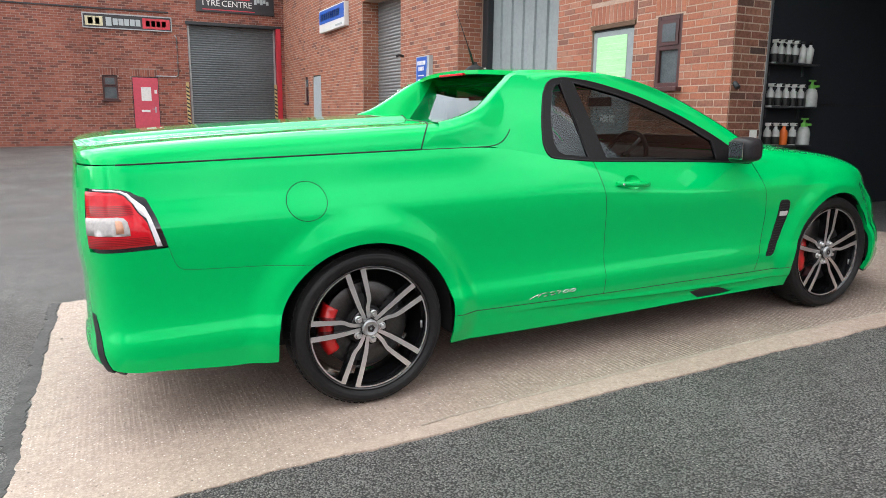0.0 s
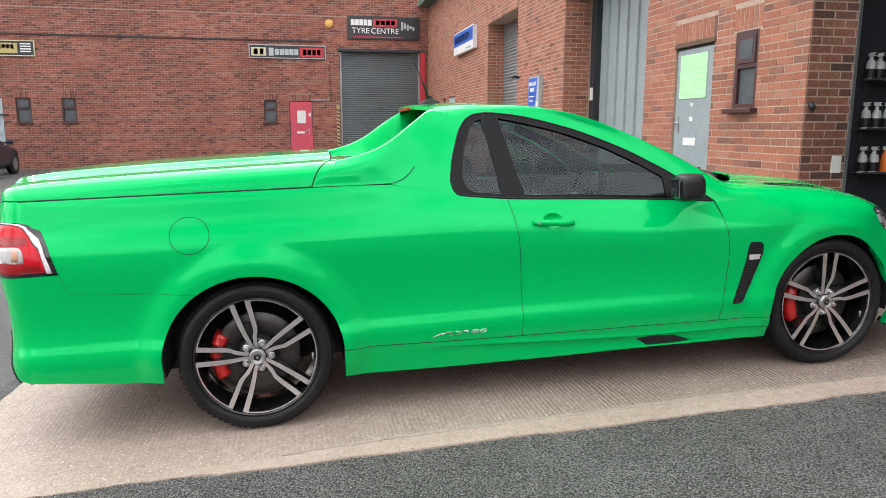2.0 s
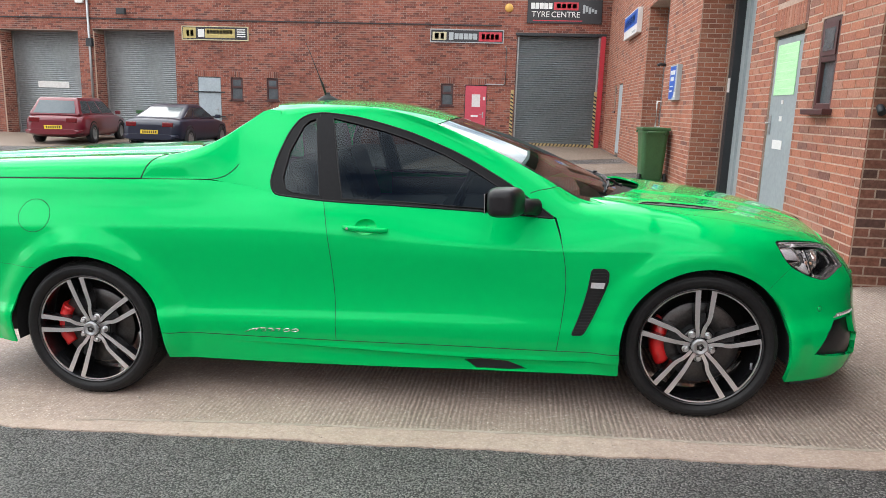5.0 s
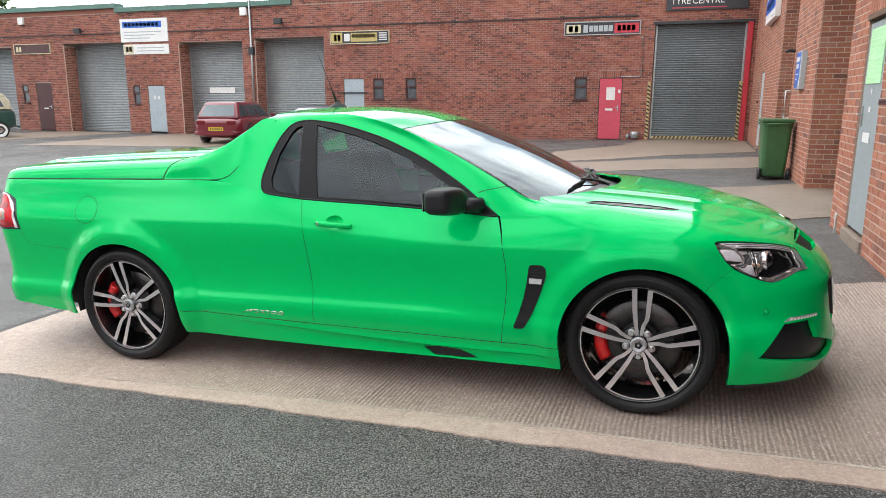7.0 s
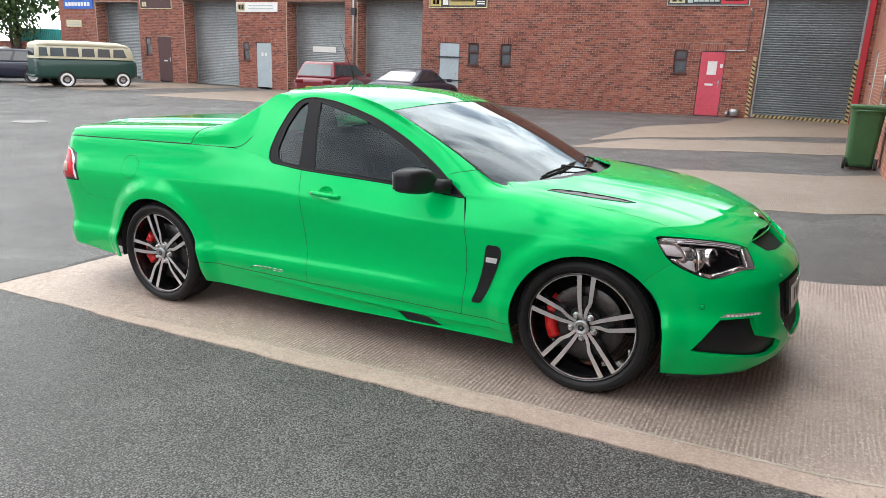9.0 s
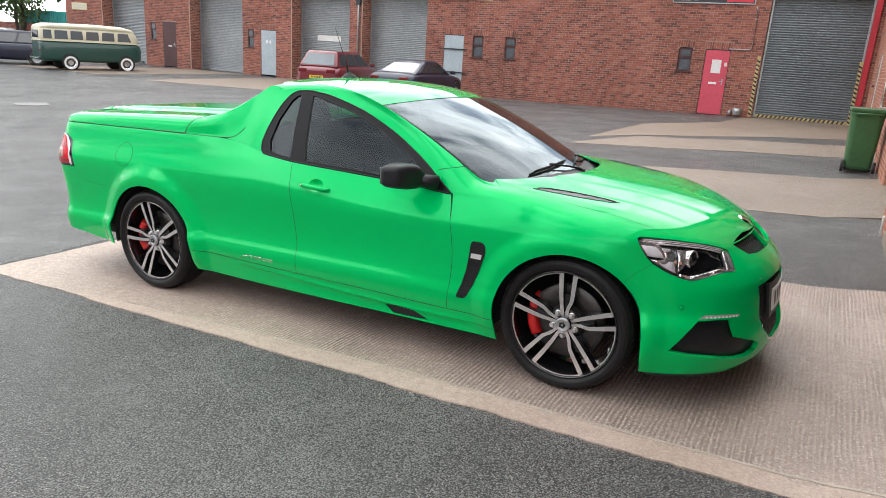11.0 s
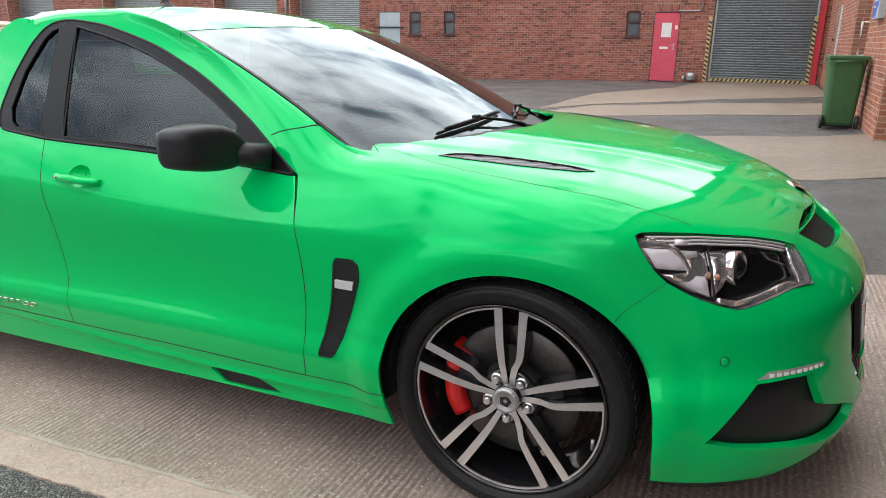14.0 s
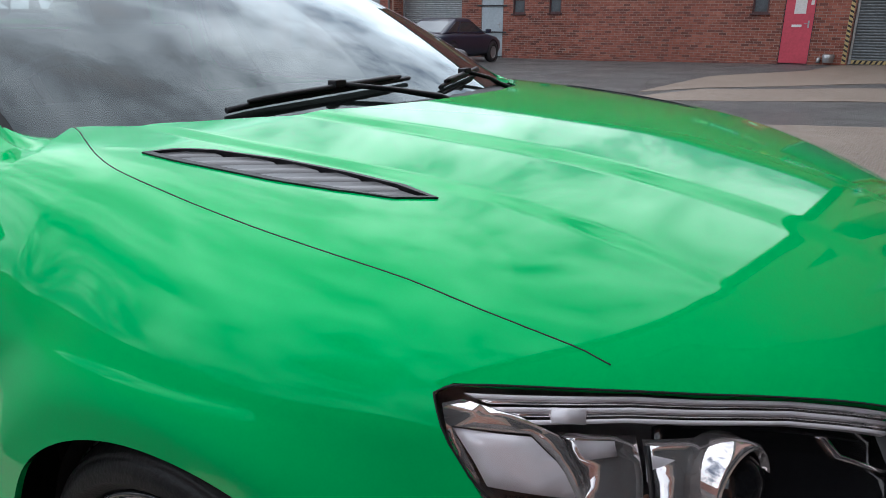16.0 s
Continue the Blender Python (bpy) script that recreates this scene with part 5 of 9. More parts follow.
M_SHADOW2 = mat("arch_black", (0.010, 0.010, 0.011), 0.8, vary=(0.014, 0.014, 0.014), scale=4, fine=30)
M_CARGLASS2 = mat("bright_rear_glass", (0.12, 0.14, 0.15), 0.06, 0.15, vary=(0.10, 0.12, 0.13), scale=3, fine=30, spec=0.9)
M_CLEAR2 = mat("clear_lamp", (0.55, 0.56, 0.58), 0.15, 0.4, vary=(0.45, 0.46, 0.48), scale=8, fine=50)
gp = lambda x, y, a: pose(x, y, ground_z(x, y), 0, 0, a)
saloon("coupe", gp(-8.85, 18.55, 93), M_NAVY, "blue-black two-door coupe parked facing the wall", 4.25, 1.33, 1.76, (-1.75, -0.62, 0.20, 1.15), ((0.02, 0.26), (0.30, 0.98)))
saloon("estate_car", gp(-12.75, 19.3, 103), M_WINE, "dark red estate car parked facing the shutter", 4.45, 1.42, 1.75, (-2.12, -1.72, 0.25, 1.20), ((0.02, 0.28), (0.31, 0.60), (0.63, 0.98)))
saloon("hatchback", gp(-27.9, 15.6, 222), M_NAVY, "black hatchback parked behind the old van", 4.0, 1.42, 1.72, (-1.85, -1.45, 0.25, 1.15), ((0.02, 0.45), (0.49, 0.98)))
saloon("saloon_car", gp(-33.0, 18.4, 40), M_SILVER, "silver saloon car parked at the far end", 4.4, 1.42, 1.75, (-1.7, -0.9, 0.25, 1.2), ((0.02, 0.45), (0.49, 0.98)))

# the old van: a green lower half, a cream band of windows and a domed roof
van = thing("camper_van", gp(-23.85, 16.5, 71) @ Matrix.Scale(0.93, 4), "old green and cream camper van with whitewall tyres", "van", group="parked cars")
part("lower_body", loft([(-2.14, 0.60, 0.46, 1.16, 0.45), (-2.10, 0.76, 0.38, 1.20, 0.34), (-1.95, 0.84, 0.35, 1.22, 0.26), (0.0, 0.86, 0.34, 1.22, 0.22), (1.60, 0.85, 0.35, 1.22, 0.26), (1.92, 0.78, 0.37, 1.20, 0.36), (2.08, 0.66, 0.42, 1.14, 0.45), (2.14, 0.48, 0.50, 1.05, 0.5)]), M_VANGREEN, van)
part("upper_body", loft([(-2.11, 0.62, 1.16, 1.70, 0.4), (-2.06, 0.75, 1.15, 1.76, 0.32), (-1.90, 0.80, 1.15, 1.79, 0.26), (0.0, 0.81, 1.15, 1.80, 0.24), (1.45, 0.80, 1.15, 1.79, 0.26), (1.75, 0.75, 1.15, 1.77, 0.34), (1.92, 0.66, 1.15, 1.66, 0.45), (2.02, 0.52, 1.16, 1.45, 0.5)]), M_VANCREAM, van)
part("roof", loft([(-2.10, 0.60, 1.66, 1.76, 0.6), (-2.02, 0.76, 1.66, 1.86, 0.6), (-1.75, 0.83, 1.67, 1.94, 0.62), (0.0, 0.84, 1.68, 1.98, 0.62), (1.30, 0.83, 1.67, 1.95, 0.62), (1.68, 0.76, 1.66, 1.87, 0.6), (1.84, 0.62, 1.66, 1.78, 0.6)]), M_VANCREAM, van)
part("waist_strip", loft([(-2.15, 0.62, 1.19, 1.235, 0.5), (-2.0, 0.85, 1.19, 1.235, 0.4), (0.0, 0.872, 1.19, 1.235, 0.3), (1.65, 0.86, 1.19, 1.235, 0.4), (2.08, 0.62, 1.19, 1.235, 0.5)]), M_VANCREAM, van)
for x0, x1 in ((-2.00, -1.66), (-1.56, -1.03), (-0.93, -0.42), (-0.30, 0.24), (0.36, 0.90), (1.03, 1.62)):
    side_panes(van, [[(x0, 1.30), (x1, 1.30), (x1 - 0.02 if x1 < 1.5 else x1 - 0.14, 1.655), (x0 + 0.02, 1.655)]], 0.806, 0.800, 1.30, 1.655, 0.012, M_CARGLASS2)
part("rear_window", bm_box(-2.13, -0.50, 1.30, -2.06, 0.50, 1.62, bevel=0.02), M_CARGLASS, van)
for y in (-0.33, 0.33):
    part("windscreen", bm_box(-0.03, -0.28, 0.0, 0.03, 0.28, 0.36, bevel=0.02, m=pose(1.98, y, 1.27, 0, -18, 8 if y > 0 else -8)), M_CARGLASS, van)
for x in (-1.0, 1.36):
    for y in (-0.872, 0.872):
        road_wheel(van, x, y, 0.315, M_WHITE, M_CHROME)
        sg = -1 if y < 0 else 1
        part("wheel_arch", bm_lathe([(0.0, 0.0), (0.35, 0.0), (0.37, -0.02)], 28, Matrix.Translation((x, sg * 0.861, 0.345)) @ Matrix.Rotation(radians(-90 * sg), 4, "X")), M_SHADOW2, van)
for x in (-2.18, 2.16):
    part("bumper", bm_tube([(x, -0.75, 0.45), (x + math.copysign(0.06, x), -0.5, 0.45), (x + math.copysign(0.06, x), 0.5, 0.45), (x, 0.75, 0.45)], 0.05, 8), M_VANGREEN, van)
for y in (-0.5, 0.5):
    part("head_lamp", bm_lathe([(0.0, 0.04), (0.07, 0.03), (0.10, 0.0)], 16, pose(2.12, y, 0.86, 0, 90, 0)), M_CLEAR2, van)
    part("tail_lamp", bm_lathe([(0.0, 0.03), (0.04, 0.025), (0.05, 0.0)], 16, pose(-2.13, y * 1.3, 0.82, 0, -90, 0)), M_CARLAMP, van)


# ---- trees and the far edge of the yard ----
M_BARK = mat("bark", (0.10, 0.075, 0.055), 0.9, vary=(0.06, 0.045, 0.035), scale=5, fine=40, bump=0.6, bump_scale=25, streak=(1, 1, 0.2))
M_LEAF = mat("leaves", (0.060, 0.115, 0.030), 0.6, vary=(0.035, 0.075, 0.020), scale=0.8, fine=9, random=("island", [(1, 1, 1), (0.7, 0.8, 0.6), (1.3, 1.2, 0.9), (0.85, 0.95, 0.8)]))


def crown_mesh(seed, n=2600):
    rnd = random.Random(seed)
    verts, faces = [], []
    lobes = [(rnd.uniform(-1.6, 1.6), rnd.uniform(-1.6, 1.6), rnd.uniform(3.6, 6.8), rnd.uniform(0.9, 1.6)) for _ in range(13)]
    for i in range(n):
        cx, cy, cz, r = lobes[i % len(lobes)]
        while True:
            d = Vector((rnd.uniform(-1, 1), rnd.uniform(-1, 1), rnd.uniform(-1, 1)))
            if 0.25 < d.length < 1:
                break
        p = Vector((cx, cy, cz)) + d * r
        s = rnd.uniform(0.10, 0.24)
        q = Euler((rnd.uniform(0, 6.3), rnd.uniform(0, 6.3), rnd.uniform(0, 6.3))).to_matrix()
        k = len(verts)
        for u, v in ((-1, 0), (0, 0.55), (1, 0), (0, -0.55)):
            verts.append(tuple(p + q @ Vector((u * s, v * s, 0.25 * s * abs(u)))))
        faces += [(k, k + 1, k + 3), (k + 1, k + 2, k + 3)]
    me = bpy.data.meshes.new("crown")
    me.from_pydata(verts, [], faces)
    me.materials.append(M_LEAF)
    return me


CROWNS = [crown_mesh(5), crown_mesh(9)]


def tree(x, y, scale, turn, k):
    ob = thing("tree", pose(x, y, ground_z(x, y) - 0.05, 0, 0, turn) @ Matrix.Diagonal((scale, scale, scale, 1)), "broad leafy tree with a bare lower trunk", "tree", group="trees round the yard")
    bm = bm_tube([(0, 0, 0), (0.04, 0.02, 1.2), (0.0, 0.08, 2.6), (0.1, 0.0, 4.2), (0.05, 0.05, 5.8)], [0.26, 0.19, 0.15, 0.10, 0.04], 10)
    rnd = random.Random(k)
    for i in range(9):
        a, z = rnd.uniform(0, 6.3), rnd.uniform(2.2, 4.6)
        l = rnd.uniform(1.0, 1.9)
        bm_tube([(0.03, 0.04, z), (0.5 * l * math.cos(a), 0.5 * l * math.sin(a), z + 0.5), (l * math.cos(a), l * math.sin(a), z + 1.2)], [0.07, 0.045, 0.015], 6, bm)
    part("trunk", bm, M_BARK, ob)
    cr = new("crown", CROWNS[k % 2])
    cr.parent = ob
    return ob


for k, (x, y, s, a) in enumerate(((-40.5, 23.6, 0.78, 75), (-45.5, 23.2, 0.85, 310), (-41.0, 24.2, 1.35, 20), (-46.5, 25.5, 1.5, 140), (-44.0, 31.0, 1.6, 250), (-52.0, 28.0, 1.5, 70), (-57.0, 20.0, 1.5, 300), (-60.0, 12.0, 1.6, 200),
                                  (-14.0, -38.0, 1.3, 40), (-8.0, -41.0, 1.5, 120), (2.0, -44.0, 1.3, 310), (9.0, -40.0, 1.4, 190), (-24.0, -36.0, 1.5, 260))):
    tree(x, y, s, a, k)
cont = thing("container", gp(-38.6, 26.2, 8), "turquoise steel container behind the parked cars", "container")
bm = bmesh.new()
prof = []
for i in range(40):
    prof += [(-3.0 + 0.15 * i, 0.0), (-3.0 + 0.15 * i + 0.07, 0.0), (-3.0 + 0.15 * i + 0.09, 0.035), (-3.0 + 0.15 * i + 0.13, 0.035)]
vs = [[bm.verts.new((x, -1.22 + y, z)) for x, y in prof] for z in (0.15, 2.45)]
for i in range(len(prof) - 1):
    bm.faces.new((vs[0][i], vs[0][i + 1], vs[1][i + 1], vs[1][i]))
M_TEAL = mat("turquoise_paint", (0.05, 0.36, 0.34), 0.5, vary=(0.04, 0.28, 0.27), scale=1.5, fine=20)
part("side_panel", bm, M_TEAL, cont)
part("box", bm_box(-3.0, -1.18, 0.12, 3.0, 1.2, 2.52, bevel=0.03), M_TEAL, cont)
ywall, M_YW, YW_L = wall("wall_west", (-62.0, 23.0), (-36.5, 24.6), -0.3, 1.75, 0.3, [], M_MORTAR_FAR, "low red brick boundary wall")

# loose grit and chippings on the yard beside the apron
rnd_grit = random.Random(41)
V, F = [], []
for _ in range(170):
    x, y = rnd_grit.uniform(-3.2, 5.0), rnd_grit.uniform(-3.2, 2.4) if rnd_grit.random() < 0.6 else rnd_grit.gauss(-0.44, 0.06)
    r = rnd_grit.uniform(0.003, 0.009)
    z = ground_z(x, y) + (0.005 if -1.4 < x and y > -0.42 else 0.0) + r * 0.25
    n0 = len(V)
    V += [(x + r * dx * rnd_grit.uniform(0.6, 1.3), y + r * dy * rnd_grit.uniform(0.6, 1.3), z + r * dz * rnd_grit.uniform(0.4, 0.9)) for dx, dy, dz in ((1, 0, 0), (0, 1, 0), (-1, 0, 0), (0, -1, 0), (0, 0, 1), (0, 0, -1))]
    for i in range(4):
        F += [(n0 + i, n0 + (i + 1) % 4, n0 + 4), (n0 + (i + 1) % 4, n0 + i, n0 + 5)]
me = bpy.data.meshes.new("grit")
me.from_pydata(V, [], F)
me.materials.append(mat("grit_stone", (1, 1, 1), 0.8, vary=(0.8, 0.78, 0.75), scale=30, fine=200, random=("island", [(0.08, 0.075, 0.07), (0.5, 0.47, 0.43), (0.25, 0.21, 0.17), (0.62, 0.6, 0.56)])))
tagged(new("grit", me), "scattered pale and dark loose chippings on the asphalt", "grit", kind="stuff")

# ---- the green pickup: its surfaces ----
# car frame: x ahead of the rear axle, z over the ground, w half-widths from the middle
def spline(points):
    """A smooth curve through (x, value) points, monotone between them where they are."""
    xs, ys = [p[0] for p in points], [p[1] for p in points]
    n = len(xs)
    d = [(ys[i + 1] - ys[i]) / (xs[i + 1] - xs[i]) for i in range(n - 1)]
    m = [d[0]] + [0.0 if d[i - 1] * d[i] <= 0 else 2 * d[i - 1] * d[i] / (d[i - 1] + d[i]) for i in range(1, n - 1)] + [d[-1]]

    def f(x):
        if x <= xs[0]:
            return ys[0] + m[0] * (x - xs[0])
        if x >= xs[-1]:
            return ys[-1] + m[-1] * (x - xs[-1])
        i = 0
        while x > xs[i + 1]:
            i += 1
        h = xs[i + 1] - xs[i]
        t = (x - xs[i]) / h
        return ((1 + 2 * t) * (1 - t) ** 2 * ys[i] + t * (1 - t) ** 2 * h * m[i] + t * t * (3 - 2 * t) * ys[i + 1] + t * t * (t - 1) * h * m[i + 1])
    return f


def eased(f, h):
    """The curve f averaged over a short stretch, so that reflections run smoothly over its points."""
    taps = [(k / 4 * h, math.cos(k / 4.5 * math.pi / 2) ** 2) for k in range(-4, 5)]
    total = sum(w for _, w in taps)

    known = {}

    def g(x):
        if x not in known:
            known[x] = sum(w * f(x + o) for o, w in taps) / total
        return known[x]
    return g


def ss(a, b, v):
    t = min(max((v - a) / (b - a), 0.0), 1.0)
    return t * t * (3 - 2 * t)


HUB_F, HUB_Z, WHEEL_R, RIM_K = 3.006, 0.340, 0.352, 1.060
f_section = eased(spline([(0.10, 0.850), (0.17, 0.868), (0.25, 0.890), (0.30, 0.902), (0.36, 0.916), (0.41, 0.922), (0.425, 0.921), (0.47, 0.902), (0.52, 0.899),
                    (0.62, 0.906), (0.74, 0.922), (0.82, 0.930), (0.855, 0.930), (0.90, 0.916), (0.97, 0.884), (1.03, 0.850), (1.10, 0.812), (1.2, 0.75)]), 0.03)
f_plan = eased(spline([(-1.2, -0.030), (-0.8, -0.010), (0.0, 0.0), (1.2, 0.002), (1.8, 0.010), (2.3, 0.028), (2.6, 0.028), (3.0, 0.006), (3.4, -0.03), (3.9, -0.06)]), 0.25)
x_tail = spline([(0.15, -1.04), (0.22, -1.09), (0.36, -1.135), (0.45, -1.12), (0.62, -1.115), (0.80, -1.125), (1.0, -1.115), (1.10, -1.10), (1.2, -1.08)])
x_nose = spline([(0.12, 3.86), (0.20, 3.945), (0.28, 3.962), (0.42, 3.935), (0.58, 3.925), (0.64, 3.895), (0.70, 3.838), (0.76, 3.770), (0.80, 3.728), (0.86, 3.63), (0.95, 3.45)])
TAIL_C, NOSE_C = -0.86, 3.12


def nose_n(z):
    """How square the nose is in plan: squarer low down at the bumper."""
    return 3.4 - 1.1 * ss(0.46, 0.80, z)


def flare(x, z):
    b = 0.0
    for hx in (0.0, HUB_F):
        r = math.hypot(x - hx, z - HUB_Z)
        if z > HUB_Z - 0.2:
            if hx == 0.0:
                b += 0.040 * (1 - ss(0.425, 0.545, r)) * ss(0.10, 0.30, z)
            else:
                b += 0.028 * (1 - ss(0.41, 0.515, r)) * ss(0.10, 0.30, z)
    return b


def w_side(x, z):
    up = 0.03 * ss(0.95, 1.10, z) * (1 - ss(0.4, 0.9, x))
    drop = 0.10 * ss(0.9, 2.3, x)
    w = f_section(z + drop * ss(0.55, 0.92, z)) + f_plan(x) + up + 0.05 * ss(0.52, 0.22, z) * ss(3.15, 3.4, x) + 0.018 * ss(3.3, 3.5, x) * ss(0.80, 0.55, z)
    w += 0.017 * ss(1.9, 2.45, x) * ss(0.415, 0.50, z) * ss(0.77, 0.60, z) * ss(3.1, 2.8, x)
    zc = 0.300 - 0.052 * ss(0.55, 2.0, x)
    w += ss(0.6, 1.5, x) * ss(2.75, 2.3, x) * (0.007 * ss(zc + 0.030, zc + 0.004, z) - 0.024 * ss(zc + 0.004, zc - 0.006, z) * ss(zc - 0.09, zc - 0.02, z) - 0.007 * ss(zc - 0.02, zc - 0.09, z))
    return w + flare(x, z)


def w_body(x, z):
    """Half-width of the body, with its rounded nose and tail."""
    w = w_side(x, z)
    if x > NOSE_C:
        u = min((x - NOSE_C) / (x_nose(z) - NOSE_C), 1.0)
        w *= max(1 - u ** nose_n(z), 0.0) ** 0.5
    if x < TAIL_C:
        u = min((TAIL_C - x) / (TAIL_C - x_tail(z)), 1.0)
        w *= max(1 - u ** 3.6, 0.0) ** 0.25
    return w


def side(s, z):
    """The side, wrapped round the nose (s over NOSE_C) and the tail (s under TAIL_C)."""
    if s > NOSE_C:
        a = min((s - NOSE_C) / 1.25, 1.0) * math.pi / 2
        u = math.sin(a) ** (2 / nose_n(z))
        x = NOSE_C + (x_nose(z) - NOSE_C) * u
        return Vector((x, -w_side(x, z) * math.cos(a), z))
    if s < TAIL_C:
        a = min((TAIL_C - s) / 1.0, 1.0) * math.pi / 2
        u = math.sin(a) ** (2 / 3.6)
        x = TAIL_C - (TAIL_C - x_tail(z)) * u
        return Vector((x, -w_side(x, z) * math.cos(a) ** 0.5, z))
    return Vector((s, -w_side(s, z), z))


# front wings and bonnet
f_z0 = eased(spline([(2.2, 0.80), (3.0, 0.80), (3.25, 0.785), (3.45, 0.755), (3.6, 0.71), (3.8, 0.60)]), 0.1)
f_bonnet = eased(spline([(2.3, 1.050), (2.5, 1.035), (2.75, 1.014), (3.15, 0.968), (3.4, 0.920), (3.55, 0.880), (3.68, 0.828), (3.76, 0.775), (3.80, 0.73)]), 0.09)
f_wa = eased(spline([(2.2, 0.70), (2.7, 0.70), (3.1, 0.66), (3.4, 0.58), (3.6, 0.46), (3.75, 0.30), (3.8, 0.2)]), 0.12)
WING = 0.26


def bonnet_z(x, w):
    """Height of the bonnet: a low crown with a raised middle and a crease each side of it."""
    w = abs(w)
    k = f_wa(x)
    z = f_bonnet(x) - 0.009 * ss(3.7, 3.3, x) - (0.024 + 0.016 * ss(3.2, 3.6, x)) * (w / max(k, 0.1)) ** 2
    edge = 0.26 + 0.13 * ss(3.7, 2.6, x)
    z += 0.008 * (1 - ss(edge - 0.02, edge + 0.04, w)) * ss(3.78, 3.5, x)
    edge2 = 0.52 + 0.10 * ss(3.6, 2.6, x)
    z += 0.004 * (1 - ss(edge2 - 0.02, edge2 + 0.02, w)) * ss(3.6, 3.3, x)
    return z


def front(x, v):
    """Side, wing shoulder and bonnet as one skin: v is the height up to the shoulder, then the way inwards."""
    z0 = f_z0(x)
    if v <= z0:
        return Vector((x, -w_body(x, v), v))
    wa = f_wa(x)
    ws = w_body(x, z0)
    za = bonnet_z(x, wa)
    if v <= z0 + WING:
        t = (v - z0) / WING
        sl = (w_body(x, z0) - w_body(x, z0 - 0.03)) / 0.03
        h = za - z0
        b0, b1 = (ws, z0), (ws + sl * 0.45 * h, z0 + 0.62 * h)
        gs = (bonnet_z(x, wa + 0.02) - za) / 0.02
        d = 0.55 * (ws - wa)
        b2, b3 = (wa + d, za + gs * d), (wa, za)
        c = [(1 - t) ** 3, 3 * t * (1 - t) ** 2, 3 * t * t * (1 - t), t ** 3]
        w, z = sum(k * b[0] for k, b in zip(c, (b0, b1, b2, b3))), sum(k * b[1] for k, b in zip(c, (b0, b1, b2, b3)))
        w += (w_side(x, z) - w) * (1 - ss(2.40, 2.90, x)) * (1 - ss(0.92, 1.0, z))
        return Vector((x, -w, z))
    w = wa - (v - z0 - WING)
    return Vector((x, -w, bonnet_z(x, w)))


# cabin
f_belt = eased(spline([(-1.2, 1.102), (0.3, 1.100), (0.60, 1.097), (0.80, 1.075), (1.0, 1.030), (1.23, 1.0), (1.6, 0.979), (2.14, 0.945), (2.32, 0.930), (2.5, 0.915)]), 0.09)
f_winz = eased(spline([(0.5, 1.25), (0.9, 1.36), (1.0, 1.395), (1.127, 1.420), (1.3, 1.424), (1.5, 1.395), (1.7, 1.335), (1.9, 1.245), (2.1, 1.125), (2.25, 1.005), (2.32, 0.935), (2.5, 0.91)]), 0.05)
f_roof = eased(spline([(0.4, 1.45), (0.88, 1.478), (1.1, 1.486), (1.37, 1.476), (1.6, 1.440), (1.8, 1.386), (2.0, 1.33)]), 0.1)
f_ew = eased(spline([(0.4, 0.56), (0.9, 0.565), (1.3, 0.60), (1.5, 0.635), (1.76, 0.685), (1.93, 0.7088), (2.1, 0.7326), (2.28, 0.7578), (2.45, 0.7816), (2.6, 0.80)]), 0.12)
f_ez = eased(spline([(0.4, 1.43), (0.9, 1.453), (1.1, 1.458), (1.37, 1.446), (1.6, 1.408), (1.76, 1.358), (1.93, 1.285), (2.1, 1.203), (2.28, 1.106), (2.45, 1.006), (2.6, 0.94)]), 0.08)


def cab_w(x, z):
    zb = f_belt(x)
    d = z - zb
    return w_side(x, zb) - 0.42 * d - 0.22 * d * d


def cabin(x, v):
    """Cabin side: v 0 to 1 from the belt to the window's top, 1 to 2 over the pillar to the roof or windscreen edge."""
    zb, zt = f_belt(x), f_winz(x)
    if v <= 1:
        z = zb + (zt - zb) * v
        return Vector((x, -cab_w(x, z), z))
    t = v - 1
    wt = cab_w(x, zt)
    we, ze = f_ew(x), f_ez(x)
    sl = (cab_w(x, zt + 0.01) - wt) / 0.01
    n = math.hypot(sl, 1)
    L = 0.45 * math.hypot(we - wt, ze - zt)
    b0, b1 = (wt, zt), (wt + sl / n * L, zt + L / n)
    b2, b3 = (we + 0.5 * abs(wt - we), ze - 0.20 * abs(wt - we)), (we, ze)
    c = [(1 - t) ** 3, 3 * t * (1 - t) ** 2, 3 * t * t * (1 - t), t ** 3]
    return Vector((x, -sum(k * b[0] for k, b in zip(c, (b0, b1, b2, b3))), sum(k * b[1] for k, b in zip(c, (b0, b1, b2, b3)))))


def roof(x, y):
    we, ze = f_ew(x), f_ez(x)
    return Vector((x, y, f_roof(x) - (f_roof(x) - ze) * (y / we) ** 2))


def screen(p, q):
    """The windscreen: p from -1 (near) to 1 (far), q from 0 at the roof to 1 at the scuttle."""
    x0, x1 = 1.76 + 0.05 * (1 - p * p), 2.46 + 0.22 * (1 - p * p)
    bow = 0.02 * math.sin(math.pi * q)
    x = x0 + (x1 - x0) * q
    we = f_ew(1.76) + (f_ew(2.46) - f_ew(1.76)) * q
    zc0, zc1 = 1.382 - 0.024 * p * p, 1.008 - 0.009 * p * p
    return Vector((x, p * we, zc0 + (zc1 - zc0) * q + bow))


# tonneau lid and sail panels
f_lid = spline([(-1.15, 1.150), (-1.08, 1.185), (-0.9, 1.205), (-0.3, 1.228), (0.2, 1.240), (0.45, 1.245), (0.8, 1.24)])


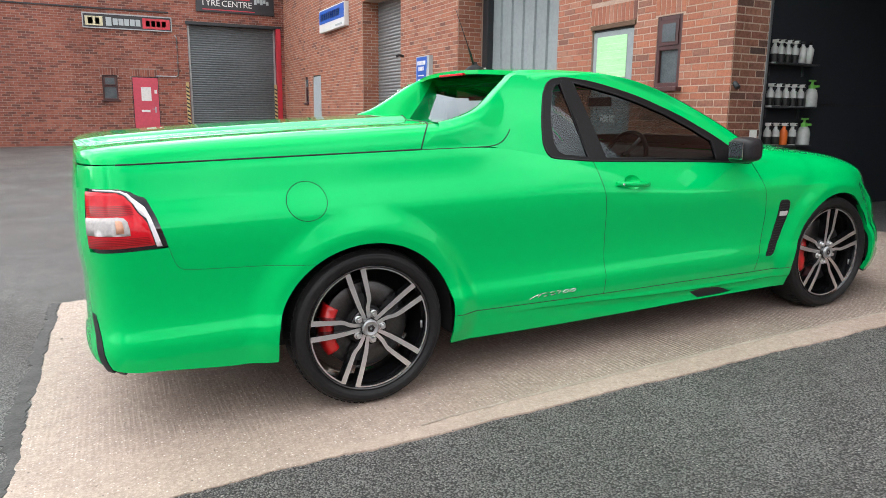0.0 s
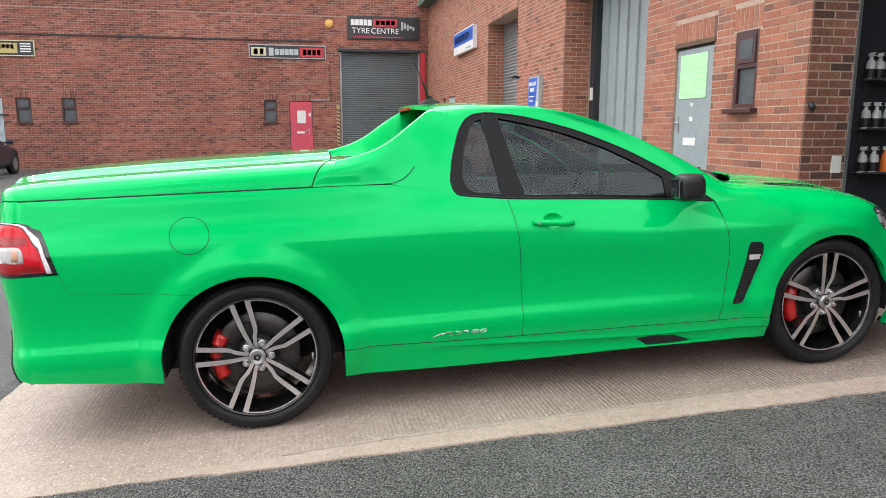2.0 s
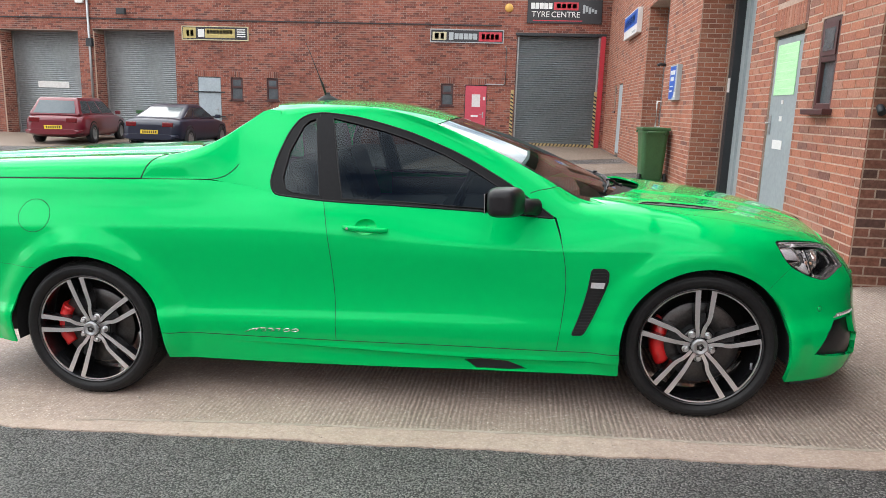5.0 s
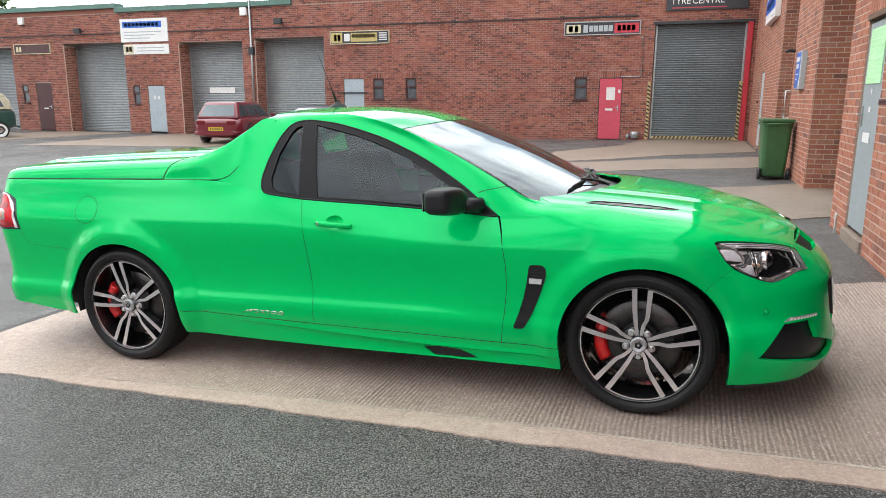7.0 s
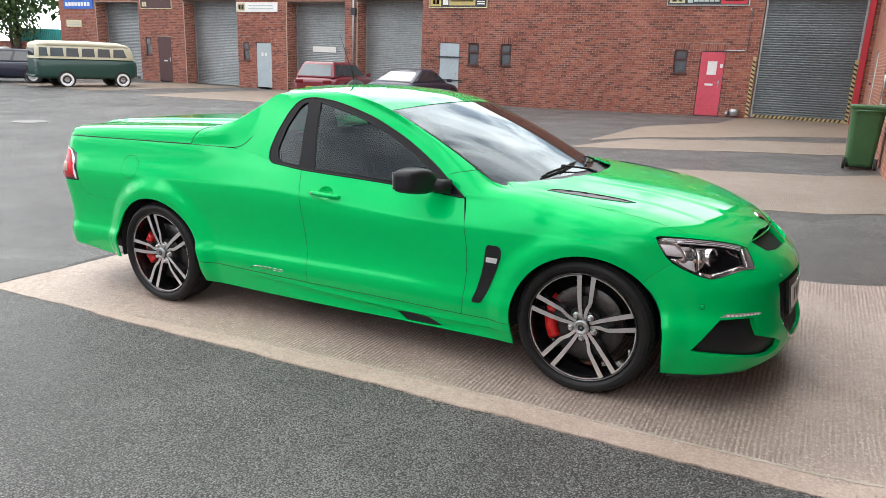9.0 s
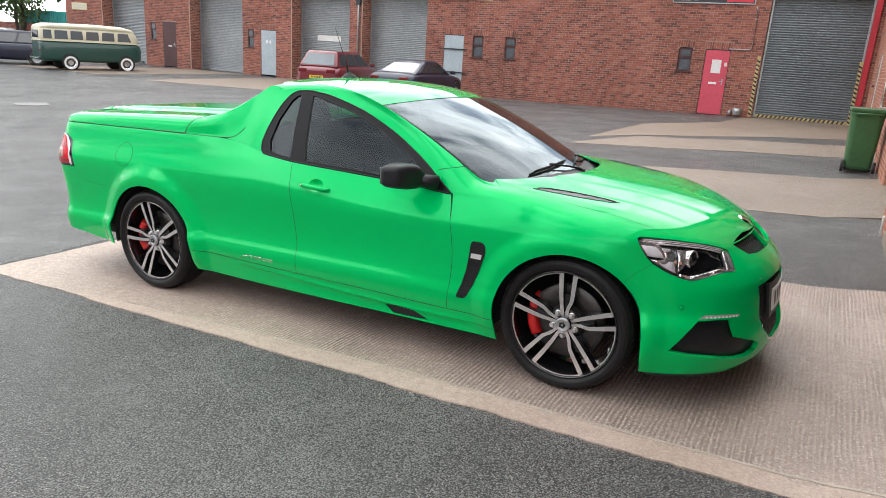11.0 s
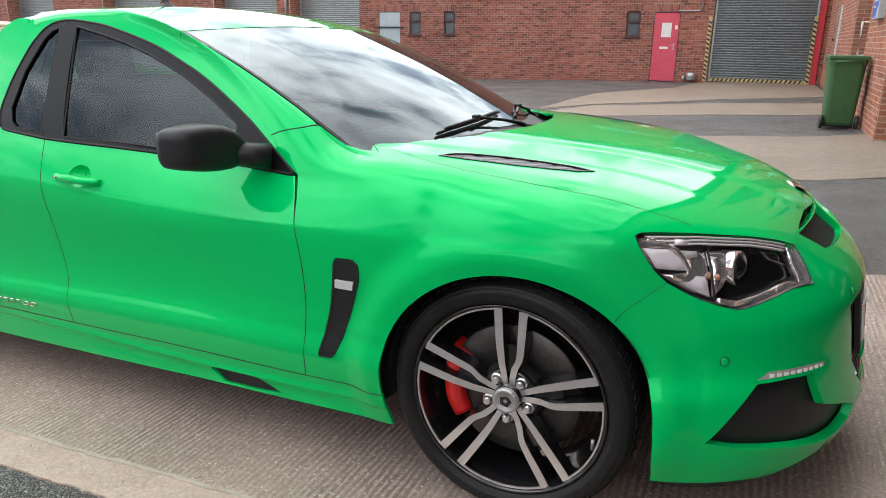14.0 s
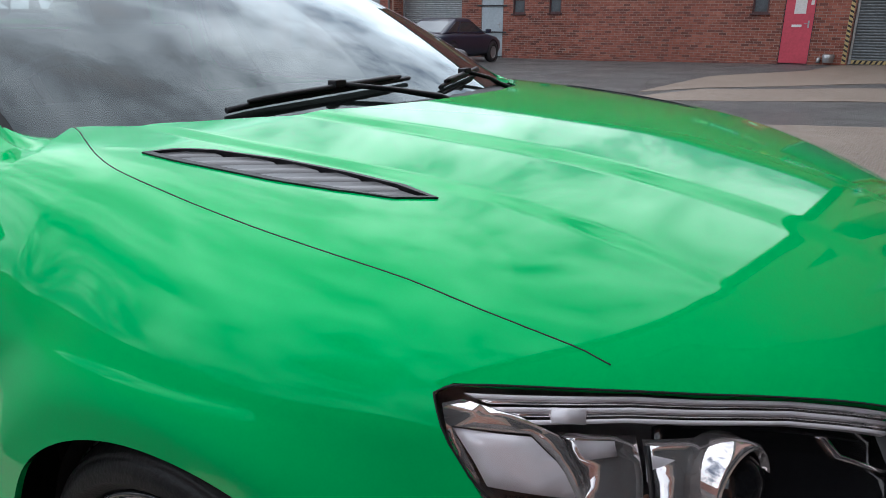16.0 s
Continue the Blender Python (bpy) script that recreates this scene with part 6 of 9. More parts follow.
def lid(x, v):
    """v 0 to 1 up and over the lid's edge, 1 to 2 in to the middle."""
    wb = w_body(x, 1.104)
    zc = f_lid(x)
    ze = zc - 0.030
    if v <= 1:
        b = ((wb, 1.106), (wb - 0.018, 1.106 + 0.8 * (ze - 1.106)), (wb - 0.05, ze - 0.004), (wb - 0.16, ze))
        c = [(1 - v) ** 3, 3 * v * (1 - v) ** 2, 3 * v * v * (1 - v), v ** 3]
        return Vector((x, -sum(k * q[0] for k, q in zip(c, b)), sum(k * q[1] for k, q in zip(c, b))))
    w = (wb - 0.16) * (2 - v)
    return Vector((x, -w, lid_top(x, w, ze, zc)))


def lid_top(x, w, ze, zc):
    step = ss(0.42, 0.36, abs(w))
    return ze + (zc - ze) * (0.35 * (1 - (w / 0.75) ** 2) + 0.65 * step)


f_sail = spline([(0.28, 1.195), (0.45, 1.213), (0.60, 1.250), (0.676, 1.284), (0.795, 1.362), (0.90, 1.436), (0.96, 1.460), (1.05, 1.464)])


def sail_w(x, z):
    """Half-width over the belt: the rounded shoulder of the lid runs out into the cabin side."""
    w = cab_w(x, z)
    k = ss(0.80, 0.44, x) * ss(1.095, 1.11, z)
    if k == 0.0:
        return w
    h = min(max((z - 1.106) / (f_sail(max(x, 0.28)) - 1.106), 0.0), 1.0)
    return w * (1 - k) + (w_body(x, 1.104) - 0.012 * h - 0.050 * h ** 6) * k


def upper(x, z):
    """Skin over the belt, by height."""
    return Vector((x, -sail_w(x, z), z))


def root(x, t):
    """Foot of the windscreen pillar, running out into the wing."""
    k = ss(2.32, 2.58, x)
    vb = f_belt(x)
    a, b = cabin(x, 1 + t), front(x, vb + t * (f_z0(x) + 0.20 - vb))
    return a * (1 - k) + b * k


def s_of(x, z):
    """The wrapped way s that belongs to a place x on the nose."""
    if x <= NOSE_C:
        return x
    u = (x - NOSE_C) / (x_nose(z) - NOSE_C)
    return NOSE_C + 1.25 * math.asin(min(u, 1.0) ** (nose_n(z) / 2)) / (math.pi / 2)

# ---- the green pickup: its parts ----
M_GREEN = mat("green_paint", (0.0, 0.51, 0.118), 0.035, vary=(0.0, 0.485, 0.110), scale=1.2, fine=400, spec=0.5)
M_GREEN.node_tree.nodes["Principled BSDF"].inputs["Specular Tint"].default_value = (0.22, 1.0, 0.52, 1)
M_RUBBER = mat("black_rubber", (0.012, 0.012, 0.013), 0.55, vary=(0.02, 0.02, 0.02), scale=6, fine=120, spec=0.2)
M_TYRE = mat("tyre_rubber", (0.012, 0.012, 0.013), 0.42, vary=(0.019, 0.0188, 0.0185), scale=5, fine=70, bump=0.12, bump_scale=150, spec=0.16)
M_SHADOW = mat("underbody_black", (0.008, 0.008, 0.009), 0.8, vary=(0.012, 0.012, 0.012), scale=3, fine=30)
M_TRIM = mat("satin_black_trim", (0.014, 0.014, 0.016), 0.40, vary=(0.019, 0.019, 0.021), scale=5, fine=90, bump=0.05, bump_scale=400, spec=0.28)
M_PILLAR = mat("pillar_black", (0.010, 0.010, 0.011), 0.30, vary=(0.013, 0.013, 0.014), scale=5, fine=90, spec=0.12)
M_GLOSSBLACK = mat("gloss_black", (0.008, 0.008, 0.009), 0.12, vary=(0.010, 0.010, 0.011), scale=3, fine=60, coat=0.5)
M_ALLOY = mat("machined_alloy", (0.93, 0.92, 0.92), 0.34, 1.0, vary=(0.84, 0.83, 0.83), scale=8, fine=200)
M_CALIPER = mat("caliper_red", (0.60, 0.012, 0.012), 0.35, vary=(0.50, 0.010, 0.010), scale=8, fine=60, coat=0.4)
M_DISC = mat("brake_disc_steel", (0.10, 0.097, 0.094), 0.42, 0.9, vary=(0.065, 0.062, 0.06), scale=10, fine=120)
M_SIDEGLASS = thin_glass("tinted_side_glass", (0.80, 0.90, 0.92), 0.40, 1.46, (0.84, 0.94, 1.0))
M_SCREEN = thin_glass("windscreen_glass", (0.85, 0.92, 0.90), 0.45, 1.62, (0.86, 0.95, 0.98))
M_LENS = thin_glass("clear_lamp_lens", (1.0, 1.0, 1.0), 0.95, 1.5)
M_REDLENS = mat("red_lamp_lens", (0.62, 0.010, 0.022), 0.12, vary=(0.50, 0.008, 0.016), scale=8, fine=90, spec=0.3)
M_CLEARLENS = mat("silver_lamp_lens", (0.90, 0.86, 0.90), 0.2, 0.1, vary=(0.80, 0.76, 0.79), scale=9, fine=60, coat=1.0)
M_REDRIB = mat("red_lens_rib", (0.34, 0.006, 0.010), 0.2, vary=(0.28, 0.005, 0.008), scale=8, fine=90, coat=0.6)
M_AMBER = mat("amber_lens", (0.62, 0.34, 0.22), 0.3, vary=(0.55, 0.28, 0.18), scale=20, fine=90)
M_REFLECTOR = mat("lamp_reflector", (0.94, 0.91, 0.91), 0.05, 0.85, vary=(0.80, 0.74, 0.72), scale=22, fine=60)
M_HOUSING = mat("lamp_housing", (0.20, 0.18, 0.18), 0.2, vary=(0.12, 0.11, 0.11), scale=9, fine=60)
M_BADGE = mat("badge_silver", (0.78, 0.78, 0.79), 0.4, 0.35, vary=(0.66, 0.66, 0.67), scale=20, fine=120)
M_SATIN = mat("satin_grey_blade", (0.12, 0.12, 0.125), 0.30, vary=(0.14, 0.14, 0.145), scale=9, fine=90)
M_SEAT = mat("black_leather", (0.018, 0.017, 0.018), 0.5, vary=(0.025, 0.024, 0.025), scale=9, fine=80, spec=0.12)
M_DASH = mat("dark_dashboard", (0.03, 0.03, 0.032), 0.6, vary=(0.04, 0.04, 0.042), scale=6, fine=90, spec=0.12)
M_LED = mat("grey_led_strip", (0.45, 0.42, 0.41), 0.2, vary=(0.34, 0.32, 0.31), scale=60, fine=90)

CAR = pose(0, 0, 0, 0, -2.17, 0) @ pose(0, 0.93, 0)
pickup = thing("pickup", CAR, "glossy bright green two-door pickup parked on the concrete apron", "pickup")


def inside(poly, pts):
    x, y = pts[:, 0], pts[:, 1]
    hit = np.zeros(len(pts), bool)
    n = len(poly)
    for i in range(n):
        ax, ay = poly[i]
        bx, by = poly[(i + 1) % n]
        if ay == by:
            continue
        cross = (ay > y) != (by > y)
        hit ^= cross & (x < (bx - ax) * (y - ay) / (by - ay) + ax)
    return hit


def near_edge(poly, pts, d):
    ok = np.zeros(len(pts), bool)
    n = len(poly)
    for i in range(n):
        a, b = np.array(poly[i]), np.array(poly[(i + 1) % n])
        ab = b - a
        L = max(float(ab @ ab), 1e-12)
        t = np.clip(((pts - a) @ ab) / L, 0, 1)
        ok |= np.hypot(*(pts - a - t[:, None] * ab).T) < d
    return ok


def dense(poly, step):
    out = []
    for (ax, ay), (bx, by) in zip(poly, poly[1:] + poly[:1]):
        n = max(1, math.ceil(math.hypot(bx - ax, by - ay) / step))
        out += [(ax + (bx - ax) * i / n, ay + (by - ay) * i / n) for i in range(n)]
    return out


def rounded(poly, r=0.35, times=2):
    """Corners of an outline cut back, so that it bends softly."""
    for _ in range(times):
        q = []
        for (ax, ay), (bx, by) in zip(poly, poly[1:] + poly[:1]):
            q += [(ax + (bx - ax) * r * 0.7, ay + (by - ay) * r * 0.7), (bx + (ax - bx) * r * 0.7, by + (ay - by) * r * 0.7)]
        poly = q
    return poly


SKINS, KEPT = {}, []


def skin(patches, off=0.0, thick=0.010, far=False):
    """Verts, faces and corner normals of trimmed pieces of surface: patches of (surface, outline, holes, step, v scale)."""
    if far:
        V, F, N = skin(patches, off, thick)
        return ([Vector((v.x, -v.y, v.z)) for v in V], [(f[::-1], None if fn is None else Vector((fn.x, -fn.y, fn.z))) for f, fn in F], [Vector((n.x, -n.y, n.z)) for n in N])
    key = repr([(id(surf), outline, holes, step, vs) for surf, outline, holes, step, vs in patches]) + repr((off, thick))
    if key in SKINS:
        return SKINS[key]
    V, F, N = [], [], []
    for surf, outline, holes, step, vs in patches:
        sc = lambda poly: [(u, v * vs) for u, v in poly]
        outer = dense(sc(outline), step * 0.8)
        inner = [dense(sc(h), step * 0.7) for h in holes]
        P = np.array(outer)
        vstep = step * 0.55
        g = [(u, v) for u in np.arange(P[:, 0].min() + step / 2, P[:, 0].max(), step) for v in np.arange(math.floor(P[:, 1].min() / vstep) * vstep, P[:, 1].max(), vstep)]
        g = np.array(g) if g else np.zeros((0, 2))
        if len(g):
            keep = inside(outer, g) & ~near_edge(outer, g, step * 0.3)
            for h in inner:
                keep &= ~inside(h, g) & ~near_edge(h, g, step * 0.3)
            g = g[keep]
        pts, edges = [], []
        for loop in [outer] + inner:
            k = len(pts)
            pts += [Vector(p) for p in loop]
            edges += [(k + i, k + (i + 1) % len(loop)) for i in range(len(loop))]
        pts += [Vector((float(a), float(b))) for a, b in g]
        vs2, _, fs, _, _, _ = geometry.delaunay_2d_cdt(pts, edges, [], 0, 1e-6)
        C = np.array([[sum(vs2[i].x for i in f) / 3, sum(vs2[i].y for i in f) / 3] for f in fs])
        ok = inside(outer, C)
        for h in inner:
            ok &= ~inside(h, C)
        fs = [f for f, k in zip(fs, ok) if k]
        base = len(V)
        h = 0.002
        pn = []
        sign = 0.0
        for p in vs2:
            u, v = p.x, p.y / vs
            a = surf(u, v)
            du, dv = surf(u + h, v) - surf(u - h, v), surf(u, v + h / vs) - surf(u, v - h / vs)
            n = du.cross(dv)
            n = n.normalized() if n.length > 1e-12 else Vector((0, 0, 1))
            pn.append((a, n))
            sign += n.dot(a - Vector((min(max(a.x, 0.0), 2.8), 0, 0.55)))
        s = 1 if sign > 0 else -1
        for a, n in pn:
            V.append(a + n * s * off)
            N.append(n * s)
        rim = {}
        for f in fs:
            a, b, c = [base + i for i in f]
            if (V[b] - V[a]).cross(V[c] - V[a]).dot(N[a] + N[b] + N[c]) < 0:
                b, c = c, b
            F.append(((a, b, c), None))
            for e in ((a, b), (b, c), (c, a)):
                rim[frozenset(e)] = None if frozenset(e) in rim else e
        if thick:
            low = {}
            for e in [e for e in rim.values() if e]:
                for i in e:
                    if i not in low:
                        low[i] = len(V)
                        V.append(V[i] - N[i] * thick)
                        N.append(N[i])
            for e in [e for e in rim.values() if e]:
                a, b = e
                quad = (b, a, low[a], low[b])
                fn = (V[quad[1]] - V[quad[0]]).cross(V[quad[2]] - V[quad[0]])
                F.append((quad, fn.normalized() if fn.length > 1e-12 else N[a]))
    SKINS[key] = (V, F, N)
    KEPT.append(patches)
    return V, F, N


def panel(name, patches, material, parent, label="", off=0.0, thick=0.010, sides="both"):
    """One mesh each side of the car ('both'), the near one ('near') or both halves in one mesh ('whole')."""
    made = []
    jobs = {"both": [(False,), (True,)], "near": [(False,)], "whole": [(False, True)]}[sides]
    for job in jobs:
        V, F, N = [], [], []
        for far in job:
            v, f, n = skin(patches, off, thick, far)
            k = len(V)
            V += v
            N += n
            F += [(tuple(i + k for i in q), fn) for q, fn in f]
        me = bpy.data.meshes.new(name)
        me.from_pydata([tuple(v) for v in V], [], [q for q, _ in F])
        me.polygons.foreach_set("use_smooth", [True] * len(me.polygons))
        loops = []
        for q, fn in F:
            for i in q:
                loops.append(tuple(N[i] if fn is None else fn))
        me.normals_split_custom_set(loops)
        me.materials.append(material)
        ob = new(name, me)
        ob.parent = parent
        if label:
            ob["label"] = label
        made.append(ob)
    return made


def arch(cx, rx, rz, a0, a1, n=40):
    """Points of a wheel arch, by angle from the front over the top."""
    return [(cx + rx * math.cos(radians(a0 + (a1 - a0) * i / n)), HUB_Z + rz * math.sin(radians(a0 + (a1 - a0) * i / n))) for i in range(n + 1)]


def along(f, xs):
    return [(x, f(x)) for x in xs]


def steps(a, b, n):
    return [a + (b - a) * i / n for i in range(n + 1)]


AF, AR = (3.018, 0.384, 0.375), (-0.005, 0.405, 0.388)
CUT_REAR = [(1.231, 1.0), (1.251, 0.905), (1.268, 0.8), (1.278, 0.631), (1.284, 0.462), (1.280, 0.318)]
CUT_FRONT = [(2.331, 0.925), (2.358, 0.84), (2.376, 0.745), (2.385, 0.65), (2.380, 0.55), (2.368, 0.45), (2.357, 0.37), (2.348, 0.305)]
SILL = spline([(0.39, 0.345), (0.835, 0.329), (1.28, 0.318), (1.54, 0.314), (2.0, 0.310), (2.37, 0.305), (2.64, 0.303)])
SKIRT = spline([(0.39, 0.196), (1.05, 0.180), (1.5, 0.177), (2.2, 0.181), (2.66, 0.180)])
LAMP = [(3.320, 0.838), (3.332, 0.850), (3.40, 0.8535), (3.50, 0.852), (3.588, 0.845), (3.645, 0.836), (3.691, 0.824), (3.714, 0.76), (3.744, 0.677), (3.70, 0.664), (3.656, 0.655),
        (3.60, 0.640), (3.568, 0.637), (3.518, 0.653), (3.460, 0.677), (3.372, 0.739), (3.342, 0.785)]
BONNET_LINE = [(2.489, 1.068), (2.60, 1.040), (2.70, 1.016), (2.79, 0.999), (2.888, 0.987), (2.994, 0.979), (3.156, 0.963), (3.289, 0.942), (3.403, 0.906), (3.440, 0.883), (3.467, 0.8535)]
WINDOW = [(0.992, 1.028), (0.968, 1.055), (0.960, 1.10), (0.982, 1.20), (1.030, 1.325), (1.075, 1.385), (1.12, 1.408), (1.20, 1.415), (1.36, 1.393), (1.50, 1.357), (1.66, 1.308), (1.90, 1.205), (2.11, 1.085),
          (2.24, 0.992), (2.305, 0.946), (2.331, 0.927)] + [(x, f_belt(x) + 0.001) for x in (2.14, 1.9, 1.6, 1.4, 1.23, 1.1)]
QUARTER_PANE = [(1.075, 1.035), (1.035, 1.055), (1.018, 1.105), (1.042, 1.235), (1.095, 1.350), (1.125, 1.378), (1.158, 1.386), (1.209, 1.02)]
DOOR_PANE = [(1.240, 1.390), (1.36, 1.362), (1.50, 1.326), (1.627, 1.285), (1.80, 1.215), (1.955, 1.135), (2.075, 1.062), (2.08, 0.962), (1.6, 0.996), (1.318, 1.010)]
TAIL_LAMP = [(-0.790, 0.788), (-0.80, 0.83), (-0.822, 0.906), (-0.85, 0.975), (-0.885, 1.005), (-0.94, 1.016), (-1.28, 1.02), (-1.30, 0.90), (-1.28, 0.782)]
BUMPER_SEAM = [(-0.790, 0.788), (-0.772, 0.721), (-0.752, 0.698), (-0.72, 0.692), (-0.236, 0.662)]

HANDLE_CUP = [(1.445 + 0.052 * math.cos(k * math.pi / 12), 0.884 + 0.036 * math.sin(k * math.pi / 12)) for k in range(24)]

# panels
ar_full = arch(*AR, 180, 0)
i_seam = next(i for i, p in enumerate(ar_full) if p[1] > 0.66)
quarter = (CUT_REAR[::-1] + along(f_belt, steps(1.21, -1.0, 24)) + [(-1.35, 1.10)] + [(-1.35, 1.02)] + TAIL_LAMP[6:0:-1] + BUMPER_SEAM + ar_full[i_seam:] + [(0.40, SILL(0.40))] + along(SILL, [0.835]))
sail_seam = [(0.30, 1.101), (0.50, 1.100), (0.657, 1.098), (0.697, 1.104), (0.736, 1.118), (0.774, 1.150), (0.852, 1.256), (0.933, 1.362), (0.968, 1.405)]
cab_top = along(f_winz, steps(2.325, 1.01, 24))
surround = along(f_belt, steps(0.66, 2.325, 30))[1:] + cab_top + [(0.99, 1.425), (0.968, 1.405)] + sail_seam[:1:-1][1:]
rail = [(x, 1.0) for x in steps(1.01, 2.325, 20)] + [(x, 2.0) for x in steps(2.325, 0.93, 24)] + [(0.965, 1.2)]
rootp = [(x, 0.0) for x in steps(2.325, 2.58, 6)] + [(x, 1.0) for x in steps(2.58, 2.325, 6)]
panel("body_side", [(side, quarter, [dense([(-0.246 + 0.086 * math.cos(a), 0.921 + 0.081 * math.sin(a)) for a in [k * math.pi / 16 for k in range(32)]], 1)], 0.026, 1.0), (upper, surround, [rounded(WINDOW, 0.25, 2)], 0.03, 1.0),
                    (cabin, rail, [], 0.03, 0.12), (root, rootp, [], 0.025, 0.2)], M_GREEN, pickup)
panel("fuel_flap", [(side, [(-0.246 + 0.083 * math.cos(a), 0.921 + 0.078 * math.sin(a)) for a in [k * math.pi / 16 for k in range(32)]], [], 0.03, 1.0)], M_GREEN, pickup, off=0.0005)
door = panel("door", [(side, CUT_FRONT + along(SILL, steps(2.34, 1.29, 10)) + CUT_REAR[::-1] + along(f_belt, steps(1.24, 2.31, 14)), [HANDLE_CUP], 0.026, 1.0)], M_GREEN, pickup)
wing = (CUT_FRONT + [(2.633, 0.301)] + [p for p in arch(*AF, 180, 45)] + [(3.306, 0.638), (3.357, 0.676), (3.404, 0.709)] + LAMP[15:] + LAMP[:3] + BONNET_LINE[::-1] + [(2.58, f_z0(2.58) + 0.20)] + [(x, f_belt(x)) for x in steps(2.58, 2.33, 6)])
CORNER_IN = [screen(-1.0, 0.84), screen(-1.0, 0.93), screen(-0.991, 0.98), screen(-0.962, 1.013), screen(-0.93, 1.022), front(2.487, 1.069)]
CORNER_OUT = [root(x, 1.0) for x in (2.345, 2.40, 2.46, 2.52, 2.56, 2.582)]
corner_f = [[spline([(0.2 * i, p[k]) for i, p in enumerate(ps)]) for k in range(3)] for ps in (CORNER_OUT, CORNER_IN)]


def corner(a, b):
    """The rounded corner where pillar foot, wing and windscreen meet."""
    p, q = (Vector([f(a) for f in fs]) for fs in corner_f)
    return p * (1 - b) + q * b + Vector((0, 0, 0.006 * math.sin(math.pi * b) * math.sin(math.pi * min(max(a, 0), 1))))


panel("front_wing", [(front, wing, [], 0.016, 1.0), (corner, [(0.02, 0.0), (1.0, 0.0), (1.0, 1.0), (0.02, 1.0)], [], 0.08, 1.0)], M_GREEN, pickup)
vc = lambda x: f_z0(x) + WING + f_wa(x)
BONNET_VENT = [(2.735, 1.047), (2.76, 1.078), (2.80, 1.100), (2.907, 1.119), (3.016, 1.122), (3.10, 1.115), (3.157, 1.094), (3.116, 1.066), (3.052, 1.057), (2.958, 1.050), (2.813, 1.046)]
bon = BONNET_LINE + LAMP[3:7] + [(3.72, vc(3.72) - 0.22), (3.745, vc(3.745) - 0.10), (3.752, vc(3.752))] + [(x, vc(x)) for x in steps(3.70, 2.83, 16)] + [(2.82, 1.60), (2.782, 1.445), (2.735, 1.358), (2.684, 1.282), (2.637, 1.200), (2.582, 1.133), (2.540, 1.102)]
panel("bonnet", [(front, bon, [BONNET_VENT], 0.015, 1.0)], M_GREEN, pickup, sides="whole")
panel("side_skirt", [(side, along(SKIRT, steps(0.40, 2.64, 16)) + along(lambda x: SILL(x) - 0.004, steps(2.636, 0.40, 16)), [[(1.905, 0.232), (1.994, 0.241), (2.12, 0.234), (2.19, 0.207), (2.215, 0.196), (2.134, 0.190), (1.969, 0.189)]], 0.014, 1.0)], M_GREEN, pickup)
panel("skirt_slot", [(side, [(1.88, 0.228), (1.97, 0.252), (2.14, 0.244), (2.24, 0.190), (2.134, 0.184), (1.95, 0.184)], [], 0.03, 1.0)], M_TRIM, pickup, "black recessed slot", off=-0.012)
# front bumper with its openings
so = lambda poly: [(s_of(x, z), z) for x, z in poly]
lo = lambda poly: [(s_of(p.x, p.z), p.z) for p in (front(x, v) for x, v in poly)]
FOG = [(3.353, 0.308), (3.43, 0.386), (3.495, 0.450), (3.60, 0.450), (3.712, 0.443), (3.75, 0.352), (3.88, 0.312), (3.935, 0.285), (3.92, 0.252), (3.856, 0.232), (3.75, 0.240), (3.58, 0.272), (3.44, 0.291)]
DRL = [(3.492, 0.459), (3.53, 0.476), (3.65, 0.471), (3.762, 0.463), (3.775, 0.452), (3.62, 0.458)]
UP_GRILLE = [(3.970, 0.759), (4.10, 0.766), (4.36, 0.768), (4.36, 0.696), (4.12, 0.700), (4.025, 0.708)]
LOW_GRILLE = [(3.935, 0.570), (4.10, 0.588), (4.36, 0.592), (4.36, 0.245), (4.14, 0.250), (4.06, 0.285), (3.965, 0.400)]
S_END = NOSE_C + 1.25
lamp_low = lo([p for p in LAMP[7:15]])
bump_f = (so(arch(*AF, 0, 45)[::-1]) + [(s_of(3.402, 0.25), 0.25), (s_of(3.398, 0.176), 0.176), (3.36, 0.178), (3.57, 0.176), (3.80, 0.165), (S_END, 0.160), (S_END, 0.772), (4.2, 0.770), (4.0, 0.766), (3.87, 0.762)]
          + lamp_low + lo([(3.404, 0.709), (3.380, 0.692), (3.357, 0.676), (3.33, 0.656), (3.306, 0.638)]))
panel("front_bumper", [(side, bump_f, [FOG, DRL, UP_GRILLE, LOW_GRILLE], 0.028, 1.0)], M_GREEN, pickup, sides="whole", thick=0.025)
panel("fog_surround", [(side, [(3.335, 0.298), (3.49, 0.468), (3.73, 0.462), (3.77, 0.36), (3.96, 0.300), (3.94, 0.24), (3.86, 0.22), (3.75, 0.226), (3.44, 0.278)], [], 0.03, 1.0)], M_TRIM, pickup, "matt black fog lamp recess", off=-0.030, thick=0)
panel("daytime_lamp", [(side, DRL, [], 0.02, 1.0)], M_LED, pickup, "clear strip of white daytime lights", off=-0.002)
panel("upper_grille", [(side, [(3.89, 0.765), (4.37, 0.775), (4.37, 0.66), (3.93, 0.68)], [], 0.03, 1.0)], M_TRIM, pickup, "black mesh grille", off=-0.030, thick=0, sides="whole")
panel("lower_grille", [(side, [(3.92, 0.585), (4.37, 0.60), (4.37, 0.235), (4.03, 0.245), (3.945, 0.39)], [], 0.03, 1.0)], M_TRIM, pickup, "black mesh intake", off=-0.045, thick=0, sides="whole")
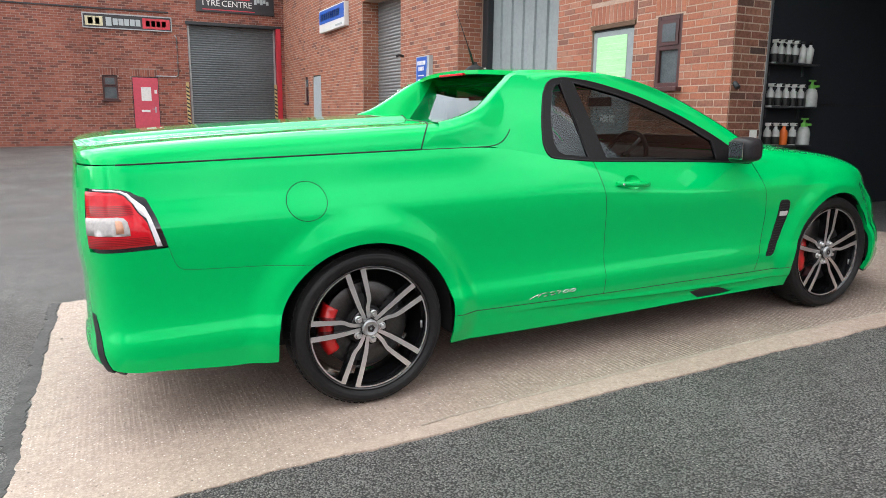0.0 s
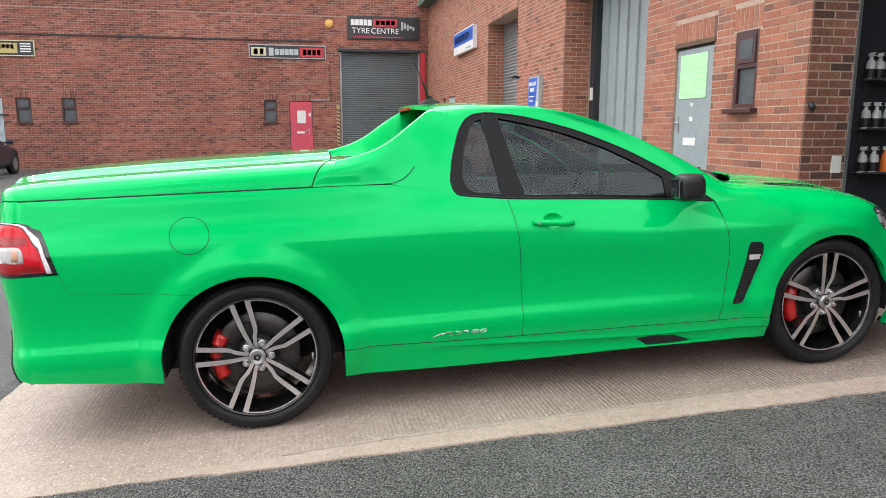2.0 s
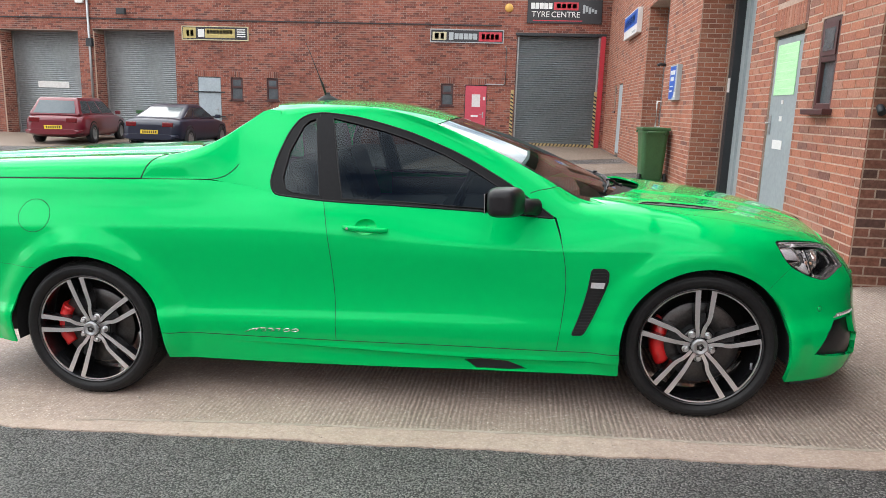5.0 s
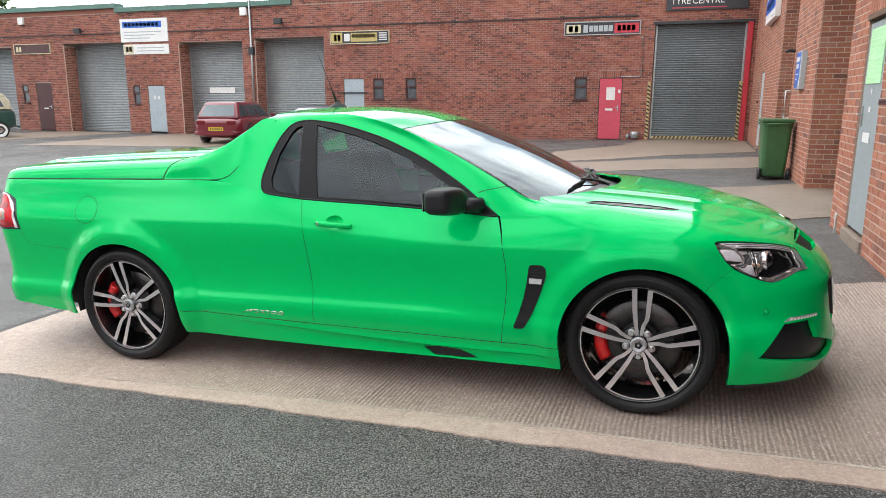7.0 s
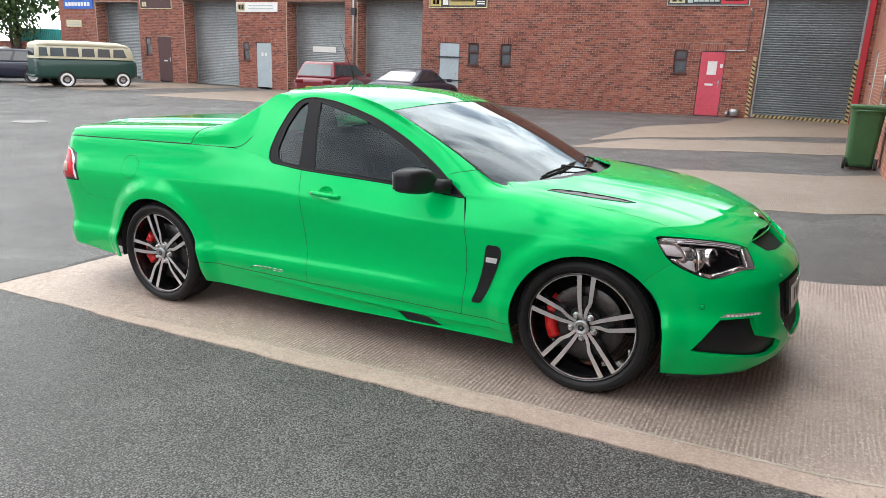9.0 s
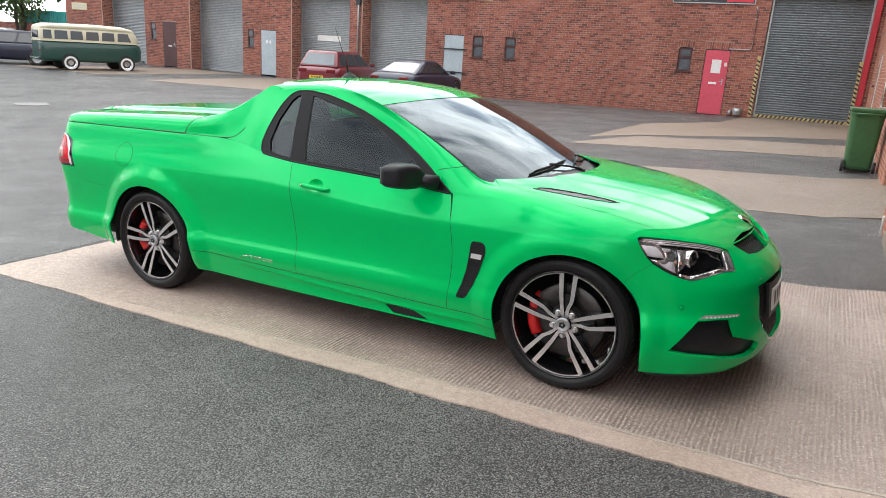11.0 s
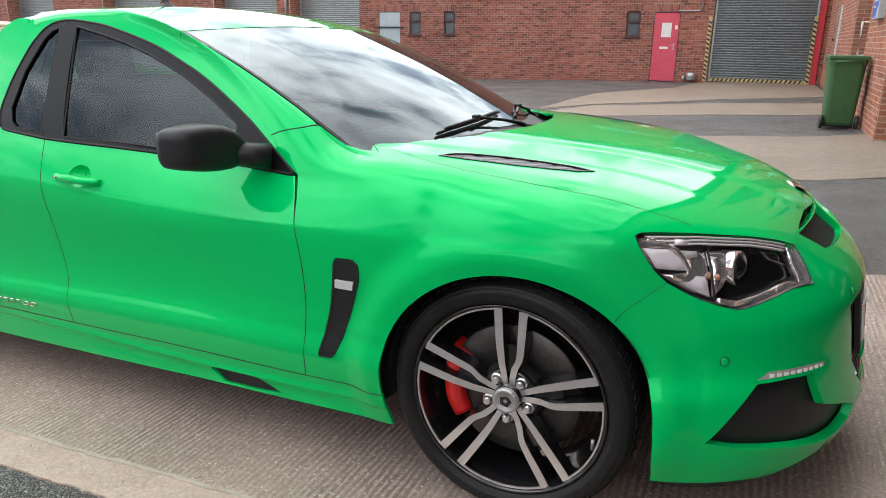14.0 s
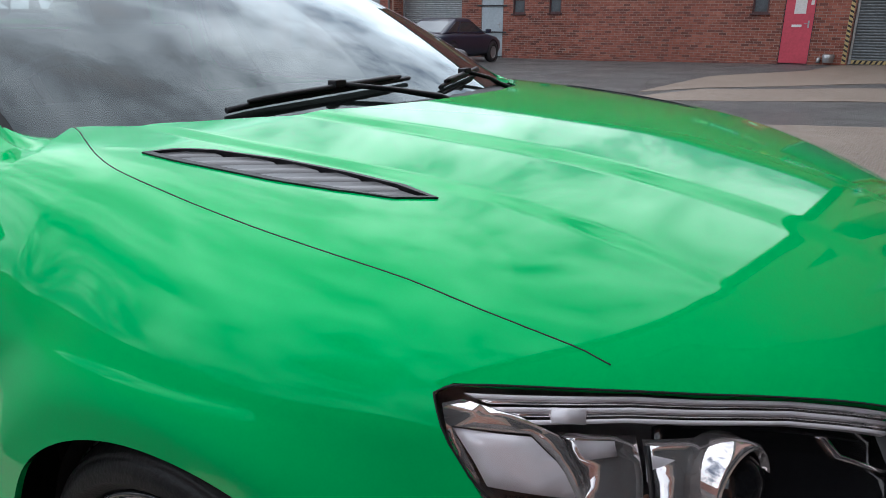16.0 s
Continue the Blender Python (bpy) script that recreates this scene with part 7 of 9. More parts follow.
panel("front_lip", [(side, [(3.28, 0.158), (3.28, 0.180), (3.57, 0.178), (3.80, 0.168), (S_END, 0.163), (S_END, 0.135), (3.60, 0.145)], [], 0.03, 1.0)], M_TRIM, pickup, "black chin spoiler", off=-0.004, thick=0.05, sides="whole")
# tail
T_END = TAIL_C - 1.0
bump_r = [(-0.412, 0.262)] + ar_full[:i_seam + 1] + BUMPER_SEAM[::-1] + [(-1.28, 0.782), (-1.35, 0.70), (T_END, 0.70), (T_END, 0.36), (-1.5, 0.34), (-1.1, 0.31), (-0.87, 0.298), (-0.60, 0.268)]
panel("rear_bumper", [(side, bump_r, [], 0.028, 1.0)], M_GREEN, pickup, sides="whole")
panel("tailgate", [(side, [(-1.35, 1.10), (-1.35, 1.02), (-1.28, 1.02), (-1.30, 0.90), (-1.28, 0.782), (-1.35, 0.70), (T_END, 0.70), (T_END, 1.10)], [], 0.04, 1.0)], M_GREEN, pickup, sides="whole")
panel("corner_trim", [(side, [(-1.15, 0.302), (-1.21, 0.36), (-1.29, 0.45), (-1.35, 0.52), (-1.43, 0.52), (-1.37, 0.43), (-1.29, 0.34), (-1.24, 0.305)], [], 0.03, 1.0)], M_TRIM, pickup, "black lower corner of the rear bumper", off=0.003, thick=0.012)
panel("rear_valance", [(side, [(-1.12, 0.27), (-1.12, 0.31), (-1.14, 0.316), (-1.5, 0.342), (T_END, 0.362), (T_END, 0.27)], [], 0.04, 1.0)], M_TRIM, pickup, "black rear valance", off=-0.03, sides="whole")
tl = panel("tail_lamp", [(side, rounded(TAIL_LAMP, 0.3, 1), [], 0.03, 1.0)], M_GLOSSBLACK, pickup, "red and clear wrap-round lamp", off=0.001)
for ob, far in zip(tl, (False, True)):
    for nm, poly, m, o in (("red_lens", [(-0.836, 0.806), (-0.846, 0.85), (-0.862, 0.91), (-0.885, 0.962), (-0.915, 0.990), (-0.96, 1.001), (-1.10, 1.006), (-1.26, 1.008), (-1.262, 0.800), (-0.95, 0.802)], M_REDLENS, 0.006),
                           ("clear_lens", [(-0.900, 0.848), (-0.901, 0.872), (-0.908, 0.897), (-0.925, 0.910), (-0.96, 0.914), (-1.26, 0.912), (-1.262, 0.850)], M_LED, 0.010),
                           ("indicator_lens", [(-0.928, 0.857), (-0.929, 0.878), (-0.936, 0.897), (-0.952, 0.902), (-0.975, 0.902), (-0.975, 0.857)], M_AMBER, 0.0125),
                           ("chrome_edge", [(-0.812, 0.800), (-0.824, 0.845), (-0.842, 0.905), (-0.866, 0.964), (-0.894, 0.997), (-0.93, 1.008), (-1.0, 1.013), (-1.16, 1.016), (-1.16, 1.012), (-1.0, 1.008), (-0.935, 1.002), (-0.904, 0.989), (-0.878, 0.958), (-0.857, 0.905), (-0.842, 0.848), (-0.832, 0.801)], M_CLEARLENS, 0.0075)):
        V, F, N = skin([(side, poly, [], 0.03, 1.0)], o, 0.005, far)
        me = bpy.data.meshes.new(nm)
        me.from_pydata([tuple(v) for v in V], [], [q for q, _ in F])
        me.polygons.foreach_set("use_smooth", [True] * len(me.polygons))
        me.materials.append(m)
        new(nm, me).parent = ob
    for z in [0.8115 + 0.0062 * k for k in range(5)] + [0.920 + 0.0062 * k for k in range(6)]:
        xl = -0.846 - 0.30 * (z - 0.806)
        V, F, N = skin([(side, [(xl, z), (-1.0, z), (-1.25, z), (-1.25, z + 0.0028), (-1.0, z + 0.0028), (xl, z + 0.0028)], [], 0.03, 1.0)], 0.0085, 0.004, far)
        me = bpy.data.meshes.new("lens_rib")
        me.from_pydata([tuple(v) for v in V], [], [q for q, _ in F])
        me.materials.append(M_REDRIB)
        new("lens_rib", me).parent = ob
# lid, sail panels and roof
lid_out = [(0.30, 0.0), (0.345, 0.5), (0.40, 1.0)] + [(0.41, v) for v in steps(1.2, 2.0, 4)] + [(x, 2.0) for x in steps(0.3, -1.088, 12)] + [(-1.088, v) for v in steps(1.9, 0.0, 10)]
panel("tonneau_lid", [(lid, lid_out, [], 0.035, 0.45)], M_GREEN, pickup, sides="whole", thick=0.03)
f_cap = lambda x: f_sail(x) - 0.035 * ss(0.88, 0.97, x)
sail_edge = along(f_cap, steps(0.97, 0.42, 18))
panel("sail_panel", [(lid, [(0.304, 0.0), (0.349, 0.5), (0.404, 1.0), (0.414, 1.2), (0.42, 1.4), (0.44, 1.4), (0.44, 0.86), (0.425, 0.5), (0.40, 0.33), (0.365, 0.18), (0.33, 0.04)], [], 0.03, 0.45), (upper, sail_seam + [(0.972, 1.41)] + sail_edge, [], 0.026, 1.0)], M_GREEN, pickup)
for sg in (-1, 1):
    bm = bmesh.new()
    rows = []
    for x in steps(0.42, 1.04, 24):
        z = f_sail(min(x, 0.975)) - 0.011 * ss(0.78, 0.94, x)
        w = sail_w(min(x, 0.975), z)
        fin = w - 0.085
        k = ss(0.86, 0.965, x)
        dip = 0.001 + 0.012 * ss(0.975, 1.04, x)
        on_cab = [(-p.y, p.z - dip) for p in (cabin(x, v) for v in (1.22, 1.4, 1.6, 1.85, 2.0))] + [(f_ew(x) - 0.01, f_ez(x) - 0.014), (f_ew(x) - 0.02, f_ez(x) - 0.05), (f_ew(x) - 0.04, 1.19)]
        w0 = sail_w(x, f_cap(x)) if x < 0.97 else w
        prof = ((w0 if x < 0.97 else w, f_cap(min(x, 0.97)) - 0.001),) + ((w, z - 0.001), (w - 0.006, z + 0.004), (w - 0.016, z + 0.007), (fin + 0.02, z + 0.005), (fin + 0.006, z + 0.0), (fin, z - 0.012), (fin - 0.012, z - 0.06), (fin - 0.03, 1.19))[1:]
        rows.append([bm.verts.new((x, sg * (a * (1 - k) + c * k), b * (1 - k) + d * k)) for (a, b), (c, d) in zip(prof, on_cab)])
    for a, b in zip(rows, rows[1:]):
        for i in range(7):
            g = bm.faces.new((a[i], a[i + 1], b[i + 1], b[i]))
            g.smooth = True
    part("sail_cap", bm, M_GREEN, pickup, recalc=True)
bm = bmesh.new()
cols = []
for x in steps(0.36, 1.0, 8):
    cols.append([bm.verts.new((x, y, 1.208 - 0.02 * (y / 0.7) ** 2)) for y in steps(-0.70, 0.70, 8)])
for a, b in zip(cols, cols[1:]):
    for i in range(8):
        g = bm.faces.new((a[i], a[i + 1], b[i + 1], b[i]))
        g.smooth = True
part("rear_deck", bm, M_GREEN, pickup)
hdr = [(1.76 + 0.05 * (1 - (y / 0.685) ** 2), y) for y in steps(-0.685, 0.685, 16)]
roof_out = [(x, -f_ew(x)) for x in steps(0.93, 1.74, 14)] + hdr + [(x, f_ew(x)) for x in steps(1.74, 0.93, 14)] + [(0.885, 0.3), (0.88, 0.0), (0.885, -0.3)]
panel("roof", [(roof, roof_out, [], 0.04, 1.0)], M_GREEN, pickup, sides="near", thick=0.022)
part("high_brake_lamp", bm_box(0.868, -0.15, 1.449, 0.892, 0.15, 1.462, bevel=0.003), M_REDLENS, pickup, "red high brake lamp")
# glass
panel("window_frame", [(upper, rounded(WINDOW, 0.25, 2), [QUARTER_PANE, DOOR_PANE], 0.03, 1.0)], M_PILLAR, pickup, "satin black window surround", off=0.002, thick=0.02)
panel("quarter_window", [(upper, [(1.085, 1.03), (1.03, 1.05), (1.013, 1.105), (1.037, 1.24), (1.09, 1.355), (1.125, 1.385), (1.157, 1.388), (1.21, 1.015)], [], 0.05, 1.0)], M_SIDEGLASS, pickup, off=-0.006, thick=0)
panel("door_window", [(upper, [(1.232, 1.397), (1.36, 1.368), (1.50, 1.332), (1.627, 1.291), (1.80, 1.221), (1.955, 1.141), (2.085, 1.066), (2.09, 0.955), (1.6, 0.988), (1.312, 1.002)], [], 0.05, 1.0)], M_SIDEGLASS, pickup, off=-0.006, thick=0)
bm = bmesh.new()
g = [[bm.verts.new(screen(p, q)) for p in steps(-1.0, 1.0, 24)] for q in steps(0.01, 1.06, 16)]
for a, b in zip(g, g[1:]):
    for i in range(24):
        f = bm.faces.new((a[i], a[i + 1], b[i + 1], b[i]))
        f.smooth = True
part("windscreen", bm, M_SCREEN, pickup)
bm = bmesh.new()
for e0, e1, q0, q1 in ((-1.0, -0.986, 0.0, 1.0), (0.978, 1.0, 0.0, 1.0)):
    rows = [[bm.verts.new(screen(p, q) + Vector((0.0012, 0, 0.0030))) for p in (e0, e1)] for q in steps(q0, q1, 14)]
    for a, b in zip(rows, rows[1:]):
        bm.faces.new((a[0], a[1], b[1], b[0]))
for q0, q1 in ((-0.01, 0.05), (0.90, 1.06)):
    rows = [[bm.verts.new(screen(p, q) - Vector((0.005, 0, 0.006))) for q in (q0, q1)] for p in steps(-1.0, 1.0, 20)]
    for a, b in zip(rows, rows[1:]):
        bm.faces.new((a[0], a[1], b[1], b[0]))
part("windscreen_band", bm, M_PILLAR, pickup, "black band round the windscreen")
for sg in (-1, 1):
    bm = bmesh.new()
    rows = []
    for q in steps(0.0, 0.97, 14):
        a = screen(sg * 0.955, q) - Vector((0.006, 0, 0.012))
        top = cabin(min(a.x, 2.30), 1.0)
        b = Vector((top.x - 0.01, -sg * top.y * 0.965, top.z - 0.02))
        rows.append([bm.verts.new(v) for v in (a, (a + b) / 2 - Vector((0.02, sg * 0.02, 0.0)), b)])
    for a, b in zip(rows, rows[1:]):
        for i in range(2):
            bm.faces.new((a[i], a[i + 1], b[i + 1], b[i])).smooth = True
    part("pillar_trim", bm, M_DASH, pickup, "dark inner trim of the windscreen pillar")
bm = bmesh.new()
rows = [[bm.verts.new(v) for v in (screen(p, 0.985) + Vector((0, 0, -0.004)), screen(p, 1.0) + Vector((0.07, 0, -0.030)), screen(p, 1.0) + Vector((0.26, 0, -0.075)))] for p in steps(-0.99, 0.99, 20)]
for a, b in zip(rows, rows[1:]):
    for i in range(2):
        bm.faces.new((a[i], a[i + 1], b[i + 1], b[i]))
part("scuttle", bm, M_TRIM, pickup, "black scuttle panel under the wipers")
bm = bmesh.new()
rows = [[bm.verts.new((0.84 + 0.17 * (z - 1.2) / 0.24, y, z)) for y in steps(-0.56, 0.56, 6)] for z in steps(1.2, 1.44, 4)]
for a, b in zip(rows, rows[1:]):
    for i in range(6):
        bm.faces.new((a[i], a[i + 1], b[i + 1], b[i]))
part("rear_window", bm, M_SIDEGLASS, pickup)

# dark structure behind the skin
bm = bmesh.new()
for b in ((-0.95, 0.60, 0.22, 3.45, 0.78), (0.46, 0.845, 0.20, 2.56, 0.84), (-0.92, 0.82, 0.36, -0.47, 1.06), (-0.47, 0.78, 0.79, 0.46, 1.08), (0.46, 0.80, 0.84, 0.84, 1.10), (2.56, 0.72, 0.76, 3.25, 0.84), (3.45, 0.42, 0.20, 3.78, 0.55)):
    bm_box(b[0], -b[1], b[2], b[3], b[1], b[4], bm)
part("underbody", bm, M_SHADOW, pickup, "black underside and inner structure")
for cx, rx, rz in (AF, AR):
    for sg in (-1, 1):
        bm = bmesh.new()
        pts = arch(cx, rx + 0.004, rz + 0.004, -12, 190, 30)
        rings = [[bm.verts.new((x, sg * w, z)) for x, z in pts] for w in (0.905, 0.60)]
        for i in range(len(pts) - 1):
            f = bm.faces.new((rings[0][i], rings[0][i + 1], rings[1][i + 1], rings[1][i]))
            f.smooth = True
        part("wheel_arch_liner", bm, M_SHADOW, pickup)


# ---- wheels ----
def build_wheel(x, sg, turn):
    """A wheel with its axle along y; sg -1 for the near side."""
    face = Matrix.Translation((x, sg * 0.925, HUB_Z)) @ Matrix.Rotation(radians(90) * -sg if sg > 0 else radians(90), 4, "X")
    # local z points outwards; the tyre is low, the rim large
    tall = lambda prof: [(r * RIM_K if r <= 0.2725 else 0.2725 * RIM_K + (r - 0.2725) * (WHEEL_R - 0.2725 * RIM_K) / 0.0705, z) for r, z in prof]
    tyre_face, face = face, face @ Matrix.Diagonal((RIM_K, RIM_K, 1.0, 1.0))
    wheel = part("wheel", bm_lathe(tall([(0.266, -0.215), (0.272, -0.222), (0.320, -0.228), (0.336, -0.21), (0.3425, -0.17), (0.343, -0.12), (0.3425, -0.06), (0.337, -0.022), (0.326, 0.0), (0.322, 0.004), (0.3195, 0.0035), (0.318, 0.0065), (0.302, 0.0135), (0.300, 0.0125), (0.290, 0.0155), (0.283, 0.011), (0.272, 0.003), (0.266, -0.006), (0.264, -0.02)]), 96, tyre_face), M_TYRE, pickup, "black low-profile tyre on a twin-spoke alloy rim")
    bm = bmesh.new()
    for k in range(72):
        a0, a1 = 2 * math.pi * k / 72, 2 * math.pi * (k + 0.62) / 72
        vs = []
        for zz, rr in ((-0.026, WHEEL_R - 0.0035), (-0.062, WHEEL_R + 0.001)):
            for a in (a0 + (0.0 if zz > -0.05 else 0.02), a1 + (0.0 if zz > -0.05 else 0.02)):
                vs.append(bm.verts.new((rr * math.cos(a), rr * math.sin(a), zz)))
                vs.append(bm.verts.new(((rr + 0.0035) * math.cos(a), (rr + 0.0035) * math.sin(a), zz)))
        for q in ((1, 3, 7, 5), (0, 1, 5, 4), (2, 6, 7, 3), (0, 2, 3, 1), (4, 5, 7, 6)):
            bm.faces.new([vs[i] for i in q])
    bm.transform(tyre_face)
    part("tread", bm, M_TYRE, wheel)
    rim = part("rim", bm_lathe([(0.2665, -0.012), (0.2665, 0.001), (0.262, 0.002), (0.2585, -0.004), (0.2555, -0.012), (0.2525, -0.022), (0.246, -0.06), (0.240, -0.12), (0.238, -0.19), (0.262, -0.215)], 96, face), M_GLOSSBLACK, wheel, "gloss black rim with a machined edge")
    part("brake_disc", bm_lathe([(0.085, -0.085), (0.090, -0.080), (0.183, -0.080), (0.185, -0.083), (0.185, -0.11), (0.085, -0.11)], 64, face), M_DISC, wheel, "grey steel brake disc")
    part("disc_bell", bm_lathe([(0.0, -0.045), (0.075, -0.045), (0.085, -0.055), (0.087, -0.085)], 48, face), M_SHADOW, wheel)
    # spokes: five pairs of legs, one straight and one bent inwards, black bodies with bright faces
    for k in range(5):
        th = radians(turn + 72 * k)
        c, s = math.cos(th), math.sin(th)
        for prof in ([(0.030, 0.0085, 0.0070, -0.030), (0.055, 0.0110, 0.0078, -0.0255), (0.100, 0.0185, 0.0092, -0.0185), (0.150, 0.0235, 0.0102, -0.0125), (0.205, 0.0275, 0.0108, -0.010), (0.2545, 0.0300, 0.0112, -0.007)],
                     [(0.030, -0.0085, 0.0070, -0.030), (0.062, -0.0110, 0.0078, -0.0245), (0.088, -0.0165, 0.0088, -0.020), (0.112, -0.0275, 0.0088, -0.017), (0.128, -0.0310, 0.0092, -0.015), (0.160, -0.0330, 0.0097, -0.012), (0.205, -0.0350, 0.0105, -0.010), (0.2535, -0.0375, 0.0112, -0.007)]):
            face_b, body_b = bmesh.new(), bmesh.new()
            fr, br = [], []
            for r, t, hw, zz in prof:
                fr.append([face_b.verts.new((r * c - (t + o) * s, r * s + (t + o) * c, zz)) for o in (-hw, hw)])
                br.append([body_b.verts.new((r * c - (t + o) * s, r * s + (t + o) * c, z2)) for o, z2 in ((-hw - 0.001, zz - 0.002), (hw + 0.001, zz - 0.002), (hw + 0.004, zz - 0.045), (-hw - 0.004, zz - 0.045))])
            for a, b in zip(fr, fr[1:]):
                face_b.faces.new((a[0], a[1], b[1], b[0]))
            for a, b in zip(br, br[1:]):
                for i in range(4):
                    body_b.faces.new((a[i], a[(i + 1) % 4], b[(i + 1) % 4], b[i]))
            ex = bmesh.ops.extrude_face_region(face_b, geom=face_b.faces[:])
            for v in (q for q in ex["geom"] if isinstance(q, bmesh.types.BMVert)):
                v.co.z -= 0.004
            face_b.transform(face)
            body_b.transform(face)
            part("spoke", body_b, M_GLOSSBLACK, wheel)
            part("spoke_face", face_b, M_ALLOY, wheel, "machined bright spoke face")
        # the bright edge of the rim, broken between the two legs of each pair
        bm = bmesh.new()
        rows = []
        for i in range(15):
            a = th + radians(9.0 + (72 - 9.0 - 10.6) * i / 14)
            rows.append([bm.verts.new((r * math.cos(a), r * math.sin(a), z)) for r, z in ((0.2510, -0.011), (0.2515, -0.0065), (0.2560, -0.0055), (0.2570, -0.010))])
        for a, b in zip(rows, rows[1:]):
            for i in range(3):
                bm.faces.new((a[i], a[i + 1], b[i + 1], b[i]))
        bm.transform(face)
        part("rim_edge", bm, M_ALLOY, rim, "machined bright rim edge")
        # black web between the legs of one pair
        bm = bmesh.new()
        rows = []
        for r, dg in ((0.06, 17), (0.10, 10), (0.15, 6.4)):
            rows.append([bm.verts.new((r * math.cos(th + radians(d)), r * math.sin(th + radians(d)), -0.034)) for d in (-dg, 0, dg)])
        for a, b in zip(rows, rows[1:]):
            for i in range(2):
                bm.faces.new((a[i], a[i + 1], b[i + 1], b[i]))
        bm.transform(face)
        part("spoke_web", bm, M_GLOSSBLACK, wheel)
        a = th + radians(36)
        bolt = Matrix.Translation((0.058 * math.cos(a), 0.058 * math.sin(a), -0.034))
        b = bm_cyl(0.0115, 0.022, 6, m=bolt, r2=0.0095)
        merge(b, bm_lathe([(0.0165, 0.0), (0.0165, 0.004), (0.012, 0.006)], 16, bolt))
        b.transform(face)
        part("wheel_bolt", b, M_ALLOY, wheel, "bright steel wheel bolt")
    part("hub", bm_lathe([(0.080, -0.06), (0.078, -0.036), (0.070, -0.034), (0.040, -0.034), (0.036, -0.014), (0.031, -0.010)], 48, face), M_GLOSSBLACK, wheel)
    part("hub_cap", bm_lathe([(0.0, -0.004), (0.024, -0.004), (0.0265, -0.001), (0.033, -0.001), (0.036, -0.014)], 32, face), M_STEEL, wheel, "silver hub cap with a dark emblem")
    part("emblem", bm_lathe([(0.006, -0.0035), (0.009, -0.002), (0.016, -0.002), (0.018, -0.0038)], 5, face), M_GLOSSBLACK, wheel)
    # caliper at the rear of the disc
    bm = bmesh.new()
    n = 14
    rows = []
    for i in range(n + 1):
        a = radians(146 + 66 * i / n) if sg < 0 else radians(34 - 66 * i / n)
        c, s = math.cos(a), math.sin(a)
        bulge = 0.006 * math.sin(math.pi * i / n) + (0.006 if i in (3, 4, 5, 9, 10, 11) else 0)
        rows.append([bm.verts.new((r * c, r * s, z)) for r, z in ((0.142, -0.078), (0.146, -0.060 + bulge), (0.162, -0.052 + bulge), (0.188, -0.056 + bulge), (0.202, -0.072), (0.203, -0.13), (0.142, -0.13))])
    for a, b in zip(rows, rows[1:]):
        for i in range(6):
            f = bm.faces.new((a[i], a[i + 1], b[i + 1], b[i]))
            f.smooth = True
    bm.faces.new(rows[0])
    bm.faces.new(rows[-1][::-1])
    bm.transform(face)
    part("brake_caliper", bm, M_CALIPER, wheel, "red multi-piston brake caliper")
    v = Matrix.Translation((0.238 * math.cos(radians(turn - 34)), 0.238 * math.sin(radians(turn - 34)), -0.03)) @ Matrix.Rotation(radians(90), 4, "X")
    b = bm_cyl(0.005, 0.03, 10, m=v)
    b.transform(face)
    part("valve", b, M_STEEL, wheel)


for x, turn in ((0.0, 31.5), (HUB_F, 16.0)):
    build_wheel(x, -1, turn)
    build_wheel(x, 1, turn)

# ---- the green pickup: fittings ----
def normal_at(surf, u, v):
    h = 0.003
    n = (surf(u + h, v) - surf(u - h, v)).cross(surf(u, v + h) - surf(u, v - h)).normalized()
    a = surf(u, v)
    return n if n.dot(a - Vector((min(max(a.x, 0.0), 2.8), 0, 0.55))) > 0 else -n


def shut_line(surf, pts, r=0.0019, sides=(-1, 1)):
    """The dark gap along a joint between two panels."""
    pts = list(pts)
    for _ in range(2 if len(pts) > 3 else 0):
        q = [pts[0]]
        for (au, av), (bu, bv) in zip(pts, pts[1:]):
            q += [(au * 0.75 + bu * 0.25, av * 0.75 + bv * 0.25), (au * 0.25 + bu * 0.75, av * 0.25 + bv * 0.75)]
        pts = q + [pts[-1]]
    chain = []
    for (au, av), (bu, bv) in zip(pts, pts[1:]):
        n = max(1, math.ceil(math.hypot(bu - au, bv - av) / 0.03))
        chain += [(au + (bu - au) * i / n, av + (bv - av) * i / n) for i in range(n)]
    chain.append(pts[-1])
    p3 = [surf(u, v) - normal_at(surf, u, v) * 0.0008 for u, v in chain]
    for sg in sides:
        part("shut_line", bm_tube([(p.x, p.y if sg < 0 else -p.y, p.z) for p in p3], r, 6), M_SHADOW, pickup)


shut_line(side, CUT_REAR)
shut_line(side, CUT_FRONT)
shut_line(side, [(0.41, SILL(0.41) - 0.002)] + [(x, SILL(x) - 0.002) for x in steps(0.5, 2.63, 12)], 0.0022)
shut_line(front, BONNET_LINE[:-1], 0.0014)
shut_line(front, [(3.290, 0.612), (3.306, 0.638), (3.357, 0.676), (3.404, 0.709)], 0.0012)
shut_line(side, BUMPER_SEAM, 0.0013)
shut_line(side, [(-0.95, 1.103), (-0.5, 1.103), (0.0, 1.103), (0.30, 1.102)], 0.0042)
shut_line(lid, [(0.302, 0.0), (0.347, 0.5), (0.402, 1.0), (0.412, 1.2), (0.413, 1.5)], 0.0035)
shut_line(upper, sail_seam[:6] + [(0.790, 1.171)], 0.0028)
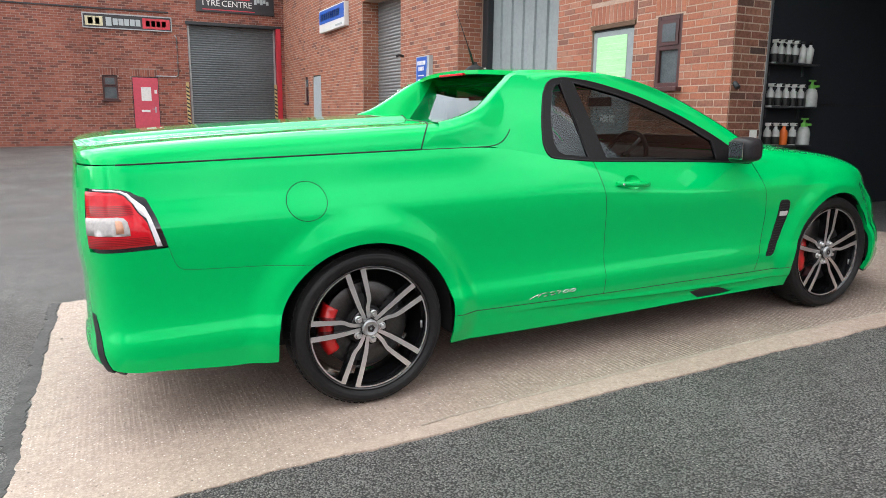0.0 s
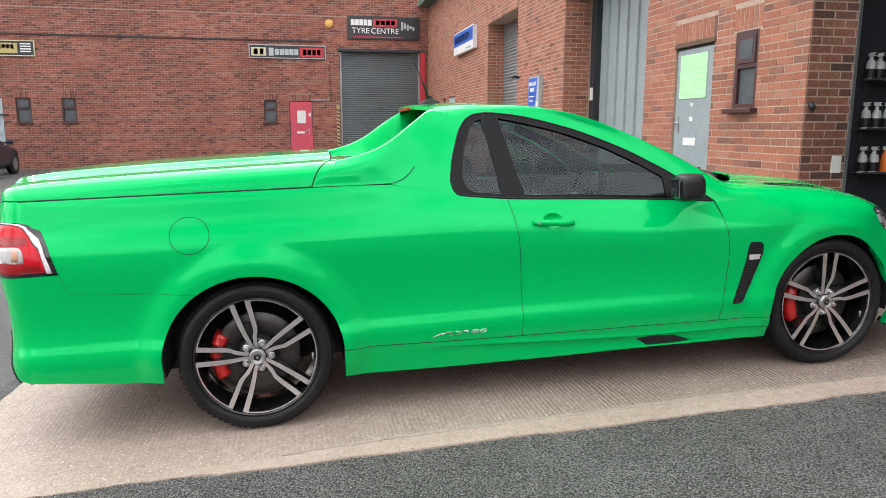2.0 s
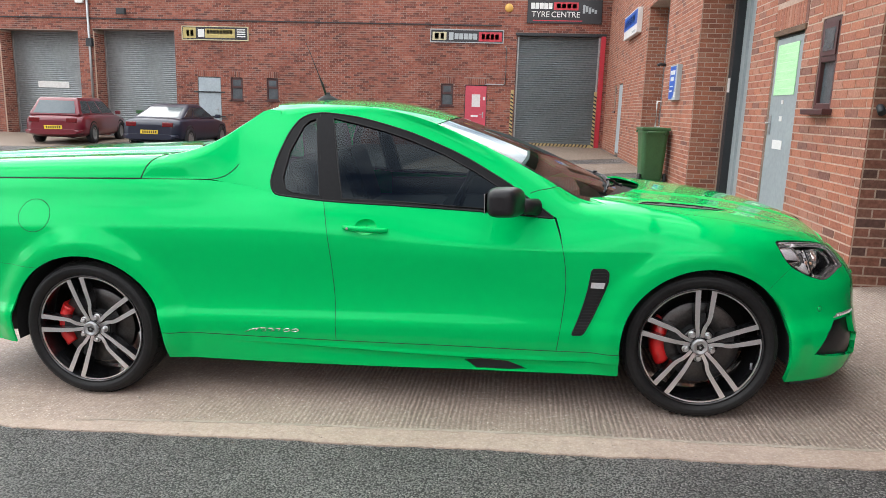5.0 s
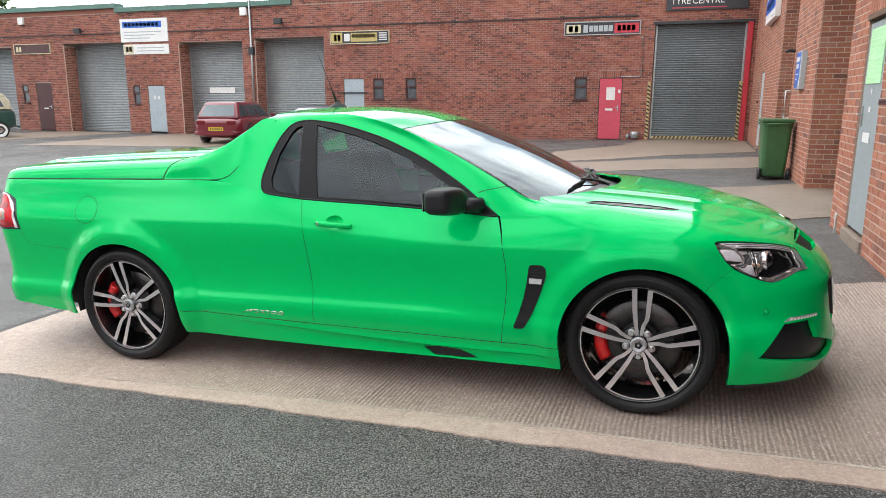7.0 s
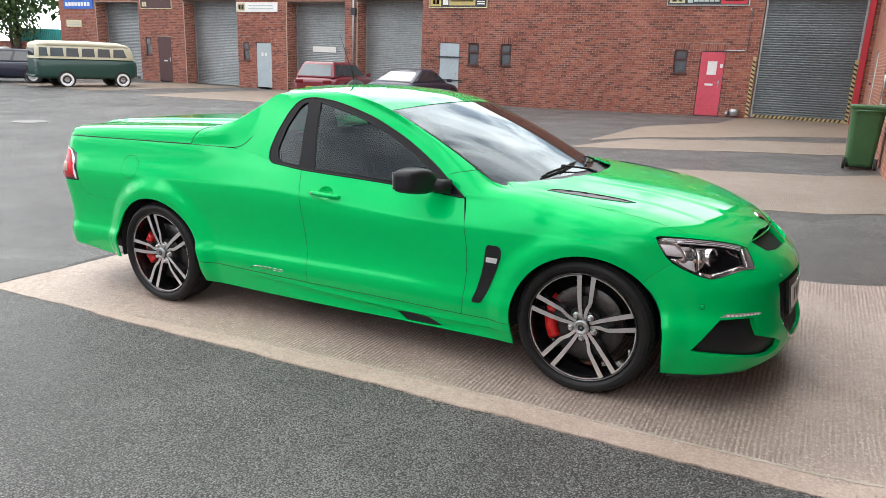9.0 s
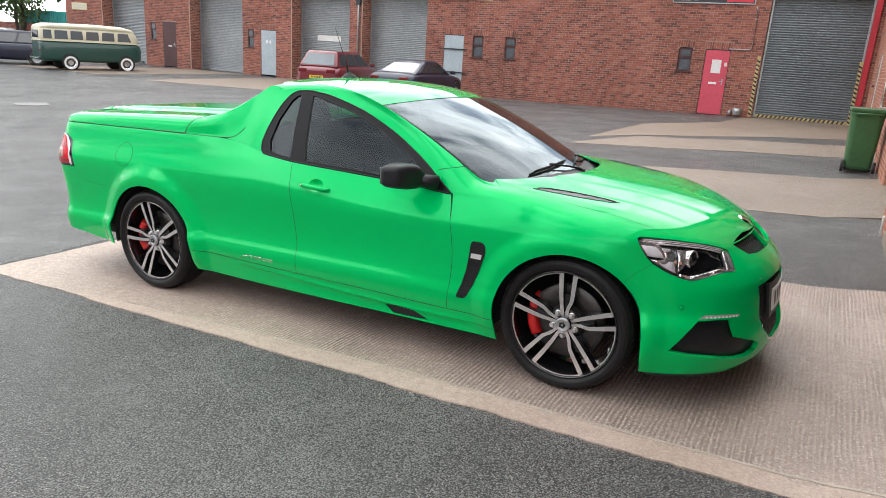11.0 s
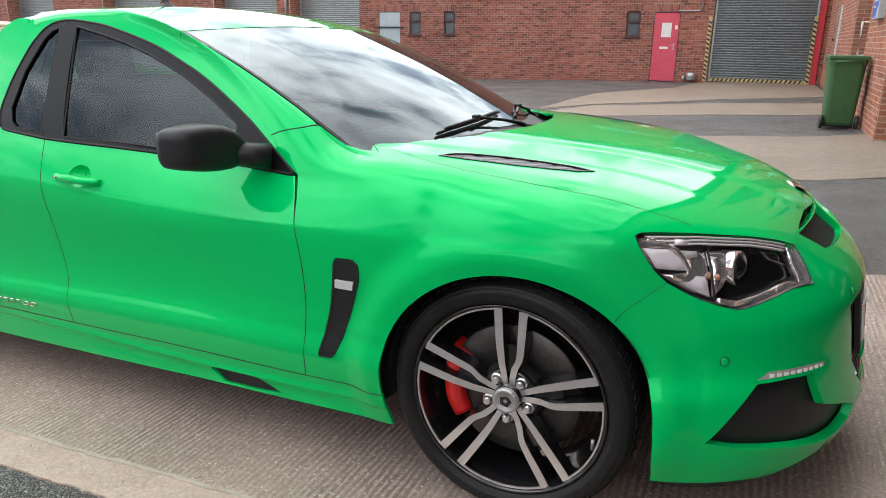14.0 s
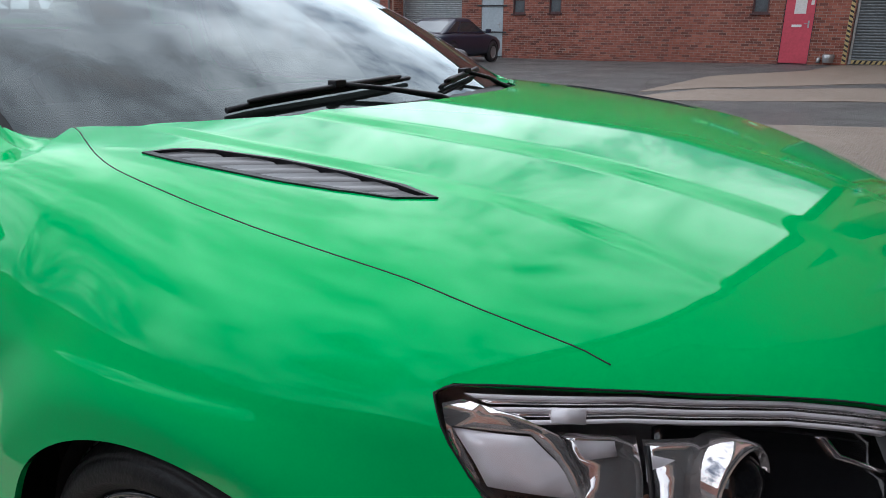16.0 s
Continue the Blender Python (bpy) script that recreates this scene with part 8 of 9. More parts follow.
# rubber seals round the side windows
for ring, r in ((rounded(WINDOW, 0.25, 2), 0.0055), (QUARTER_PANE, 0.004), (DOOR_PANE, 0.004), ([(1.222, 1.004), (1.196, 1.20), (1.172, 1.412)], 0.003)):
    chain = ring + ring[:1] if len(ring) > 3 else ring
    at = [upper(x, z) for x, z in chain]
    for sg in (-1, 1):
        part("window_seal", bm_tube([(p.x, p.y if sg < 0 else -p.y, p.z) for p in at], r, 6), M_RUBBER, pickup, "black rubber window seal")
shut_line(side, [(-0.246 + 0.0845 * math.cos(a), 0.921 + 0.0795 * math.sin(a)) for a in [k * math.pi / 16 for k in range(33)]], 0.0016)
shut_line(cabin, [(2.215, 1.02), (2.265, 1.40), (2.320, 1.75), (2.345, 1.98)], 0.0022)
shut_line(front, LAMP + LAMP[:1], 0.0013)

# door handles
for sg in (-1, 1):
    flip = Matrix.Diagonal((1, -sg, 1, 1))
    bm = bmesh.new()
    rows = []
    for k in range(13):
        t = k / 12
        x = 1.336 + 0.215 * t
        z = 0.883 - 0.014 * t
        w = w_side(x, z) + 0.012 + 0.022 * math.sin(math.pi * t) ** 0.6
        hh = 0.011 + 0.004 * math.sin(math.pi * t)
        rows.append([bm.verts.new((x, -w + o, z + h)) for o, h in ((0.010, hh), (0.0, hh * 0.7), (-0.002, 0), (0.0, -hh * 0.7), (0.010, -hh), (0.020, 0))])
    for a, b in zip(rows, rows[1:]):
        for i in range(6):
            f = bm.faces.new((a[i], a[(i + 1) % 6], b[(i + 1) % 6], b[i]))
            f.smooth = True
    bm.faces.new(rows[0])
    bm.faces.new(rows[-1][::-1])
    bm.transform(flip)
    handle = part("door_handle", bm, M_GREEN, pickup)
    bm = bm_cyl(0.006, 0.004, 14, m=Matrix.Translation((1.362, -w_side(1.362, 0.88) - 0.032, 0.881)) @ Matrix.Rotation(radians(-90), 4, "X"))
    bm.transform(flip)
    part("lock", bm, M_CHROME, handle, "small chrome key lock")
    bm = bmesh.new()
    rings = []
    for r in (1.02, 0.9, 0.7, 0.4, 0.05):
        rings.append([bm.verts.new(side(1.445 + 0.052 * r * math.cos(k * math.pi / 12), 0.884 + 0.036 * r * math.sin(k * math.pi / 12)) + Vector((0, 0.024 * (1 - min(r, 1) ** 2) + 0.001, 0))) for k in range(24)])
    for a, b in zip(rings, rings[1:]):
        for k in range(24):
            f = bm.faces.new((a[k], a[(k + 1) % 24], b[(k + 1) % 24], b[k]))
            f.smooth = True
    bm.transform(flip)
    part("handle_cup", bm, M_GREEN, pickup)

# door mirrors
for sg in (-1, 1):
    flip = Matrix.Diagonal((1, -sg, 1, 1))
    bm = bmesh.new()
    rings = []
    prof = [(-1.120, 2.080, 1.024, 0.024, 0.026), (-1.117, 2.082, 1.024, 0.042, 0.044), (-1.106, 2.086, 1.024, 0.056, 0.055), (-1.08, 2.090, 1.023, 0.066, 0.062), (-1.04, 2.098, 1.021, 0.074, 0.068), (-0.995, 2.110, 1.018, 0.075, 0.069),
            (-0.962, 2.122, 1.014, 0.070, 0.064), (-0.940, 2.136, 1.008, 0.058, 0.052), (-0.925, 2.152, 1.000, 0.044, 0.038)]
    for y, cx, cz, rx, rz in prof:
        ring = []
        for k in range(28):
            a = 2 * math.pi * k / 28
            c, s = math.cos(a), math.sin(a)
            e = 0.52
            ring.append(bm.verts.new((cx + rx * math.copysign(abs(c) ** e, c), y, cz + rz * math.copysign(abs(s) ** e, s))))
        rings.append(ring)
    for a, b in zip(rings, rings[1:]):
        for k in range(28):
            f = bm.faces.new((a[k], a[(k + 1) % 28], b[(k + 1) % 28], b[k]))
            f.smooth = True
    bm.faces.new(rings[0])
    bm.faces.new(rings[-1])
    bm.transform(flip)
    mirror = part("door_mirror", bm, M_TRIM, pickup, "satin black door mirror housing")
    bm = bm_tube([(2.150, -0.945, 0.998), (2.195, -0.915, 0.988), (2.245, -0.875, 0.980)], [0.036, 0.037, 0.040], 14)
    bm.transform(flip)
    part("mirror_arm", bm, M_TRIM, mirror)
    bm = bm_box(-0.002, -0.055, -0.044, 0.002, 0.055, 0.044, bevel=0.0015, m=Matrix.Translation((2.0245, -1.035, 1.021)) @ Matrix.Rotation(radians(-9), 4, "Z"))
    bm.transform(flip)
    part("mirror_glass", bm, M_CHROME, mirror, "mirror glass")

# wing vents with a bright badge
VENT = [(2.497, 0.712), (2.560, 0.712), (2.578, 0.695), (2.577, 0.650), (2.542, 0.55), (2.509, 0.47), (2.468, 0.390), (2.411, 0.388), (2.440, 0.46), (2.466, 0.54), (2.484, 0.62)]
vent_l = spline([(0.388, 2.411), (0.46, 2.440), (0.54, 2.466), (0.62, 2.484), (0.712, 2.497)])
vent_r = spline([(0.388, 2.468), (0.47, 2.509), (0.55, 2.542), (0.65, 2.574), (0.712, 2.578)])
VENT_IN = [(x, z) for z in steps(0.400, 0.702, 6) for x in (vent_r(z) - 0.007,)][::-1] + [(x, z) for z in steps(0.400, 0.702, 6) for x in (vent_l(z) + 0.007,)]
vents = panel("wing_vent", [(front, rounded(VENT, 0.2, 2), [rounded(VENT_IN, 0.2, 2)], 0.02, 1.0)], M_TRIM, pickup, "black mesh vent with a bright badge", off=0.004, thick=0.012)
for ob, far in zip(vents, (False, True)):
    def sub(nm, poly, m, o, th=0.006, surf=front):
        V, F, N = skin([(surf, poly, [], 0.02, 1.0)], o, th, far)
        me = bpy.data.meshes.new(nm)
        me.from_pydata([tuple(v) for v in V], [], [q for q, _ in F])
        me.materials.append(m)
        q = new(nm, me)
        q.parent = ob
        return q
    sub("vent_back", VENT_IN, M_SHADOW, 0.0012, 0.0)
    for k in range(20):
        z = 0.404 + 0.0148 * k
        x0, x1 = vent_l(z) + 0.006, vent_r(z) - 0.006
        sub("vent_bar", [(x0, z), (x1, z), (x1, z + 0.005), (x0, z + 0.005)], M_TRIM, 0.0030, 0.002)
    sub("badge", [(2.496, 0.621), (2.554, 0.619), (2.560, 0.645), (2.499, 0.646)], M_BADGE, 0.008)

# script badge on the body side: thin slanted bright strokes, with rings at its end
for sg in (False, True):
    lines = [[(0.822, 0.352), (0.858, 0.366), (0.893, 0.3735)], [(0.872, 0.356), (0.888, 0.372)], [(0.893, 0.3735), (0.932, 0.3735)], [(0.905, 0.357), (0.930, 0.3585), (0.926, 0.365)], [(0.938, 0.372), (0.968, 0.374)],
             [(0.945, 0.358), (0.972, 0.360), (0.962, 0.366)], [(0.990, 0.358), (1.003, 0.374)], [(0.978, 0.3735), (1.003, 0.374)]]
    for cx in (1.035, 1.078):
        lines.append([(cx + 0.018 * math.cos(a), 0.3655 + 0.0075 * math.sin(a) + 0.15 * 0.018 * math.cos(a)) for a in [k * math.pi / 6 for k in range(13)]])
    holder = None
    for pts in lines:
        at = [side(x, z) + normal_at(side, x, z) * 0.002 for x, z in pts]
        bm = bm_tube([(p.x, p.y if not sg else -p.y, p.z) for p in at], 0.0022, 6)
        if holder is None:
            holder = part("script_badge", bm, M_CHROME, pickup, "thin bright script badge")
        else:
            part("stroke", bm, M_CHROME, holder)

# bonnet vents: a dark well with slanting blades
def bonnet_low(x, v):
    return front(x, v) - Vector((0, 0, 0.022))


wells = panel("bonnet_vent", [(bonnet_low, BONNET_VENT, [], 0.03, 1.0)], M_TRIM, pickup, "black louvred bonnet vent", thick=0)
c_v = (2.95, 1.085)
for ob, far in zip(wells, (False, True)):
    V, F, N = skin([(front, [(c_v[0] + (x - c_v[0]) * 1.02, c_v[1] + (v - c_v[1]) * 1.06) for x, v in BONNET_VENT], [[(c_v[0] + (x - c_v[0]) * 0.965, c_v[1] + (v - c_v[1]) * 0.90) for x, v in BONNET_VENT]], 0.02, 1.0)], 0.0025, 0.022, far)
    me = bpy.data.meshes.new("vent_rim")
    me.from_pydata([tuple(v) for v in V], [], [q for q, _ in F])
    me.materials.append(M_TRIM)
    new("vent_rim", me).parent = ob
    clip = [(c_v[0] + (x - c_v[0]) * 0.985, c_v[1] + (v - c_v[1]) * 0.985) for x, v in BONNET_VENT]
    for k in range(8):
        x = 2.64 + 0.066 * k
        rows = []
        bm = bmesh.new()
        for t in steps(0, 1, 60):
            xx, v = x + 0.105 * t, 1.040 + 0.088 * t
            if not inside(clip, np.array([[xx + 0.026, v]]))[0]:
                continue
            a = front(xx, v)
            rows.append([bm.verts.new(a + Vector((dx, 0, dz - 0.13 * dx))) for dx, dz in ((-0.004, -0.010), (0.003, -0.0010), (0.040, -0.0015), (0.053, -0.0065), (0.048, -0.014), (0.004, -0.014))])
        for a, b in zip(rows, rows[1:]):
            for i in range(6):
                f = bm.faces.new((a[i], a[(i + 1) % 6], b[(i + 1) % 6], b[i]))
                f.smooth = True
        if len(rows) < 3:
            bm.free()
            continue
        if far:
            bm.transform(Matrix.Diagonal((1, -1, 1, 1)))
        part("blade", bm, M_SATIN, ob, recalc=True)

# bonnet emblem, number plate, parking sensors, grille mesh
part("emblem", bm_lathe([(0.0, 0.010), (0.022, 0.009), (0.034, 0.005), (0.038, 0.0)], 28, Matrix.Translation((3.700, 0, bonnet_z(3.700, 0) - 0.001)) @ Matrix.Rotation(radians(25), 4, "Y")), M_CHROME, pickup, "bright round bonnet emblem")
def nose_at(y, z, off=0.0):
    """A place on the front of the bumper, by its way across."""
    n = nose_n(z)
    w = w_side(3.9, z)
    return Vector((NOSE_C + (x_nose(z) - NOSE_C) * (1 - (y / w) ** 2) ** (1 / n) + off, y, z))


def plate_piece(y0, y1, z0, z1, off, th):
    bm = bmesh.new()
    rows = [[bm.verts.new(nose_at(y, z, o)) for z, o in ((z0, off), (z1, off), (z1, off + th), (z0, off + th))] for y in steps(y0, y1, 9)]
    for a, b in zip(rows, rows[1:]):
        for i in range(4):
            bm.faces.new((a[i], a[(i + 1) % 4], b[(i + 1) % 4], b[i]))
    bm.faces.new(rows[0])
    bm.faces.new(rows[-1][::-1])
    return bm


holder = part("plate_holder", plate_piece(-0.30, 0.30, 0.375, 0.555, -0.020, 0.016), M_TRIM, pickup, "black plate holder across the intake")
plate = part("number_plate", plate_piece(-0.26, 0.26, 0.400, 0.515, -0.003, 0.006), M_WHITE, pickup, "white front number plate")
for k in range(7):
    part("plate_bar", plate_piece(-0.22 + 0.064 * k, -0.185 + 0.064 * k, 0.42, 0.497, 0.0031, 0.001), M_BLACK, plate)
for s, z in ((3.404, 0.511), (3.98, 0.60)):
    a = side(s, z)
    n = normal_at(side, s, z)
    for sg in (-1, 1):
        bm = bm_lathe([(0.0, 0.0035), (0.0085, 0.0035), (0.0105, 0.002), (0.011, -0.003)], 20, Matrix.Translation(a) @ n.to_track_quat("Z", "Y").to_matrix().to_4x4())
        if sg > 0:
            bm.transform(Matrix.Diagonal((1, -1, 1, 1)))
        part("parking_sensor", bm, M_GREEN, pickup)
        bm = bm_lathe([(0.0108, 0.0006), (0.0125, 0.0009), (0.0135, -0.002)], 20, Matrix.Translation(a) @ n.to_track_quat("Z", "Y").to_matrix().to_4x4())
        if sg > 0:
            bm.transform(Matrix.Diagonal((1, -1, 1, 1)))
        part("sensor_ring", bm, M_SHADOW, pickup)
for nm, poly, rows_, cols_ in (("upper_grille", UP_GRILLE, 4, 16), ("lower_grille", LOW_GRILLE, 10, 14)):
    pts = np.array(poly)
    bm = bmesh.new()
    for i in range(cols_ * 2):
        for j in range(rows_):
            s0 = pts[:, 0].min() + (i * 0.5 + 0.5) * (pts[:, 0].max() - pts[:, 0].min()) / cols_
            z0 = pts[:, 1].min() + (j + 0.5 + 0.5 * (i % 2)) * (pts[:, 1].max() - pts[:, 1].min()) / rows_
            if not inside(poly, np.array([[s0, z0]]))[0]:
                continue
            a, n = side(s0, z0), normal_at(side, s0, z0)
            m = Matrix.Translation(a - n * 0.026) @ n.to_track_quat("Z", "Y").to_matrix().to_4x4()
            bm_lathe([(0.012, -0.006), (0.013, 0.004), (0.0165, 0.004), (0.017, -0.006)], 6, m, bm)
            bm_lathe([(0.012, -0.006), (0.013, 0.004), (0.0165, 0.004), (0.017, -0.006)], 6, Matrix.Diagonal((1, -1, 1, 1)) @ m, bm)
    part("grille_mesh", bm, M_TRIM, pickup, "black honeycomb grille mesh")
# bright lower edge of the intake
part("intake_trim", bm_tube([side(s, z) - normal_at(side, s, z) * 0.004 for s, z in ((3.99, 0.36), (4.06, 0.275), (4.15, 0.245), (4.36, 0.238))], 0.008, 8), M_CHROME, pickup, "bright strip under the intake")

# headlamps
LC = (3.54, 0.735)
for sg in (False, True):
    flip = Matrix.Diagonal((1, -1, 1, 1)) if sg else Matrix.Identity(4)
    V, F, N = skin([(front, LAMP, [], 0.025, 1.0)], 0.0, 0.0, sg)
    me = bpy.data.meshes.new("headlamp")
    me.from_pydata([tuple(v) for v in V], [], [q for q, _ in F])
    me.polygons.foreach_set("use_smooth", [True] * len(me.polygons))
    me.materials.append(M_LENS)
    lamp = new("headlamp", me)
    lamp.parent = pickup
    lamp["label"] = "clear-lensed headlamp with chrome reflectors and a black bezel"
    # the bucket: walls going in, a dark back
    bm = bmesh.new()
    loop = dense(LAMP, 0.02)
    deep = Vector((-0.055, 0.055, -0.004))
    rings = []
    for k, (sh, d) in enumerate(((1.0, 0.0), (0.97, 0.35), (0.90, 0.8), (0.72, 1.1))):
        rings.append([bm.verts.new(front(LC[0] + (x - LC[0]) * sh, LC[1] + (v - LC[1]) * sh) - normal_at(front, x, v) * 0.001 + deep * d) for x, v in loop])
    for a, b in zip(rings, rings[1:]):
        for k in range(len(loop)):
            f = bm.faces.new((a[k], a[(k + 1) % len(loop)], b[(k + 1) % len(loop)], b[k]))
            f.smooth = True
    bm.faces.new(rings[-1])
    bm.transform(flip)
    part("lamp_housing", bm, M_HOUSING, lamp, "dark lamp housing")

    def inset(nm, poly, m, depth, bulge=0.0, th=0.006):
        """A piece inside the lamp, depth metres behind the lens."""
        cx, cv = sum(p[0] for p in poly) / len(poly), sum(p[1] for p in poly) / len(poly)

        def surf(x, v):
            d = ((x - cx) / 0.06) ** 2 + ((v - cv) / 0.06) ** 2
            return front(x, v) + deep * (depth / 0.08) + Vector((-0.6, 0.6, 0)) * (-bulge * max(0.0, 1 - d))
        V, F, N = skin([(surf, poly, [], 0.02, 1.0)], 0, th, sg)
        me = bpy.data.meshes.new(nm)
        me.from_pydata([tuple(v) for v in V], [], [q for q, _ in F])
        me.polygons.foreach_set("use_smooth", [len(p.vertices) == 3 for p in me.polygons])
        me.materials.append(m)
        ob = new(nm, me)
        ob.parent = lamp
        return ob
    inset("black_bezel", [(3.505, 0.79), (3.545, 0.808), (3.67, 0.80), (3.711, 0.69), (3.687, 0.672), (3.609, 0.658), (3.568, 0.648), (3.525, 0.662)], M_GLOSSBLACK, 0.034)
    inset("side_reflector", [(3.345, 0.800), (3.405, 0.795), (3.428, 0.768), (3.449, 0.734), (3.378, 0.745)], M_CLEARLENS, 0.008, 0.004)
    inset("side_frame", [(3.331, 0.826), (3.345, 0.832), (3.39, 0.818), (3.425, 0.797), (3.455, 0.742), (3.452, 0.728), (3.449, 0.7335), (3.426, 0.772), (3.404, 0.798), (3.343, 0.803), (3.372, 0.748), (3.368, 0.744), (3.347, 0.778)], M_REFLECTOR, 0.005)
    inset("indicator_reflector", [(3.430, 0.790), (3.488, 0.786), (3.519, 0.664), (3.458, 0.688), (3.398, 0.726), (3.452, 0.729), (3.455, 0.742)], M_REFLECTOR, 0.024, 0.010)
    inset("lower_facet", [(3.452, 0.722), (3.497, 0.715), (3.514, 0.668), (3.462, 0.692), (3.440, 0.708)], M_CLEARLENS, 0.017)
    inset("upper_facet", [(3.440, 0.786), (3.470, 0.785), (3.475, 0.768), (3.452, 0.764)], M_CLEARLENS, 0.015)
    inset("main_reflector", [(3.493, 0.782), (3.540, 0.785), (3.548, 0.74), (3.540, 0.69), (3.522, 0.664)], M_REFLECTOR, 0.022, 0.014)
    inset("chrome_facet", [(3.496, 0.770), (3.532, 0.757), (3.537, 0.732), (3.502, 0.740)], M_CLEARLENS, 0.014)
    inset("fin", [(3.489, 0.786), (3.4915, 0.786), (3.520, 0.664), (3.518, 0.663)], M_TRIM, 0.004)
    for k in range(5):
        d0 = 0.0065 * k
        inset("brow_rib", [(3.345 + 0.012 * k, 0.838 - d0), (3.47, 0.842 - d0), (3.59, 0.835 - d0), (3.672, 0.819 - d0), (3.670, 0.8145 - d0), (3.59, 0.8300 - d0), (3.47, 0.8370 - d0), (3.355 + 0.012 * k, 0.8335 - d0)], (M_CLEARLENS, M_REFLECTOR)[k % 2], 0.006 + 0.003 * (k % 2))
    inset("position_lens", [(3.412, 0.829), (3.438, 0.828), (3.441, 0.810), (3.416, 0.812)], M_CLEARLENS, 0.003)
    inset("inner_trim", [(3.676, 0.808), (3.694, 0.814), (3.738, 0.682), (3.715, 0.672), (3.711, 0.693), (3.684, 0.768)], M_REFLECTOR, 0.012)
    inset("lower_trim", [(3.526, 0.654), (3.569, 0.643), (3.612, 0.647), (3.675, 0.661), (3.714, 0.672), (3.687, 0.680), (3.618, 0.662), (3.572, 0.655), (3.525, 0.666)], M_REFLECTOR, 0.010)
    inset("bezel_line", [(3.628, 0.772), (3.634, 0.768), (3.648, 0.745), (3.690, 0.727), (3.692, 0.730), (3.652, 0.749), (3.638, 0.772)], M_REFLECTOR, 0.030)
    c0 = front(3.572, 0.722) + deep * 0.42
    aim = Vector((0.93, -0.34, 0.02)).to_track_quat("Z", "Y").to_matrix().to_4x4()
    mm = Matrix.Translation(c0) @ aim
    bm = bm_lathe([(0.044, -0.03), (0.046, 0.012), (0.041, 0.016), (0.036, 0.010)], 32, mm)
    bm.transform(flip)
    part("projector_ring", bm, M_REFLECTOR, lamp)
    bm = bm_lathe([(0.0, 0.030), (0.014, 0.028), (0.026, 0.020), (0.034, 0.008), (0.037, -0.01)], 32, mm)
    bm.transform(flip)
    part("projector_lens", bm, M_GLOSSBLACK, lamp, "dark glass projector lens")
    c1 = front(3.520, 0.712) + deep * 0.26
    bm = bm_lathe([(0.0, 0.016), (0.006, 0.014), (0.009, 0.006), (0.009, -0.02)], 16, Matrix.Translation(c1) @ aim)
    bm.transform(flip)
    part("indicator_bulb", bm, M_AMBER, lamp, "amber indicator bulb")

# wipers: a thin blade under a flat spine, a bent arm and a pivot
for p0, p1, pa in ((-0.60, 0.06, -0.16), (0.14, 0.66, 0.45)):
    chain = [screen(p, 1.005 - 0.058 * ((p - p0) / (p1 - p0)) ** 0.7) + Vector((0.002, 0, 0.009)) for p in steps(p0, p1, 12)]
    blade = part("wiper", bm_tube(chain, 0.0055, 8), M_TRIM, pickup, "black wiper blade and arm")
    part("wiper_spine", bm_tube([c + Vector((0.004, 0, 0.008)) for c in chain[1:-1]], [0.004] + [0.0065] * 9 + [0.004], 8), M_TRIM, blade)
    base = screen(pa + 0.26, 1.02) + Vector((0.05, 0, -0.016))
    tip = chain[6] + Vector((0.003, 0, 0.014))
    part("wiper_arm", bm_tube([base, base + Vector((-0.03, -0.02, 0.016)), (base + tip) / 2 + Vector((0, 0, 0.008)), tip], [0.010, 0.008, 0.006, 0.005], 8), M_TRIM, blade)
    part("wiper_clip", bm_box(-0.012, -0.016, -0.006, 0.012, 0.016, 0.008, bevel=0.003, m=Matrix.Translation(tip)), M_TRIM, blade)
    part("wiper_pivot", bm_cyl(0.013, 0.024, 14, m=Matrix.Translation(base - Vector((0, 0, 0.014)))), M_TRIM, blade)

# aerial
aerial = part("aerial", bm_lathe([(0.045, 0.0), (0.040, 0.012), (0.026, 0.024), (0.012, 0.034), (0.008, 0.05)], 20, Matrix.Translation((1.03, 0, f_roof(1.03) - 0.004)) @ Matrix.Diagonal((1.5, 0.6, 1, 1))), M_TRIM, pickup, "black roof aerial")
part("whip", bm_tube([(1.02, 0, 1.515), (1.0, 0, 1.58), (0.985, 0, 1.62), (0.91, 0, 1.82)], [0.007, 0.007, 0.003, 0.0015], 8), M_TRIM, aerial)

# cabin inside
for y in (-0.36, 0.36):
    m = Matrix.Translation((1.42, y, 0.62))
    seat = part("seat", bm_box(-0.25, -0.25, 0.0, 0.27, 0.25, 0.24, bevel=0.05, m=m), M_SEAT, pickup, "black leather seat")
    part("backrest", bm_box(-0.10, -0.24, 0.0, 0.06, 0.24, 0.40, bevel=0.05, m=m @ Matrix.Translation((-0.24, 0, 0.20)) @ Matrix.Rotation(radians(-18), 4, "Y")), M_SEAT, seat)
    part("headrest", bm_box(-0.06, -0.13, 0.0, 0.04, 0.13, 0.17, bevel=0.035, m=m @ Matrix.Translation((-0.40, 0, 0.56)) @ Matrix.Rotation(radians(-12), 4, "Y")), M_SEAT, seat)
part("dashboard", bm_prism([(1.98, 0.72), (1.98, 0.90), (2.04, 0.955), (2.20, 0.975), (2.52, 0.965), (2.56, 0.84), (2.5, 0.72)], 1.56, Matrix.Translation((0, -0.78, 0)), bevel=0.015), M_DASH, pickup, "dark soft dashboard")
rim_m = Matrix.Translation((1.84, -0.36, 0.93)) @ Matrix.Rotation(radians(-68), 4, "Y")
